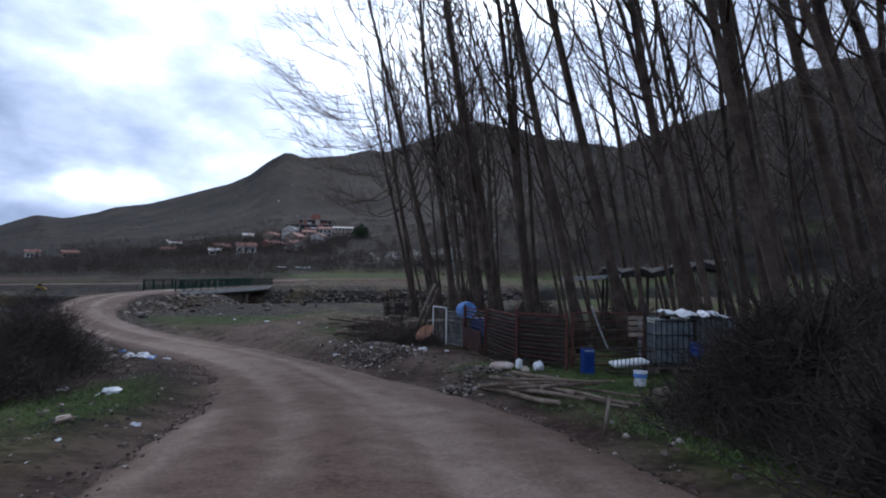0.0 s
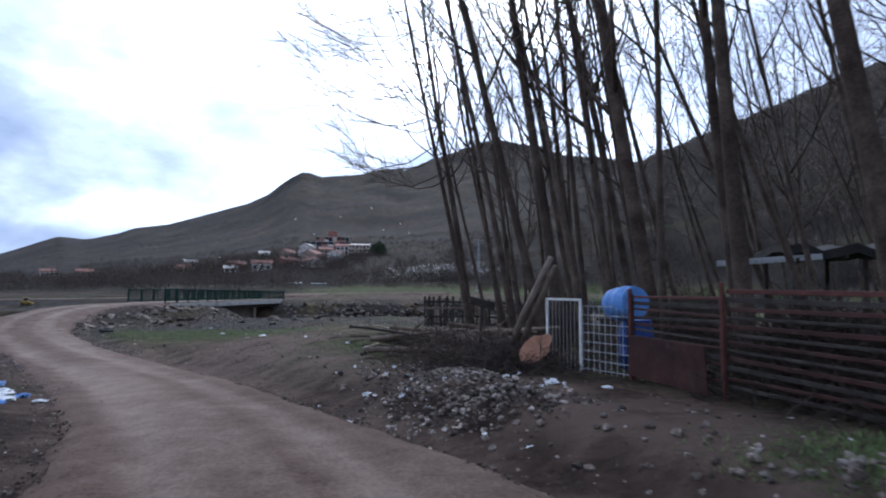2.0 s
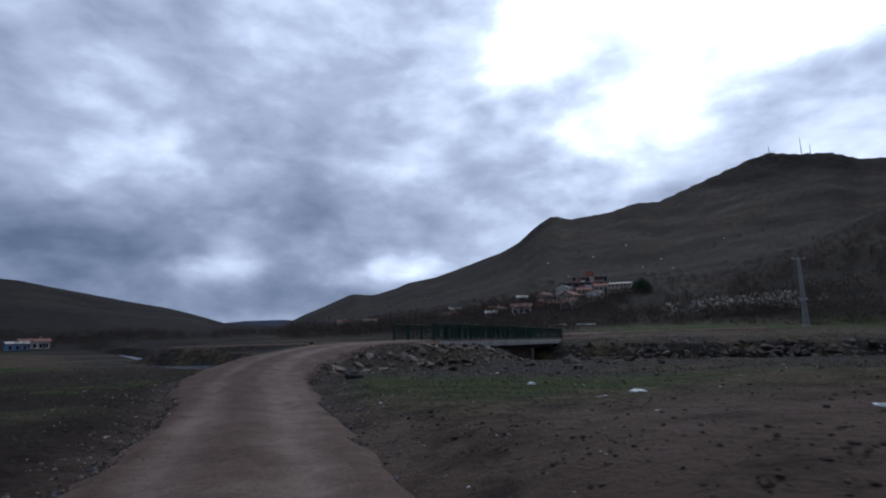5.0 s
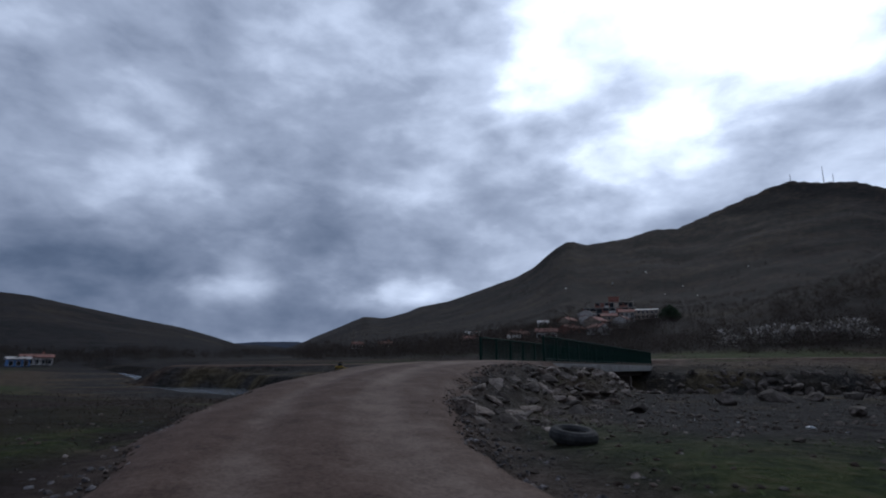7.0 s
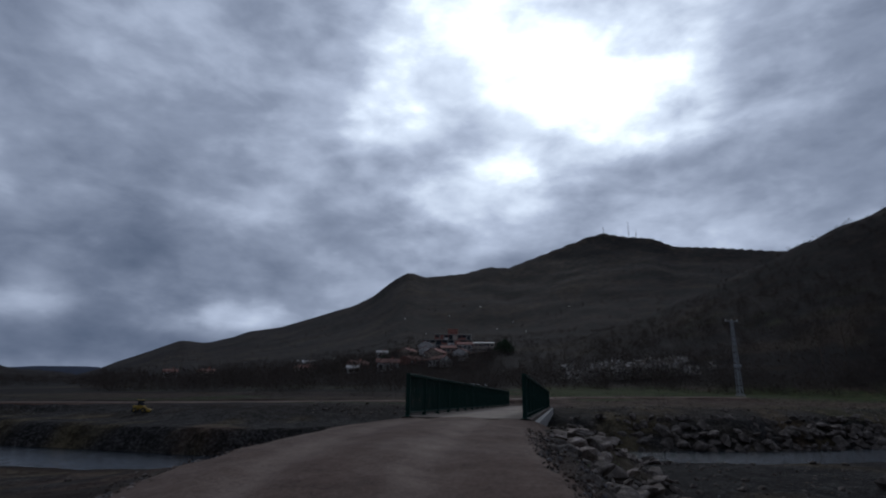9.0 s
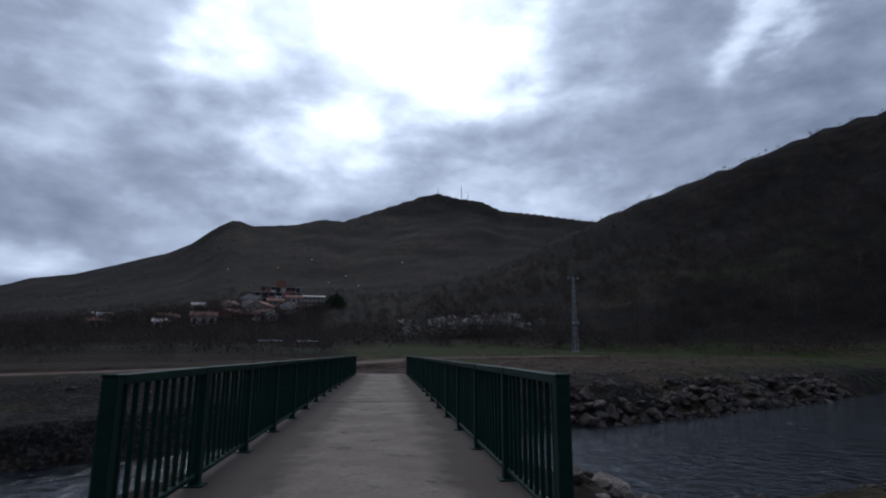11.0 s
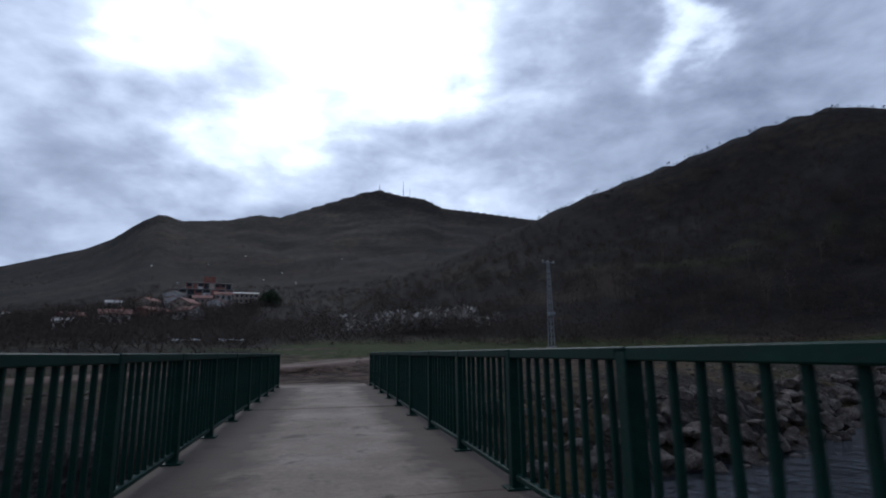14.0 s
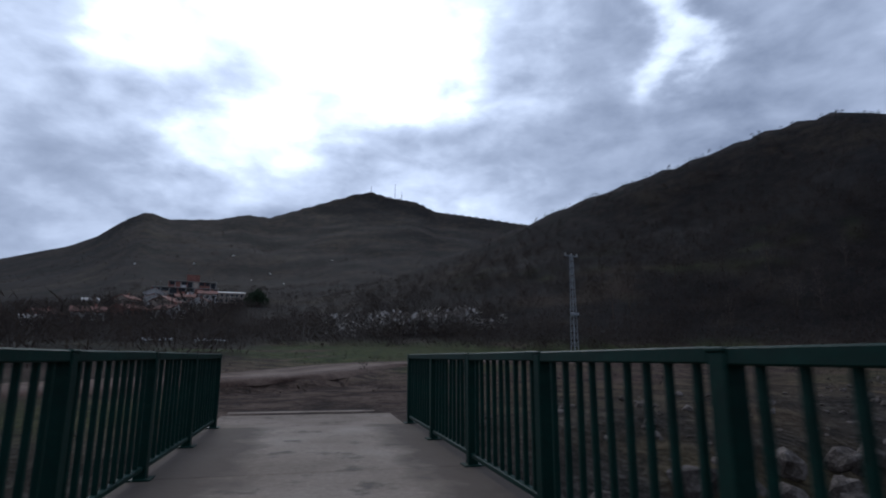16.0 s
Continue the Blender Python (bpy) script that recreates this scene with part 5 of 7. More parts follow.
lay(sack_mesh(1, (0.26, 0.22, 0.24), PLASTIC_WHITE, "plastic_sack"), 2.3, 12.15, 0.12, 20, "round white plastic sack lying on grass", "sack", "sacks on the grass")
lay(sack_mesh(2, (0.6, 0.35, 0.2), SACK, "woven_sack"), 1.5, 12.3, 0.1, 15, "collapsed dirty woven sack with a white end", "sack", "sacks on the grass")
lay(sack_mesh(3, (0.18, 0.15, 0.26), PLASTIC_WHITE, "plastic_sack"), 1.88, 12.25, 0.15, 60, "torn white plastic bag standing upright", "sack", "sacks on the grass")
lay(sack_mesh(4, (0.3, 0.2, 0.14), SACK, "woven_sack"), 2.0, 12.2, 0.04, 100, "small brown rag lying on grass", "rag", "sacks on the grass")


def build_bucket():
    x, y = 4.0, 10.6
    b = thing("bucket", pose(x, y, gz(x, y), 0, 4, 30), "white plastic bucket with a blue band standing in grass", "bucket")
    bm = bmesh.new()
    lathe(bm, [(0.1, 0), (0.11, 0.02), (0.135, 0.28), (0.14, 0.3), (0.125, 0.3), (0.1, 0.03)], 18)
    part("body", bm, PLASTIC_WHITE, b)
    bm = bmesh.new()
    lathe(bm, [(0.128, 0.17), (0.136, 0.25)], 18)
    part("band", bm, SKY_BLUE, b, "blue band")


build_bucket()
lay(sack_mesh(9, (0.4, 0.25, 0.2), WOOD, "cut_stump"), 3.9, 9.3, 0.06, 20, "short pale block of wood on the ground", "wood block")


g1 = gz(1.95, 6.5)
pole_thing("stake", [(1.95, 6.5, g1 - 0.05), (1.98, 6.5, g1 + 0.22), (2.03, 6.52, g1 + 0.46)], [0.022, 0.02, 0.016], WOOD, "short pale stake standing in the grass", "stake", 6)


def scatter_stones():
    rng = random.Random(9)
    heaps = [(0.3, 10.8, 0.6, 0.6, 240, 0.085, 0.1), (-1.75, 16.6, 1.1, 1.2, 1500, 0.06, 0.26), (-1.3, 15.5, 0.8, 0.8, 420, 0.08, 0.16), (0.9, 11.9, 0.7, 0.8, 240, 0.09, 0.12), (1.7, 11.2, 0.9, 0.6, 90, 0.1, 0.04),
             (-2.6, 18.5, 1.0, 1.0, 60, 0.12, 0.05), (-3.2, 23.8, 1.3, 0.8, 50, 0.1, 0.0), (-5.6, 8.2, 1.6, 2.0, 45, 0.1, 0.0), (-7.5, 14, 2.0, 3.0, 60, 0.1, 0.0),
             (0.2, 13.6, 1.2, 1.4, 60, 0.09, 0.0), (2.4, 5.4, 0.8, 2.5, 30, 0.09, 0)]
    for n, (cx, cy, sx, sy, count, size, up) in enumerate(heaps):
        spots = []
        for _ in range(count):
            a, b = rng.gauss(0, 0.55), rng.gauss(0, 0.55)
            x, y = cx + a * sx, cy + b * sy
            s = size * rng.choice((0.4, 0.6, 0.8, 1.0, 1.5))
            spots.append((x, y, gz(x, y) + up * max(0, 1 - (a * a + b * b) / 0.8) + s * 0.12, s, rng.uniform(0, 360), rng.uniform(-30, 30)))
        tagged(new("rubble", scatter_mesh("rubble", spots, RUBBLE, STONE_PALE)), "loose pale rubble and stones lying on bare earth", "rubble", kind="stuff")


scatter_stones()


def scatter_rubbish():
    """White and brown scraps thrown over the rubble heap."""
    rng = random.Random(19)
    white, brown = [], []
    for k in range(110):
        x, y = -1.6 + rng.gauss(0, 0.75), 16.5 + rng.gauss(0, 0.9)
        if k % 3 == 2:
            x, y = -2.6 + rng.gauss(0, 0.7), 19.5 + rng.gauss(0, 1.2)
        s = rng.choice((0.04, 0.05, 0.07, 0.1)) * (0.7 if k % 3 == 2 else 1)
        (white if k % 2 else brown).append((x, y, gz(x, y) + 0.05 + rng.uniform(0, 0.12) * math.exp(-((x + 1.7) ** 2 + (y - 16.6) ** 2)), s, rng.uniform(0, 360), rng.uniform(-60, 60)))
    tagged(new("scraps", scatter_mesh("scraps", white, SCRAPS, PLASTIC_WHITE)), "torn white plastic scraps on the rubble heap", "litter", kind="stuff")
    tagged(new("scraps", scatter_mesh("scraps", brown, SCRAPS, SACK)), "brown scraps of sacking on the rubble heap", "litter", kind="stuff")


scatter_rubbish()


def brush_mesh(name, cx, cy, sx, sy, h, count, length, radius, seed, up=0.35, material=None):
    """A tangle of bare sticks over a patch of ground, joined into one mesh."""
    rng = random.Random(seed)
    bm = bmesh.new()
    for _ in range(count):
        a, b = rng.gauss(0, 0.45), rng.gauss(0, 0.45)
        x, y = cx + a * sx, cy + b * sy
        hh = h * max(0.05, 1 - (a * a + b * b) / 0.9) * rng.random()
        way = Vector((rng.gauss(0, 1), rng.gauss(0, 1), rng.gauss(up, 0.5))).normalized() * length * rng.uniform(0.4, 1.1)
        p = Vector((x, y, gz(x, y) + hh))
        q = p + way
        q.z = max(q.z, p.z - hh)
        mid = p.lerp(q, 0.5) + Vector((rng.uniform(-1, 1), rng.uniform(-1, 1), rng.uniform(-1, 1))) * 0.09 * length
        r = radius * rng.uniform(0.5, 1.3)
        tube(bm, [p, mid, q], [r, r * 0.8, r * 0.35], 3, False)
    return part(name, bm, material or BRAMBLE)


tagged(brush_mesh("brush_pile", -0.9, 19.5, 1.9, 1.4, 0.5, 1300, 0.8, 0.011, 1, 0.15, BRUSHWOOD), "heap of cut brown brushwood beside the fence", "brush pile", kind="stuff")
tagged(brush_mesh("brush_pile", -0.6, 18.7, 1.4, 0.8, 0.3, 1300, 0.5, 0.009, 3, 0.1, BRAMBLE), "dark tangle of old twigs at the foot of the frame", "brush pile", kind="stuff")
tagged(brush_mesh("brush_pile", -1.9, 21.5, 1.2, 1.6, 0.45, 450, 0.9, 0.012, 2, 0.2, BRUSHWOOD), "low heap of cut branches on grass", "brush pile", kind="stuff")
for k, (cx, cy, sx, sy, h, n) in enumerate(((2.6, 15.2, 1.0, 2.2, 1.1, 2200), (1.6, 27.0, 1.4, 2.0, 1.7, 2200), (4.2, 22.5, 1.8, 2.0, 1.4, 2200), (6.5, 18.0, 2.0, 2.0, 1.3, 2000), (4.1, 6.3, 1.2, 1.7, 1.5, 4200), (6.6, 8.4, 1.7, 1.6, 1.9, 3600), (3.7, 3.6, 0.9, 1.4, 1.1, 2600), (8.5, 5.0, 2.2, 2.4, 2.2, 2200))):
    tagged(brush_mesh("bramble_bush", cx, cy, sx, sy, h, n, 0.75, 0.008, 20 + k, 0.7), "dense dark leafless bramble thicket beside the road", "bush", "bramble thickets")
for k, (cx, cy, sx, sy, h, n) in enumerate(((-9.6, 13.2, 1.3, 1.8, 1.7, 2600), (-12.2, 16.8, 2.0, 2.2, 2.1, 2800), (-7.6, 9.3, 1.0, 1.5, 0.8, 1300), (-12.6, 11.5, 2.0, 2.4, 1.9, 2000))):
    tagged(brush_mesh("bramble_bush", cx, cy, sx, sy, h, n, 0.7, 0.008, 40 + k, 0.7), "dark leafless bramble bush on the road's verge", "bush", "bramble thickets")


def build_planks():
    rng = random.Random(31)
    for k in range(44):
        near = k < 22
        cx, cy = (-2.4, 24.2) if near else (-3.2, 29.4)
        x, y = cx + rng.gauss(0, 0.9), cy + rng.gauss(0, 0.6)
        length = rng.uniform(0.7, 2.2) * (1 if near else 1.3)
        bm = bmesh.new()
        if k % 2:
            box(bm, (length, rng.uniform(0.08, 0.16), 0.03), bevel=0.005)
        else:
            tube(bm, [(-length / 2, 0, 0), (0, rng.uniform(-0.06, 0.06), 0.02), (length / 2, 0, 0)], [0.04, 0.035, 0.03], 6)
        ob = part("plank" if k % 2 else "branch", bm, WOOD if k % 3 else LOG_BARK)
        ob.matrix_basis = pose(x, y, gz(x, y) + 0.05 + 0.035 * (k % 7), rng.uniform(-6, 6), rng.uniform(-9, 9), rng.uniform(0, 180))
        tagged(ob, "weathered grey plank thrown on a heap" if k % 2 else "barked branch thrown on a heap", "plank" if k % 2 else "branch", "heap of timber")


build_planks()


def build_timber_heap():
    """Barked trunks and boughs tumbled over one another."""
    rng = random.Random(83)
    for k in range(24):
        x, y = -1.7 + rng.gauss(0, 0.75), 22.6 + rng.gauss(0, 0.7)
        length, r = rng.uniform(1.0, 2.8), rng.uniform(0.03, 0.075)
        bm = bmesh.new()
        bend = rng.uniform(-0.12, 0.12)
        tube(bm, [(length * (u - 0.5), bend * math.sin(3.14 * u) + rng.uniform(-0.02, 0.02), rng.uniform(-0.02, 0.02)) for u in (0, 0.25, 0.5, 0.75, 1)], [r, r * 0.95, r * 0.85, r * 0.75, r * 0.6], 7)
        if k % 2:
            tube(bm, [(length * 0.1, 0, 0), (length * 0.3, 0.25, 0.12), (length * 0.42, 0.5, 0.2)], [r * 0.5, r * 0.4, r * 0.2], 5)
        ob = part("bough", bm, LOG_BARK if k % 3 else DARK_WOOD)
        ob.matrix_basis = pose(x, y, gz(x, y) + 0.05 + 0.022 * k, rng.uniform(-20, 20), rng.uniform(-14, 14), rng.gauss(15, 50))
        tagged(ob, "barked bough tumbled on a heap of timber" if k % 3 else "blackened old bough on a heap of timber", "branch", "heap of timber")


build_timber_heap()


def build_litter():
    rng = random.Random(77)
    spots = [(-9.6, 18.3, 0.5, 0), (-9.2, 18.0, 0.3, 0), (-10.0, 18.2, 0.35, 0), (-9.4, 18.6, 0.25, 1), (-10.4, 18.0, 0.3, 2), (-9.0, 17.6, 0.2, 1), (-8.7, 18.1, 0.2, 0), (-9.8, 17.7, 0.24, 2), (-5.9, 9.9, 0.4, 0), (-4.95, 7.2, 0.24, 2), (-4.25, 7.6, 0.14, 0), (-8.6, 19.3, 0.25, 0), (-3.1, 17.3, 0.16, 0),
             (-2.4, 22.2, 0.24, 0), (-3.9, 23.2, 0.18, 0), (-0.95, 21.2, 0.1, 0), (-4.6, 24.3, 0.14, 0), (-3.4, 22.9, 0.13, 0), (-11.6, 20.8, 0.35, 1), (-12.5, 21.5, 0.4, 2), (-6.6, 27.5, 0.16, 0),
             (-9.2, 31.0, 0.25, 0), (-12.0, 34.0, 0.2, 0), (-0.3, 17.0, 0.2, 0), (0.4, 16.6, 0.15, 0), (-6.2, 6.8, 0.2, 2), (-7.2, 10.6, 0.22, 0), (-15.5, 41.0, 0.14, 0)]
    for k, (x, y, s, kind) in enumerate(spots):
        ob = sack_mesh(100 + k, (s, s * rng.uniform(0.5, 0.9), s * rng.uniform(0.25, 0.5)), (PLASTIC_WHITE, SKY_BLUE, SACK)[kind], "litter", 2.3)
        lay(ob, x, y, s * 0.08, rng.uniform(0, 360), ("crumpled white plastic litter on the ground", "blue plastic litter on the ground", "torn brown sacking lying on the ground")[kind], "litter", "roadside litter")


build_litter()


def build_tyre(x, y):
    t = thing("tyre", pose(x, y, gz(x, y) + 0.1, 4, 6, 0), "old worn car tyre lying flat on stony grass", "tyre")
    bm = bmesh.new()
    n, q = 28, 10
    rings = [[bm.verts.new(((0.235 + 0.085 * math.cos(b)) * math.cos(a), (0.235 + 0.085 * math.cos(b)) * math.sin(a), 0.09 * math.sin(b))) for b in (2 * math.pi * j / q for j in range(q))] for a in (2 * math.pi * i / n for i in range(n))]
    for i in range(n):
        for j in range(q):
            bm.faces.new((rings[i][j], rings[(i + 1) % n][j], rings[(i + 1) % n][(j + 1) % q], rings[i][(j + 1) % q]))
    part("tread", bm, RUBBER, t)


build_tyre(-18.6, 36.05)


# ---------------------------------------------------------------- stone banks by the bridge
def build_riprap():
    rng = random.Random(14)
    wall = thing("riprap", Matrix.Identity(4), "bank of large grey boulders along the river", "riprap", kind="structure")
    slope = np.gradient(RIVER_Y, RIVER_X)
    n = 0
    for x in np.arange(-21.5, 26, 0.62):
        ry, sl = np.interp(x, RIVER_X, RIVER_Y), np.interp(x, RIVER_X, slope)
        for row in range(5):
            d = 6.6 + 0.66 * row + rng.uniform(-0.15, 0.15)
            y = ry + d * math.hypot(1, sl) + rng.uniform(-0.2, 0.2)
            s = rng.uniform(0.55, 1.35) * (1.0 if row < 4 else 0.75)
            xx = x + rng.uniform(-0.2, 0.2) - sl * 0
            if n < 300:
                z = -3.95 + 0.5 * row + rng.uniform(-0.22, 0.22)
                shared("boulder", rng.choice(ROCKS), pose(xx, y, z, rng.uniform(-25, 25), rng.uniform(-25, 25), rng.uniform(0, 360)) @ Matrix.Diagonal((s, s * rng.uniform(0.7, 1), s * rng.uniform(0.8, 1.1), 1)), wall)
            n += 1
    near = thing("riprap", Matrix.Identity(4), "tumbled slabs of grey rock on the slope below the road", "riprap", kind="structure")
    for k in range(260):
        y = rng.uniform(46, 63)
        off = rng.uniform(2.5, 4.8) + (0.6 if y > 56 else 0)
        side = 1 if k % 4 else -1
        x = float(np.interp(y, [44, 48, 52, 63], [-25.2, -25.35, -25.2, -24.8])) + side * off
        s = rng.choice((0.16, 0.2, 0.26, 0.34, 0.45, 0.6))
        shared("boulder", rng.choice(TAN_ROCKS if k % 3 else ROCKS), pose(x, y, gz(x, y) + 0.02, rng.uniform(-30, 30), rng.uniform(-30, 30), rng.uniform(0, 360)) @ Matrix.Diagonal((s * 1.3, s, s * 0.8, 1)), near)
    for k in range(150):
        y = rng.uniform(37, 53)
        x = float(np.interp(y, ROAD[:, 1], ROAD[:, 0])) + float(np.interp(y, ROAD[:, 1], ROAD[:, 3])) + 0.35 + abs(rng.gauss(0, 1.1))
        s = rng.choice((0.12, 0.16, 0.22, 0.3, 0.45, 0.6))
        shared("boulder", rng.choice(TAN_ROCKS if k % 2 else ROCKS), pose(x, y, gz(x, y) - 0.02, rng.uniform(-30, 30), rng.uniform(-30, 30), rng.uniform(0, 360)) @ Matrix.Diagonal((s * 1.4, s, s * 0.8, 1)), near)
    for x, y, s in ((-15.3, 52.5, 1.3), (-14.0, 53.2, 0.8), (-16.9, 49.5, 0.9), (-12.5, 55, 1.0), (-10.5, 51, 0.8), (-19.0, 44.5, 0.6), (-13.8, 47, 0.7)):
        b = lay(new("boulder", rng.choice(ROCKS)), x, y, 0.15, rng.uniform(0, 360), "single pale grey boulder on stony ground", "boulder", "boulders on the flat")
        b.scale = (s, s * 0.8, s * 0.8)
    spots = []
    for _ in range(1500):
        x, y = rng.uniform(-24, 2), rng.uniform(36, 62)
        if math.hypot(x + 25, y - 50) < 2.2 or rng.random() > math.exp(-(((x + 19) / 6) ** 2)) + 0.15:
            continue
        z = gz(x, y)
        s = rng.choice((0.05, 0.07, 0.09, 0.12, 0.16, 0.24))
        spots.append((x, y, z + s * 0.1, s, rng.uniform(0, 360), rng.uniform(-30, 30)))
    for _ in range(900):
        x = rng.uniform(-40, 24)
        ry = float(np.interp(x, RIVER_X, RIVER_Y))
        y = ry + rng.choice((rng.uniform(9.5, 15), rng.uniform(9.5, 15), -rng.uniform(6, 12)))
        if -27.5 < x < -21.5:
            continue
        s = rng.choice((0.1, 0.15, 0.2, 0.3))
        spots.append((x, y, gz(x, y) + s * 0.1, s, rng.uniform(0, 360), rng.uniform(-30, 30)))
    tagged(new("rubble", scatter_mesh("rubble", spots, RUBBLE, ROCK)), "scattered grey stones on the river banks", "rubble", kind="stuff")


build_riprap()


# ---------------------------------------------------------------- grass on the verges
def build_grass():
    rng = np.random.RandomState(3)
    verts, faces = [], []
    patches = [(3.0, 7.5, 2.0, 3.6, 14000), (-6.2, 9.0, 1.5, 2.6, 12000), (-3.0, 25.0, 2.2, 3.0, 9000), (-9.5, 20.0, 2.0, 2.2, 1800), (1.6, 12.6, 1.2, 0.8, 4500), (3.0, 11.0, 1.3, 1.2, 8000), (-12.5, 34.0, 3.0, 3.0, 3000), (-22.3, 49.5, 0.8, 2.0, 700)]
    n = 0
    for cx, cy, sx, sy, count in patches:
        px, py = cx + rng.normal(0, 0.6, count) * sx, cy + rng.normal(0, 0.6, count) * sy
        pz, road, _, _ = ground(px, py)
        for x, y, z, r in zip(px, py, pz, road):
            if r > 0.35:
                continue
            a, h, w = rng.uniform(0, 6.28), rng.uniform(0.02, 0.06), rng.uniform(0.004, 0.009)
            lx, ly = rng.normal(0, 0.04), rng.normal(0, 0.04)
            c, s = math.cos(a) * w, math.sin(a) * w
            verts += [(x - c, y - s, z - 0.01), (x + c, y + s, z - 0.01), (x + lx, y + ly, z + h)]
            faces.append((n, n + 1, n + 2))
            n += 3
    tagged(new("grass", mesh_from("grass", verts, faces, GRASS, False)), "short rough green grass on the verges", "grass", kind="stuff")


build_grass()


def scatter_specks():
    """Pebbles and scraps on the open ground beside the road."""
    rng = random.Random(91)
    pale, dull = [], []
    spots = [(rng.uniform(-24, 4), rng.uniform(3, 52)) for _ in range(2600)]
    dist, _, wide = near_line(np.array([p[0] for p in spots]), np.array([p[1] for p in spots]), LINES[0])
    for k, ((x, y), dd, hw) in enumerate(zip(spots, dist, wide)):
        if dd < hw - 0.2 or rng.random() > math.exp(-(dd - hw) / 7):
            continue
        s = rng.choice((0.025, 0.035, 0.05, 0.07))
        (pale if k % 9 == 0 else dull).append((x, y, gz(x, y) + 0.005, s, rng.uniform(0, 360), rng.uniform(-30, 30)))
    tagged(new("rubble", scatter_mesh("rubble", dull, RUBBLE, STONE_PALE)), "small stones strewn along the verges", "rubble", kind="stuff")
    tagged(new("scraps", scatter_mesh("scraps", pale, SCRAPS, PLASTIC_WHITE)), "tiny pale scraps of litter strewn over the ground", "litter", kind="stuff")


scatter_specks()


def scatter_clods():
    """Clods of dark earth and gravel beside the road and on the stony flat."""
    rng = random.Random(57)
    clods, gravel = [], []
    spots = [(rng.uniform(-34, 3), rng.uniform(4, 54)) for _ in range(16000)]
    dist, _, wide = near_line(np.array([p[0] for p in spots]), np.array([p[1] for p in spots]), LINES[0])
    for k, ((x, y), dd, hw) in enumerate(zip(spots, dist, wide)):
        if dd < hw + 0.1 or rng.random() > 0.25 + math.exp(-(dd - hw) / 2.5):
            continue
        s = rng.choice((0.03, 0.04, 0.05, 0.07, 0.1)) * (1.0 if y < 34 else 1.3)
        (clods if k % 5 else gravel).append((x, y, gz(x, y) + 0.0, s, rng.uniform(0, 360), rng.uniform(-25, 25)))
    tagged(new("clods", scatter_mesh("clods", clods, RUBBLE, EARTH_CLOD)), "clods of dark brown earth strewn beside the road", "earth", kind="stuff")
    tagged(new("gravel", scatter_mesh("gravel", gravel, RUBBLE, STONE_PALE)), "coarse gravel on the road's shoulders", "gravel", kind="stuff")


def scatter_mud():
    """Lumps of churned mud, straw-pale scraps and small stones on the trampled ground beside the road."""
    rng = random.Random(131)
    lumps, chips = [], []
    spots = [(rng.uniform(-11, 1.5), rng.uniform(15, 33)) for _ in range(9000)]
    dist, _, wide = near_line(np.array([p[0] for p in spots]), np.array([p[1] for p in spots]), LINES[0])
    thickly = fbm(np.array([p[0] for p in spots]), np.array([p[1] for p in spots]), 2.4, 91, 3)
    for k, ((x, y), dd, hw, many) in enumerate(zip(spots, dist, wide, thickly)):
        if dd < hw + 0.5 or x < np.interp(y, ROAD[:, 1], ROAD[:, 0]) or rng.random() > 3.2 * (many - 0.3):
            continue
        s = rng.choice((0.02, 0.025, 0.03, 0.04, 0.055, 0.08))
        (chips if k % 6 == 0 else lumps).append((x, y, gz(x, y) - s * 0.1, s * (0.6 if k % 6 == 0 else 1.0), rng.uniform(0, 360), rng.uniform(-25, 25)))
    tagged(new("clods", scatter_mesh("clods", lumps, RUBBLE, EARTH_CLOD)), "churned lumps of brown mud on trampled ground", "earth", kind="stuff")
    tagged(new("gravel", scatter_mesh("gravel", chips, RUBBLE, STONE_PALE)), "pale chips of stone on trampled ground", "gravel", kind="stuff")


EARTH_CLOD = surface("earth_clod", [(0.028, 0.019, 0.014), (0.06, 0.042, 0.032), (0.11, 0.082, 0.064)], 0.2, 0.03, 0.95, bump=0.5, vary=0.5, pieces=True)
scatter_clods()
scatter_mud()


def scatter_shoulder():
    """Grey gravel along both shoulders of the road before the bridge."""
    rng = random.Random(29)
    pts = [p for p in LINES[0] if 25 < p[1] < 50]
    spots = []
    for _ in range(5200):
        p = pts[rng.randrange(len(pts))]
        a, off = rng.uniform(0, 6.28), p[3] + rng.gauss(0.35, 0.55)
        x, y = p[0] + math.cos(a) * off, p[1] + math.sin(a) * off
        spots.append((x, y, rng.choice((0.025, 0.035, 0.05, 0.07, 0.1))))
    dist, _, wide = near_line(np.array([q[0] for q in spots]), np.array([q[1] for q in spots]), LINES[0])
    keep = [(x, y, gz(x, y) + 0.05 * max(0.0, min(1.0, (hw + 0.4 - dd) * 2)), s, rng.uniform(0, 360), rng.uniform(-25, 25)) for (x, y, s), dd, hw in zip(spots, dist, wide) if dd > hw - 0.25]
    tagged(new("gravel", scatter_mesh("gravel", keep, RUBBLE, ROCK_GRAVEL)), "grey gravel along the shoulders of the dirt road", "gravel", kind="stuff")


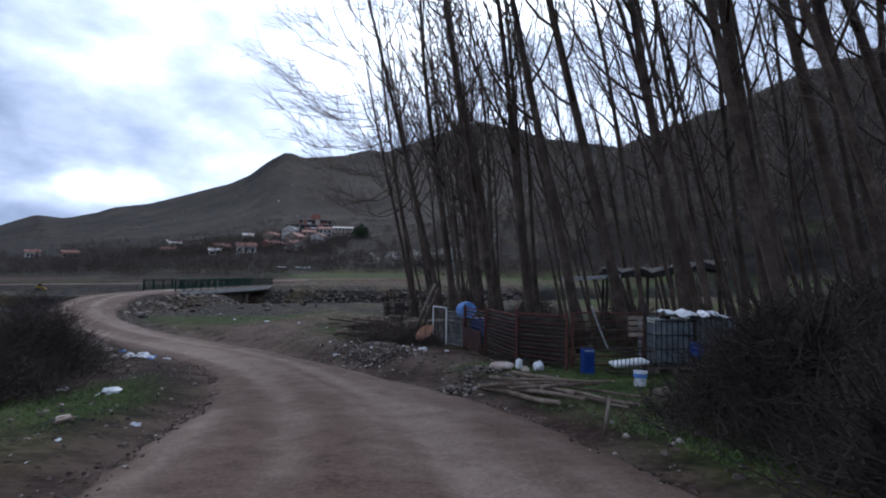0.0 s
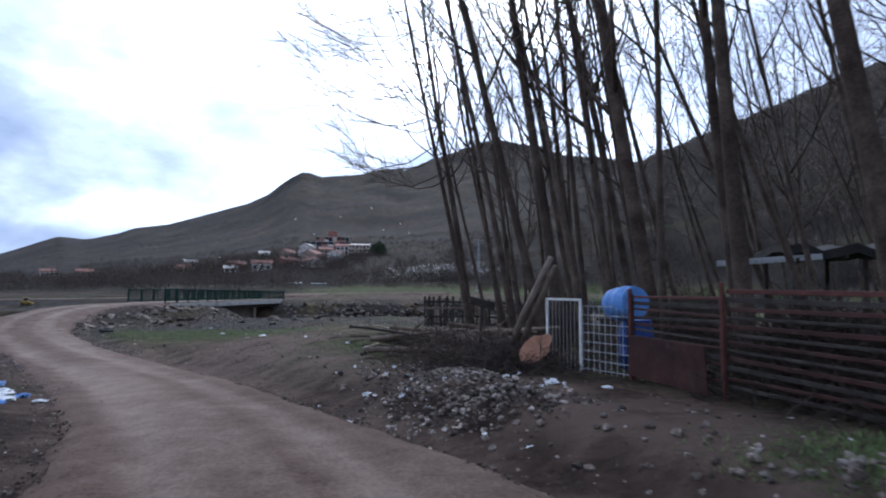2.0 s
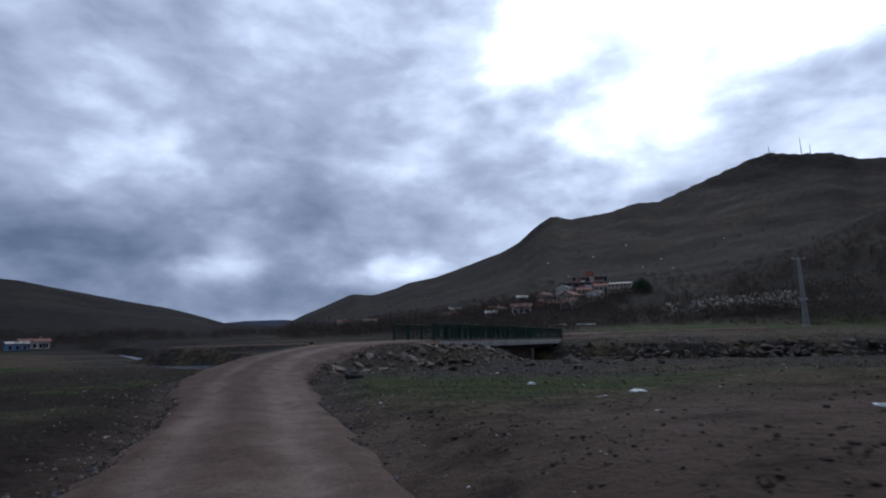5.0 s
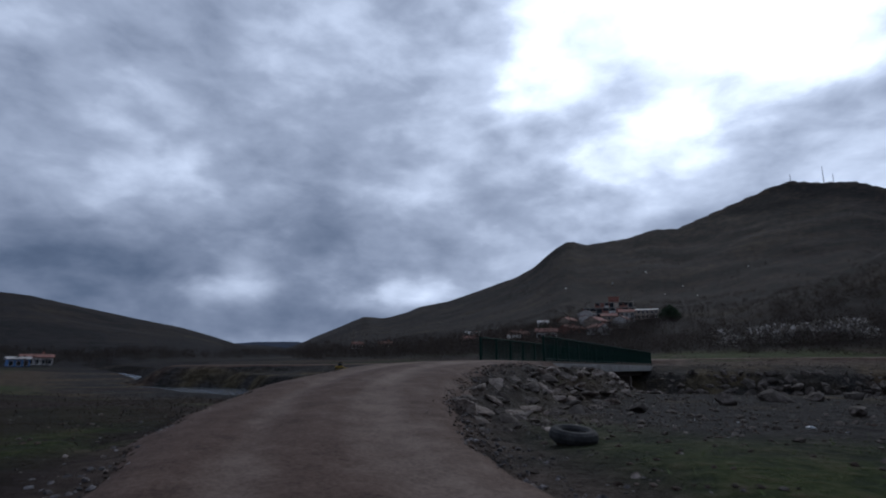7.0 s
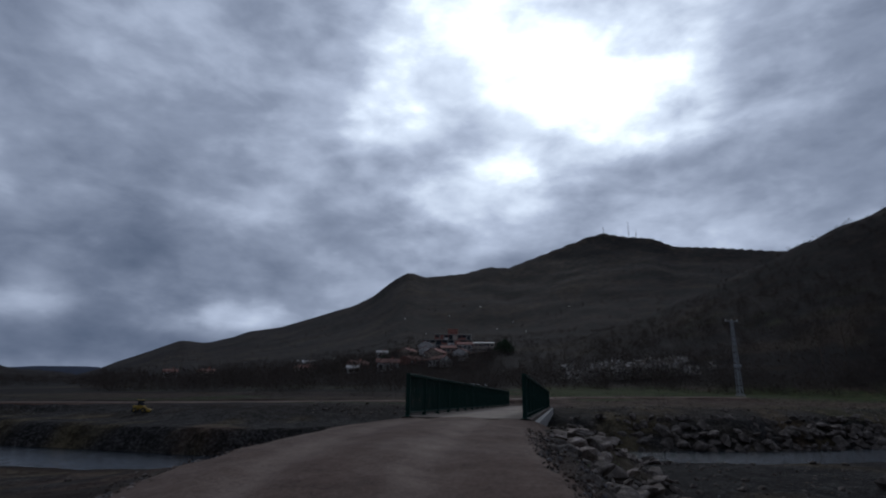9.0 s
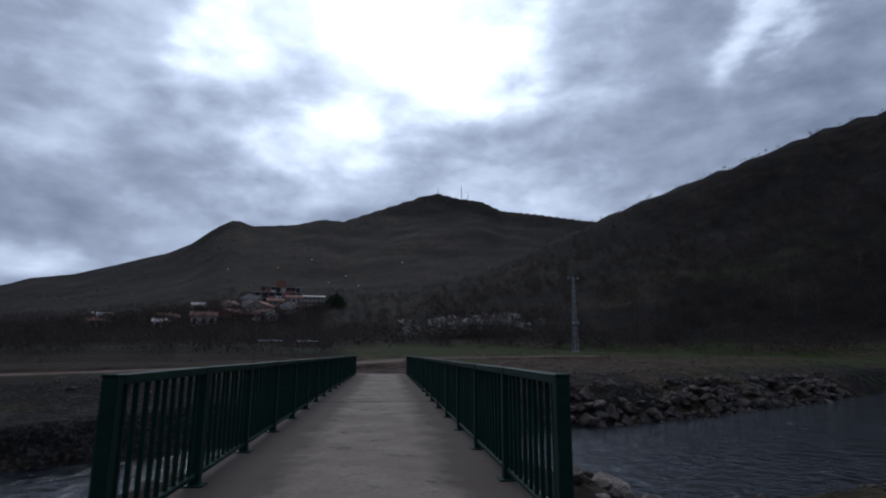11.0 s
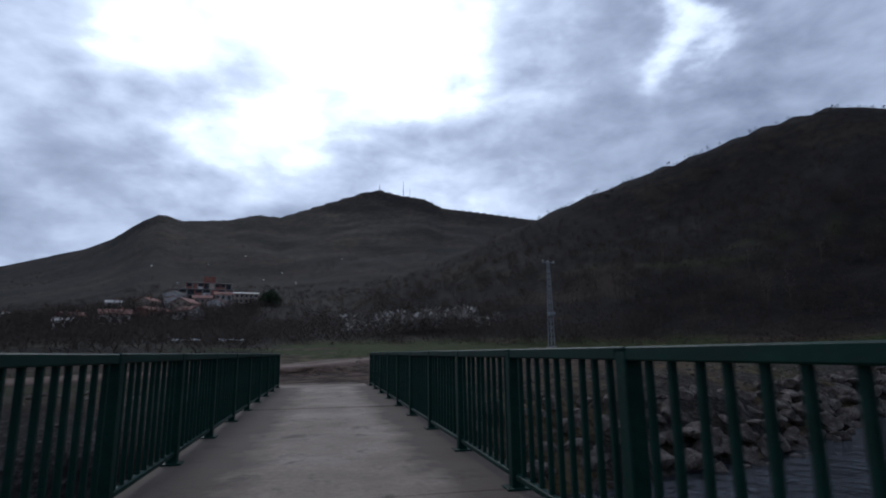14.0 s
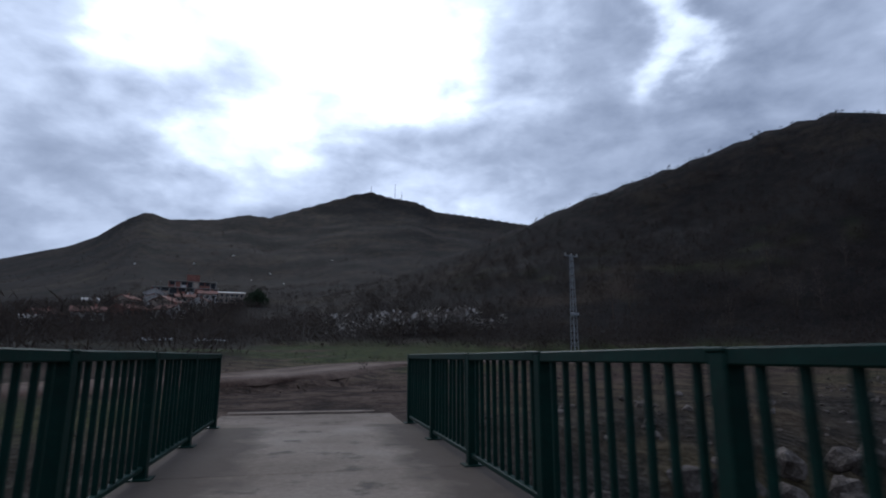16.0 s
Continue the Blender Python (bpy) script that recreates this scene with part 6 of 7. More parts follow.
def scatter_crumbs():
    """Crumbs of earth and small stones that fray both edges of the road."""
    rng = random.Random(37)
    pts = [p for p in LINES[0] if -4 < p[1] < 50]
    spots = []
    for _ in range(9000):
        k = rng.randrange(len(pts) - 1)
        p, q = pts[k], pts[k + 1]
        u, side = rng.random(), rng.choice((-1, 1))
        way = (q - p)[:2] / np.linalg.norm((q - p)[:2])
        off = side * (p[3] + rng.gauss(0.12, 0.22))
        x, y = p[0] + (q[0] - p[0]) * u + way[1] * off, p[1] + (q[1] - p[1]) * u - way[0] * off
        s = rng.choice((0.015, 0.02, 0.03, 0.04, 0.06))
        z = p[2] + (q[2] - p[2]) * u + 0.02 - 0.09 * max(0.0, min(1.0, (abs(off) - p[3]) / 0.35))
        spots.append((x, y, max(z, gz(x, y)), s, rng.uniform(0, 360), rng.uniform(-25, 25)))
    tagged(new("gravel", scatter_mesh("gravel", spots[::3], RUBBLE, STONE_PALE)), "small pale stones along the edges of the dirt road", "gravel", kind="stuff")
    tagged(new("clods", scatter_mesh("clods", spots[1::3] + spots[2::3], RUBBLE, EARTH_CLOD)), "crumbs of brown earth along the edges of the dirt road", "earth", kind="stuff")


scatter_crumbs()
ROCK_GRAVEL = surface("grey_gravel", [(0.05, 0.042, 0.04), (0.11, 0.098, 0.094), (0.2, 0.185, 0.18)], 0.2, 0.03, 0.92, bump=0.4, vary=0.6, pieces=True)
scatter_shoulder()


# ---------------------------------------------------------------- village and distance
def facing(x, y):
    """The turn that points a house's front at the middle of the bridge."""
    return math.degrees(math.atan2(y - 60, x + 24)) - 90


def openings(parent, w, d, h, floors, cols, wall_top, void=False, skip=()):
    """Windows on the front and on one side, each a frame with a dark pane set into it."""
    for f in range(floors):
        for c in range(cols):
            if (f, c) in skip:
                continue
            x, z = w * ((c + 0.5) / cols - 0.5), wall_top / floors * (f + 0.52)
            ww, hh = min(w / cols * 0.5, 2.2 if void else 1.3), wall_top / floors * (0.62 if void else 0.46)
            bm = bmesh.new()
            for sx, sz, px, pz in ((ww + 0.2, 0.1, 0, hh / 2 + 0.05), (ww + 0.3, 0.12, 0, -hh / 2 - 0.05), (0.1, hh, -ww / 2 - 0.05, 0), (0.1, hh, ww / 2 + 0.05, 0)):
                box(bm, (sx, 0.16, sz), (px, 0, pz))
            win = part("window", bm, CONCRETE if void else PLASTER, parent)
            win.matrix_basis = pose(x, -d / 2 - 0.05, z)
            bm = bmesh.new()
            box(bm, (ww, 0.06, hh), (0, 0, 0))
            pane = part("pane", bm, GLASS_DARK, win)
            pane.matrix_basis = pose(0, -0.005, 0)


def build_house(x, y, w, d, h, wall, roof, label, pitch=0.35, floors=2, cols=4, turn=0, sink=0.6, chimney=True):
    z = gz(x, y) - sink
    b = thing("house", pose(x, y, z, 0, 0, facing(x, y) + turn), label, "house", "village houses")
    bm = bmesh.new()
    top = pitch * d / 2
    prof = [(-d / 2, -2), (d / 2, -2), (d / 2, h), (0, h + top), (-d / 2, h)]
    ends = [[bm.verts.new((sx * w / 2, py, pz)) for py, pz in prof] for sx in (-1, 1)]
    bm.faces.new(ends[0])
    bm.faces.new(ends[1][::-1])
    for k in range(5):
        bm.faces.new((ends[0][k], ends[1][k], ends[1][(k + 1) % 5], ends[0][(k + 1) % 5]))
    bmesh.ops.recalc_face_normals(bm, faces=bm.faces)
    part("wall", bm, wall, b)
    run = math.hypot(d / 2 + 0.6, top * (d / 2 + 0.6) / (d / 2))
    slope = math.degrees(math.atan2(top, d / 2))
    for s in (-1, 1):
        bm = bmesh.new()
        box(bm, (w + 1.0, run, 0.22), (0, s * (d / 4 + 0.3), h + top / 2 - 0.02 + 0.0), (-s * slope, 0, 0), bevel=0.03)
        r = part("roof", bm, roof, b)
        if s == 1 and chimney:
            bm = bmesh.new()
            box(bm, (0.6, 0.6, 1.6), (w * 0.22, 0.8, h + top + 0.2), bevel=0.03)
            part("chimney", bm, BRICK, r)
    openings(b, w, d, h, floors, cols, h)
    bm = bmesh.new()
    box(bm, (1.1, 0.1, 2.1), (w * 0.3, -d / 2 - 0.04, 1.05 + sink), bevel=0.02)
    part("door", bm, DARK_WOOD, b)
    return b


def build_shell(x, y, w, d, floors, label):
    """An unfinished block: slabs, columns, raw brick between them and black openings."""
    z = gz(x, y) - 1.0
    b = thing("unfinished_building", pose(x, y, z, 0, 0, facing(x, y)), label, "building")
    fh, cols = 3.2, 8
    for f in range(floors + 1):
        bm = bmesh.new()
        width = w * (1.0 if f < floors else 0.72)
        box(bm, (width + 0.8, d + 0.8, 0.3), (w * 0.1 if f == floors else 0, 0, f * fh + 0.9), bevel=0.03)
        part("slab", bm, PALE_CONCRETE, b)
    for f in range(floors):
        width = w * (1.0 if f < floors - 1 else 0.72)
        cx = w * 0.1 if f == floors - 1 else 0
        for c in range(cols + 1):
            bm = bmesh.new()
            box(bm, (0.45, 0.45, fh - 0.3), (cx + width * (c / cols - 0.5), -d / 2 + 0.1, f * fh + 0.9 + fh / 2), bevel=0.02)
            part("column", bm, PALE_CONCRETE if c % 3 else BRICK, b)
        # near-black block that stands in for the shade inside the open bays
        bm = bmesh.new()
        box(bm, (width, d - 2.4, fh - 0.3), (cx, 0.6, f * fh + 0.9 + fh / 2))
        part("bay_shade", bm, GLASS_DARK, b)
        for c in range(cols):
            if (c * 5 + f * 3) % 4 == 1:
                continue
            bm = bmesh.new()
            full = (c + f) % 3 == 0
            hh = fh - 0.35 if full else 1.15
            box(bm, (width / cols - 0.5, 0.25, hh), (cx + width * ((c + 0.5) / cols - 0.5), -d / 2 + 0.12, f * fh + 1.05 + hh / 2), bevel=0.01)
            part("brick_infill", bm, (BRICK, PLASTER, BRICK, CREAM, BRICK)[(c + 2 * f) % 5], b)
    bm = bmesh.new()
    box(bm, (w * 0.2, d * 0.6, 3.6), (w * 0.1, 0, floors * fh + 2.8), bevel=0.05)
    part("stair_tower", bm, BRICK, b)
    return b


build_shell(-79.0, 374, 30, 11, 3, "unfinished red brick apartment block with dark open bays")
build_house(-88.0, 355, 10.5, 8.5, 5.0, PLASTER, GREY_ROOF, "white village house with a pale gabled roof", 0.5, 2, 4, turn=78)
build_house(-57.5, 369, 14, 9, 5.2, CREAM, GREY_ROOF, "long low cream house with a pale roof", 0.2, 2, 6)
build_house(-66.0, 356, 8, 8, 6.0, PLASTER, ROOF_TILE, "small white house with a red tile roof", 0.4, 2, 3)
build_house(-74.5, 312, 9.5, 8, 4.6, CREAM, ROOF_TILE, "cream village house with a weathered red tile roof", 0.5, 2, 4, turn=62)
build_house(-92.5, 326, 7.5, 7, 3.4, CREAM, ROOF_TILE, "low brown village house with a red tile roof", 0.45, 1, 3, turn=55)
build_house(-62.5, 316, 8, 7, 4.8, PLASTER, ROOF_TILE, "white house with a brown tile roof in the village", 0.5, 2, 3, turn=75)
build_house(-84.0, 334, 7.5, 7, 4.6, PLASTER, ROOF_TILE, "white house with small windows in the village", 0.4, 2, 3, turn=80)
build_house(-73.0, 340, 8, 7, 5.2, CREAM, ROOF_TILE, "cream two-storey village house", 0.4, 2, 3)
build_house(-66.0, 276, 8, 7, 4.6, PLASTER, ROOF_TILE, "small plastered house below the village", 0.5, 2, 3, turn=-50, sink=1.6)
build_house(-80.0, 283, 9, 7, 3.2, BRICK, ROOF_TILE, "low brick outbuilding with a red roof", 0.4, 1, 3, turn=40, sink=1.2)
build_house(-84.5, 258, 8.5, 7, 3.6, PLASTER, ROOF_TILE, "white cottage with a bright red tile roof standing alone", 0.45, 1, 3)
build_house(-106, 284, 8, 7, 3.8, BRICK, ROOF_TILE, "small red brick house at the foot of the hill", 0.4, 2, 3, turn=25, sink=1.2)
build_house(-99, 258, 5, 5, 2.6, PLASTER, GREY_ROOF, "tiny white house with a grey roof", 0.4, 1, 2)
build_house(-128, 276, 7, 6, 3.2, CREAM, ROOF_TILE, "cream cottage with a dull red roof among bare trees", 0.4, 1, 3, turn=-30, sink=1.0)
build_house(-112, 345, 6, 6, 3.6, PLASTER, GREY_ROOF, "white hut on the slope", 0.4, 1, 2)
build_house(-150, 330, 6, 5, 3.2, PLASTER, GREY_ROOF, "white hut high on the open slope", 0.4, 1, 2)
build_house(-160, 250, 6, 5, 3.0, CREAM, ROOF_TILE, "roadside cottage with a red roof in the valley", 0.4, 1, 3)
build_house(-185, 262, 5.5, 5, 3.0, PLASTER, ROOF_TILE, "white cottage in the valley", 0.4, 1, 3)
build_house(-232, 138, 9, 6, 3.2, PLASTER, ROOF_TILE, "white farm building on the plain with an orange roof", 0.3, 1, 5)
build_house(-225, 129, 6, 5, 3.0, SKY_BLUE, GREY_ROOF, "blue-painted shed beside a farm building", 0.25, 1, 3, chimney=False)


def build_greenhouse(x, y, length, turn):
    """A low white plastic tunnel over hoops."""
    g = thing("plastic_tunnel", pose(x, y, gz(x, y) - 0.1, 0, 0, turn), "low white plastic growing tunnel in a field", "greenhouse", "plastic tunnels")
    bm = bmesh.new()
    n, q = 14, 10
    rings = [[bm.verts.new((length * (i / n - 0.5), -0.8 * math.cos(math.pi * j / q), 0.5 * math.sin(math.pi * j / q) + 0.05 * math.sin(i * 1.7))) for j in range(q + 1)] for i in range(n + 1)]
    for i in range(n):
        for j in range(q):
            bm.faces.new((rings[i][j], rings[i + 1][j], rings[i + 1][j + 1], rings[i][j + 1]))
    bm.faces.new(rings[0])
    bm.faces.new(rings[-1][::-1])
    part("cover", bm, PLASTIC_WHITE, g)
    for i in (0, 4, 8, 12):
        bm = bmesh.new()
        tube(bm, [(length * (i / n - 0.5), -0.82 * math.cos(math.pi * j / 8), 0.52 * math.sin(math.pi * j / 8)) for j in range(9)], [0.04] * 9, 5)
        part("hoop", bm, GALV, g)


build_greenhouse(-45.5, 168, 5, 8)
build_greenhouse(-37.5, 166, 4.5, 4)


def build_digger():
    x, y = -51.0, 73.5
    d = thing("wheel_loader", pose(x, y, gz(x, y), 0, 0, 15) @ Matrix.Scale(0.42, 4), "small yellow wheel loader parked on the river bank", "loader")
    bm = bmesh.new()
    box(bm, (1.7, 0.9, 0.6), (-0.3, 0, 0.85), bevel=0.08)
    part("body", bm, YELLOW, d)
    bm = bmesh.new()
    box(bm, (0.8, 0.8, 0.9), (-0.1, 0, 1.55), bevel=0.06)
    part("cab", bm, GLASS_DARK, d)
    bm = bmesh.new()
    box(bm, (0.9, 0.9, 0.08), (-0.1, 0, 2.03), bevel=0.02)
    part("roof", bm, YELLOW, d)
    for px in (-0.85, 0.55):
        for py in (-0.5, 0.5):
            bm = bmesh.new()
            lathe(bm, [(0.3, -0.12), (0.4, -0.08), (0.4, 0.08), (0.3, 0.12)], 16, pose(px, py, 0.4, 90, 0, 0))
            w = part("wheel", bm, RUBBER, d)
            bm = bmesh.new()
            lathe(bm, [(0.16, -0.13), (0.16, 0.13)], 12, pose(px, py, 0.4, 90, 0, 0))
            part("rim", bm, YELLOW, w)
    bm = bmesh.new()
    box(bm, (0.5, 1.1, 0.45), (1.35, 0, 0.4), (0, 20, 0), bevel=0.05)
    part("bucket", bm, YELLOW, d)
    for s in (-0.3, 0.3):
        bm = bmesh.new()
        box(bm, (1.0, 0.1, 0.12), (0.8, s, 0.75), (0, 25, 0), bevel=0.02)
        part("arm", bm, YELLOW, d)


build_digger()


POLE_STEEL = surface("grey_pole_steel", [(0.2, 0.21, 0.22), (0.3, 0.31, 0.32), (0.4, 0.4, 0.4)], 0.4, 0.04, 0.7, metal=0.3, bump=0.15)


def build_pole(x, y, h, turn, label):
    p = thing("utility_pole", pose(x, y, gz(x, y) - 0.2, 0, 0, turn), label, "utility pole", "utility poles")
    for sx in (-1, 1):
        for sy in (-1, 1):
            bm = bmesh.new()
            tube(bm, [(sx * 0.3, sy * 0.3, 0), (sx * 0.12, sy * 0.12, h)], [0.05, 0.04], 5)
            part("leg", bm, POLE_STEEL, p)
    n = 14
    for k in range(n):
        z0, z1 = h * k / n, h * (k + 1) / n
        a, b = 0.3 - 0.18 * k / n, 0.3 - 0.18 * (k + 1) / n
        bm = bmesh.new()
        s = 1 if k % 2 else -1
        tube(bm, [(-s * a, -a, z0), (s * b, -b, z1)], [0.025] * 2, 4)
        tube(bm, [(-s * a, a, z0), (s * b, b, z1)], [0.025] * 2, 4)
        tube(bm, [(-a, -s * a, z0), (-b, s * b, z1)], [0.025] * 2, 4)
        tube(bm, [(a, -s * a, z0), (b, s * b, z1)], [0.025] * 2, 4)
        part("lattice", bm, POLE_STEEL, p)
    bm = bmesh.new()
    box(bm, (2.2, 0.12, 0.12), (0, 0, h - 0.15), bevel=0.01)
    part("crossarm", bm, POLE_STEEL, p)
    for u in (-0.95, 0, 0.95):
        bm = bmesh.new()
        lathe(bm, [(0.05, 0), (0.09, 0.06), (0.05, 0.12), (0.09, 0.18), (0.04, 0.26)], 8, Matrix.Translation((u, 0, h - 0.1)))
        part("insulator", bm, PLASTER, p)
    bm = bmesh.new()
    box(bm, (1.0, 0.5, 0.35), (0, -0.2, h * 0.4), bevel=0.03)
    part("platform", bm, POLE_STEEL, p)
    bm = bmesh.new()
    box(bm, (1.0, 1.0, 0.5), (0, 0, 0.15), bevel=0.05)
    part("footing", bm, PALE_CONCRETE, p)
    return p


build_pole(5.7, 128, 11.4, 20, "grey steel lattice utility pole on a concrete footing in a field")


for off in (-0.95, 0.0, 0.95):
    top = gz(5.7, 128) + 11.3
    pts = [(5.7 + 84 * u, 128 + off - 16 * u, top + 6 * u - 5.0 * u * (1 - u)) for u in (0, 0.1, 0.2, 0.35, 0.5, 0.65, 0.8, 1.0)]
    pole_thing("power_line", pts, [0.007] * 8, TAR, "thin dark power line hanging from a lattice pole", "power line", 4)


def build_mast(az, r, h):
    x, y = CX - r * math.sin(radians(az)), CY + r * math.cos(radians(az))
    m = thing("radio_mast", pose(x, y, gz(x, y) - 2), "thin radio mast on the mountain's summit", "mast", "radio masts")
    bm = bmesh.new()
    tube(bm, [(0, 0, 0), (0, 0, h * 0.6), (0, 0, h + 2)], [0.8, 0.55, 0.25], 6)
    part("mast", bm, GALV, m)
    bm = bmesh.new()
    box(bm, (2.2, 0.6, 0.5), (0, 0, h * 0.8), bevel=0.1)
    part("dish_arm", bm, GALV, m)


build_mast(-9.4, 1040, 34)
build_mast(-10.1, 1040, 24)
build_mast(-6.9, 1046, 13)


# ---------------------------------------------------------------- brushwood in the distance
def brush_field(name, label, count, place, tall, blades, material, seed, wide=0.10):
    """Many bare bushes and trees far off, each a fan of thin stems, joined into one mesh."""
    rng = np.random.RandomState(seed)
    pts = place(rng, count)
    x, y = pts[:, 0], pts[:, 1]
    z = ground(x, y)[0]
    h = rng.uniform(*tall, len(x)) * pts[:, 2]
    n = len(x) * blades
    X, Y, Z, H = (np.repeat(a, blades) for a in (x, y, z, h))
    # short twigs all through a rounded crown
    a, up, rr = rng.uniform(0, 6.283, n), rng.uniform(0.05, 0.85, n), np.sqrt(rng.uniform(0, 1, n))
    swell = 0.42 * np.sqrt(np.clip(1 - ((up - 0.45) / 0.55) ** 2, 0.05, 1)) * rr
    bx, by, bz = X + np.cos(a) * swell * H, Y + np.sin(a) * swell * H, Z - 0.2 + up * H
    out, rise, run = a + rng.normal(0, 0.7, n), rng.uniform(-0.1, 1.3, n), rng.uniform(0.14, 0.34, n) * H
    norm = np.sqrt(1 + rise**2)
    tx, ty, tz = bx + np.cos(out) * run / norm, by + np.sin(out) * run / norm, bz + rise * run / norm
    w = wide * H * rng.uniform(0.4, 1.0, n)
    c = out + 1.57
    v = np.stack([np.stack([bx, by, bz], -1),
                  np.stack([(bx + tx) / 2 - np.cos(c) * w, (by + ty) / 2 - np.sin(c) * w, (bz + tz) / 2], -1),
                  np.stack([tx, ty, tz], -1),
                  np.stack([(bx + tx) / 2 + np.cos(c) * w, (by + ty) / 2 + np.sin(c) * w, (bz + tz) / 2 + 0.3 * w], -1)], 1).reshape(-1, 3)
    k = np.arange(n)[:, None] * 4
    me = bpy.data.meshes.new(name)
    me.vertices.add(len(v))
    me.vertices.foreach_set("co", v.ravel())
    q = (k + np.arange(4)).ravel()
    me.loops.add(len(q))
    me.loops.foreach_set("vertex_index", q)
    me.polygons.add(n)
    me.polygons.foreach_set("loop_start", np.arange(0, 4 * n, 4))
    me.update()
    me.materials.append(material)
    tagged(new(name, me), label, "brushwood", kind="stuff")


def polar(rng, count, az0, az1, r0, r1, clump, level, power=0.5):
    az, r = np.radians(rng.uniform(az0, az1, count * 4)), r0 + (r1 - r0) * rng.uniform(0, 1, count * 4) ** power
    x, y = CX - r * np.sin(az), CY + r * np.cos(az)
    keep = fbm(x, y, clump, 61, 3) > level
    # open fields near the pole and round the village's lanes
    keep &= ~((x > -28) & (x < 110) & (y < 129 - 0.25 * np.clip(x - 8, 0, 90)))
    keep &= ~((np.abs(x + 76) < 22) & (np.abs(y - 362) < 14))
    keep &= y > 101
    x, y = x[keep][:count], y[keep][:count]
    return np.stack([x, y, np.ones(len(x))], -1)


brush_field("far_woods", "leafless brown woods and hedges at the foot of the mountain", 4600, lambda g, n: polar(g, n, -75, 45, 56, 265, 20, 0.38, 0.8), (1.5, 4.2), 64, FAR_BRUSH, 1, 0.02)
brush_field("far_woods", "brown leafless scrub on the steep wooded slope", 5600, lambda g, n: polar(g, n, -85, -5, 90, 318, 16, 0.36, 0.8), (1.2, 3.4), 52, FAR_BRUSH, 2, 0.024)
brush_field("far_scrub", "low dark scrub on the open mountain side", 5200, lambda g, n: polar(g, n, -25, 50, 230, 860, 40, 0.45), (0.8, 2.4), 24, FAR_BRUSH, 3, 0.08)
brush_field("far_woods", "dark line of leafless trees across the plain", 900, lambda g, n: polar(g, n, 38, 100, 190, 330, 30, 0.5), (2.0, 4.5), 80, FAR_BRUSH, 4, 0.02)
brush_field("field_weeds", "dry brown weeds and briars on the flats by the river", 1500, lambda g, n: np.stack([g.uniform(-60, 30, n), np.interp(g.uniform(0, 1, n), [0, 1], [86, 118]), np.ones(n)], -1), (0.2, 0.6), 16, FAR_BRUSH, 5, 0.06)
brush_field("far_woods", "tall leafless trees between the houses of the village", 700, lambda g, n: np.stack([g.uniform(-140, -44, n), g.uniform(240, 352, n), np.ones(n)], -1), (3.0, 6.5), 90, FAR_BRUSH, 7, 0.018)
brush_field("dry_weeds", "dry brown weeds on the stony flat beside the road", 1700, lambda g, n: np.stack([g.uniform(-21.5, 8, n), g.uniform(36, 60, n), np.ones(n)], -1), (0.12, 0.45), 18, FAR_BRUSH, 8, 0.03)
brush_field("dry_weeds", "dark dry weeds on the low ground beside the road", 1500, lambda g, n: (lambda y: np.stack([np.interp(y, ROAD[:, 1], ROAD[:, 0]) - g.uniform(3.2, 16, n), y, np.ones(n)], -1))(g.uniform(14, 52, n)), (0.12, 0.5), 18, FAR_BRUSH, 9, 0.03)
brush_field("ridge_trees", "small trees standing against the sky on the ridge", 110, lambda g, n: polar(g, n, -62, -17, 316, 329, 12, 0.42), (0.8, 2.2), 120, FAR_BRUSH, 10, 0.03)
brush_field("far_woods", "leafless brown woods round and above the village", 2600, lambda g, n: polar(g, n, -8, 34, 262, 450, 34, 0.42, 0.9), (1.4, 3.8), 44, FAR_BRUSH, 11, 0.024)
brush_field("pale_bushes", "pale flowering bushes below the slope", 46, lambda g, n: np.stack([g.normal(0, 6.5, n) - 1.5, g.normal(0, 3, n) + 172, np.ones(n)], -1), (2.5, 5), 60, PALE_BRUSH, 6, 0.08)


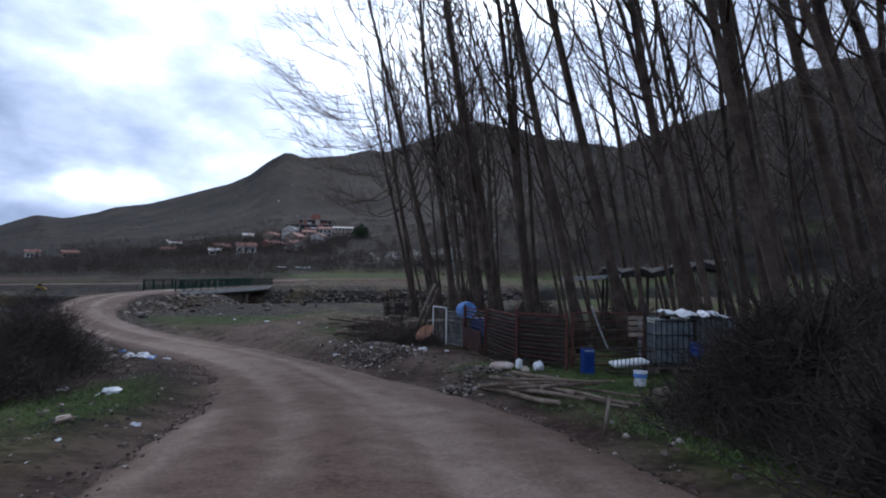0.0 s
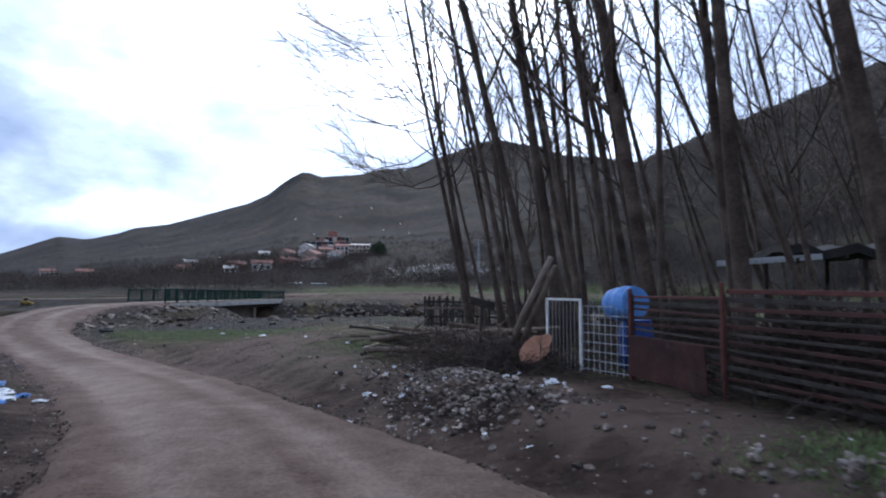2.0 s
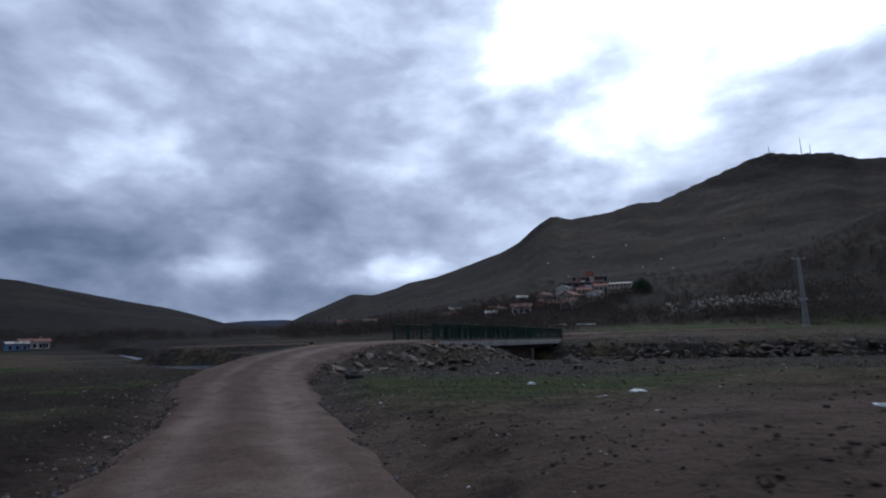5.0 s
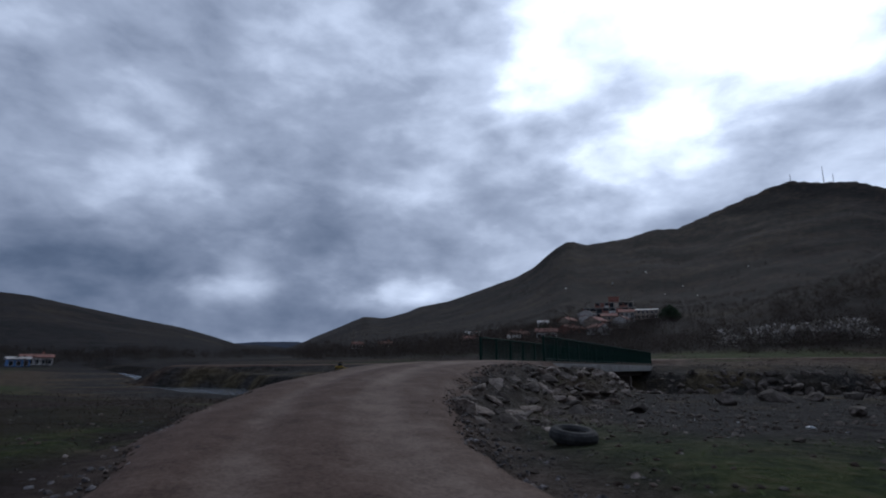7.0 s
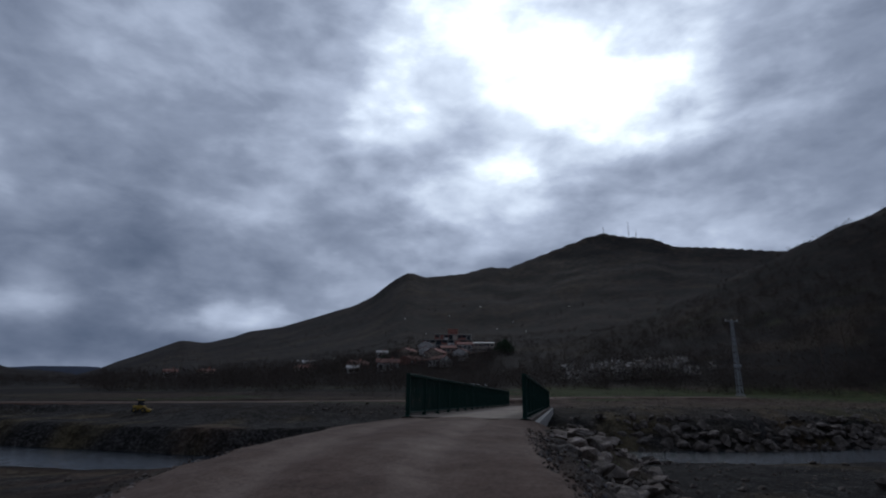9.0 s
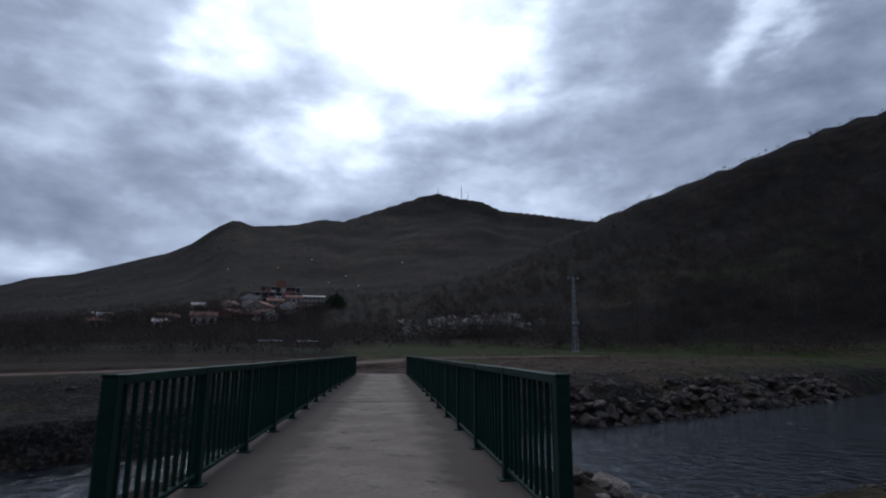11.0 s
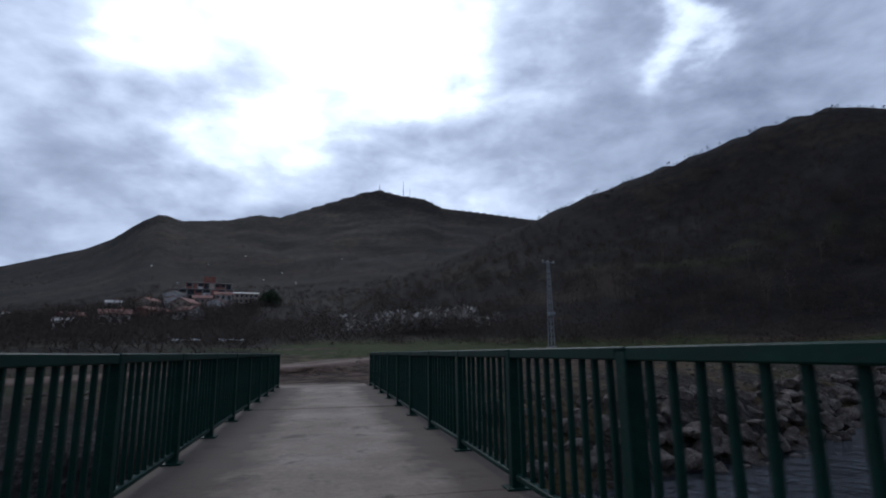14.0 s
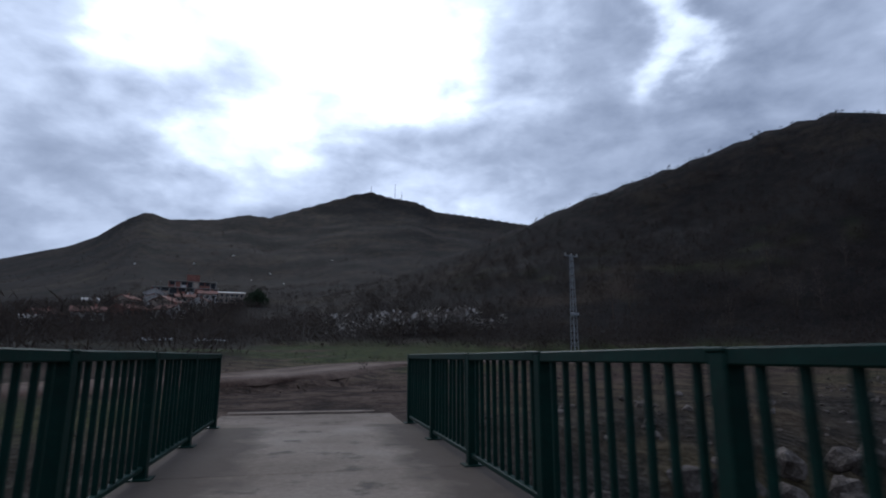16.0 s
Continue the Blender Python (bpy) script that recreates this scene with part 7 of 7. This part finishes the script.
def build_evergreen(x, y, h, r):
    t = thing("evergreen_tree", pose(x, y, gz(x, y) - 1.6), "dark round evergreen tree beside the village", "tree")
    bm = bmesh.new()
    tube(bm, [(0, 0, 0), (0.1, 0, h * 0.4), (0, 0.1, h * 0.85)], [0.45, 0.3, 0.1], 8)
    part("trunk", bm, BARK, t)
    rng = random.Random(8)
    lobes = [(0, 0, 0.45, 0.8), (0.45, 0.1, 0.36, 0.6), (-0.5, -0.1, 0.34, 0.55), (0.15, 0.3, 0.62, 0.5), (-0.2, -0.3, 0.55, 0.55), (0.05, 0, 0.75, 0.35)]
    bm = bmesh.new()
    for _ in range(2400):
        d = Vector((rng.gauss(0, 1), rng.gauss(0, 1), rng.gauss(0, 1))).normalized() * rng.uniform(0.1, 1.0) ** 0.45
        lobe = lobes[rng.randrange(len(lobes))]
        c = Vector((lobe[0] * r + d.x * r * lobe[3], lobe[1] * r + d.y * r * lobe[3], h * lobe[2] + d.z * h * 0.42 * lobe[3]))
        u, v = Vector((rng.gauss(0, 1), rng.gauss(0, 1), rng.gauss(0, 1))).normalized() * 0.7, Vector((rng.gauss(0, 1), rng.gauss(0, 1), rng.gauss(0, 1))).normalized() * 0.6
        bm.faces.new([bm.verts.new(c + p) for p in (u, v, -u * 0.8 + v * 0.3)])
    part("crown", bm, EVERGREEN, t)


build_evergreen(-43.5, 358, 11, 6.2)
build_evergreen(-98, 300, 7, 3.2)


def far_trees():
    rng = random.Random(50)
    for k in range(34):
        az, r = (rng.uniform(-62, -18), rng.uniform(120, 170)) if k < 20 else (rng.uniform(-8, 40), rng.uniform(140, 230))
        x, y = CX - r * math.sin(radians(az)), CY + r * math.cos(radians(az))
        if y < 146 and k < 20 and x < 60:
            y += 26
        s = rng.uniform(0.3, 0.55)
        m = pose(x, y, gz(x, y) - 0.2, 0, rng.gauss(0, 3), rng.uniform(0, 360)) @ Matrix.Diagonal((s * 1.3, s * 1.3, s, 1))
        t = copy_thing(TREES[rng.choice((0, 2, 4))], m)
        t.matrix_basis = m
        tagged(t, "leafless tree standing in the valley below the mountain", "tree", "trees in the valley")
    for t in TREES:
        for o in t.children_recursive:
            bpy.data.objects.remove(o)
        bpy.data.objects.remove(t)


far_trees()


# small white outcrops on the open mountain side
def build_outcrops():
    rng = random.Random(66)
    lime = surface("white_limestone", [(0.5, 0.48, 0.45), (0.66, 0.64, 0.6), (0.78, 0.76, 0.73)], 0.3, 0.05, 0.9, bump=0.3)
    white = [stone_mesh("rock", 60 + k, lime, 0.8, 1) for k in range(3)]
    for az, r, s in ((14.2, 560, 3.0), (9.5, 600, 3.4), (12.0, 480, 2.6), (25.0, 400, 2.4), (21.5, 380, 2.6), (4.5, 520, 2.4), (2.8, 560, 2.6), (1.5, 480, 2.2), (-3.0, 600, 2.6), (-6.5, 640, 2.4), (6.2, 640, 2.4), (-12.0, 520, 2.2)):
        x, y = CX - r * math.sin(radians(az)), CY + r * math.cos(radians(az))
        b = lay(new("boulder", rng.choice(white)), x, y, 0.5, rng.uniform(0, 360), "single white rock outcrop on the open mountain side", "boulder", "white outcrops")
        b.scale = (s, s * 0.8, s * 0.8)


build_outcrops()
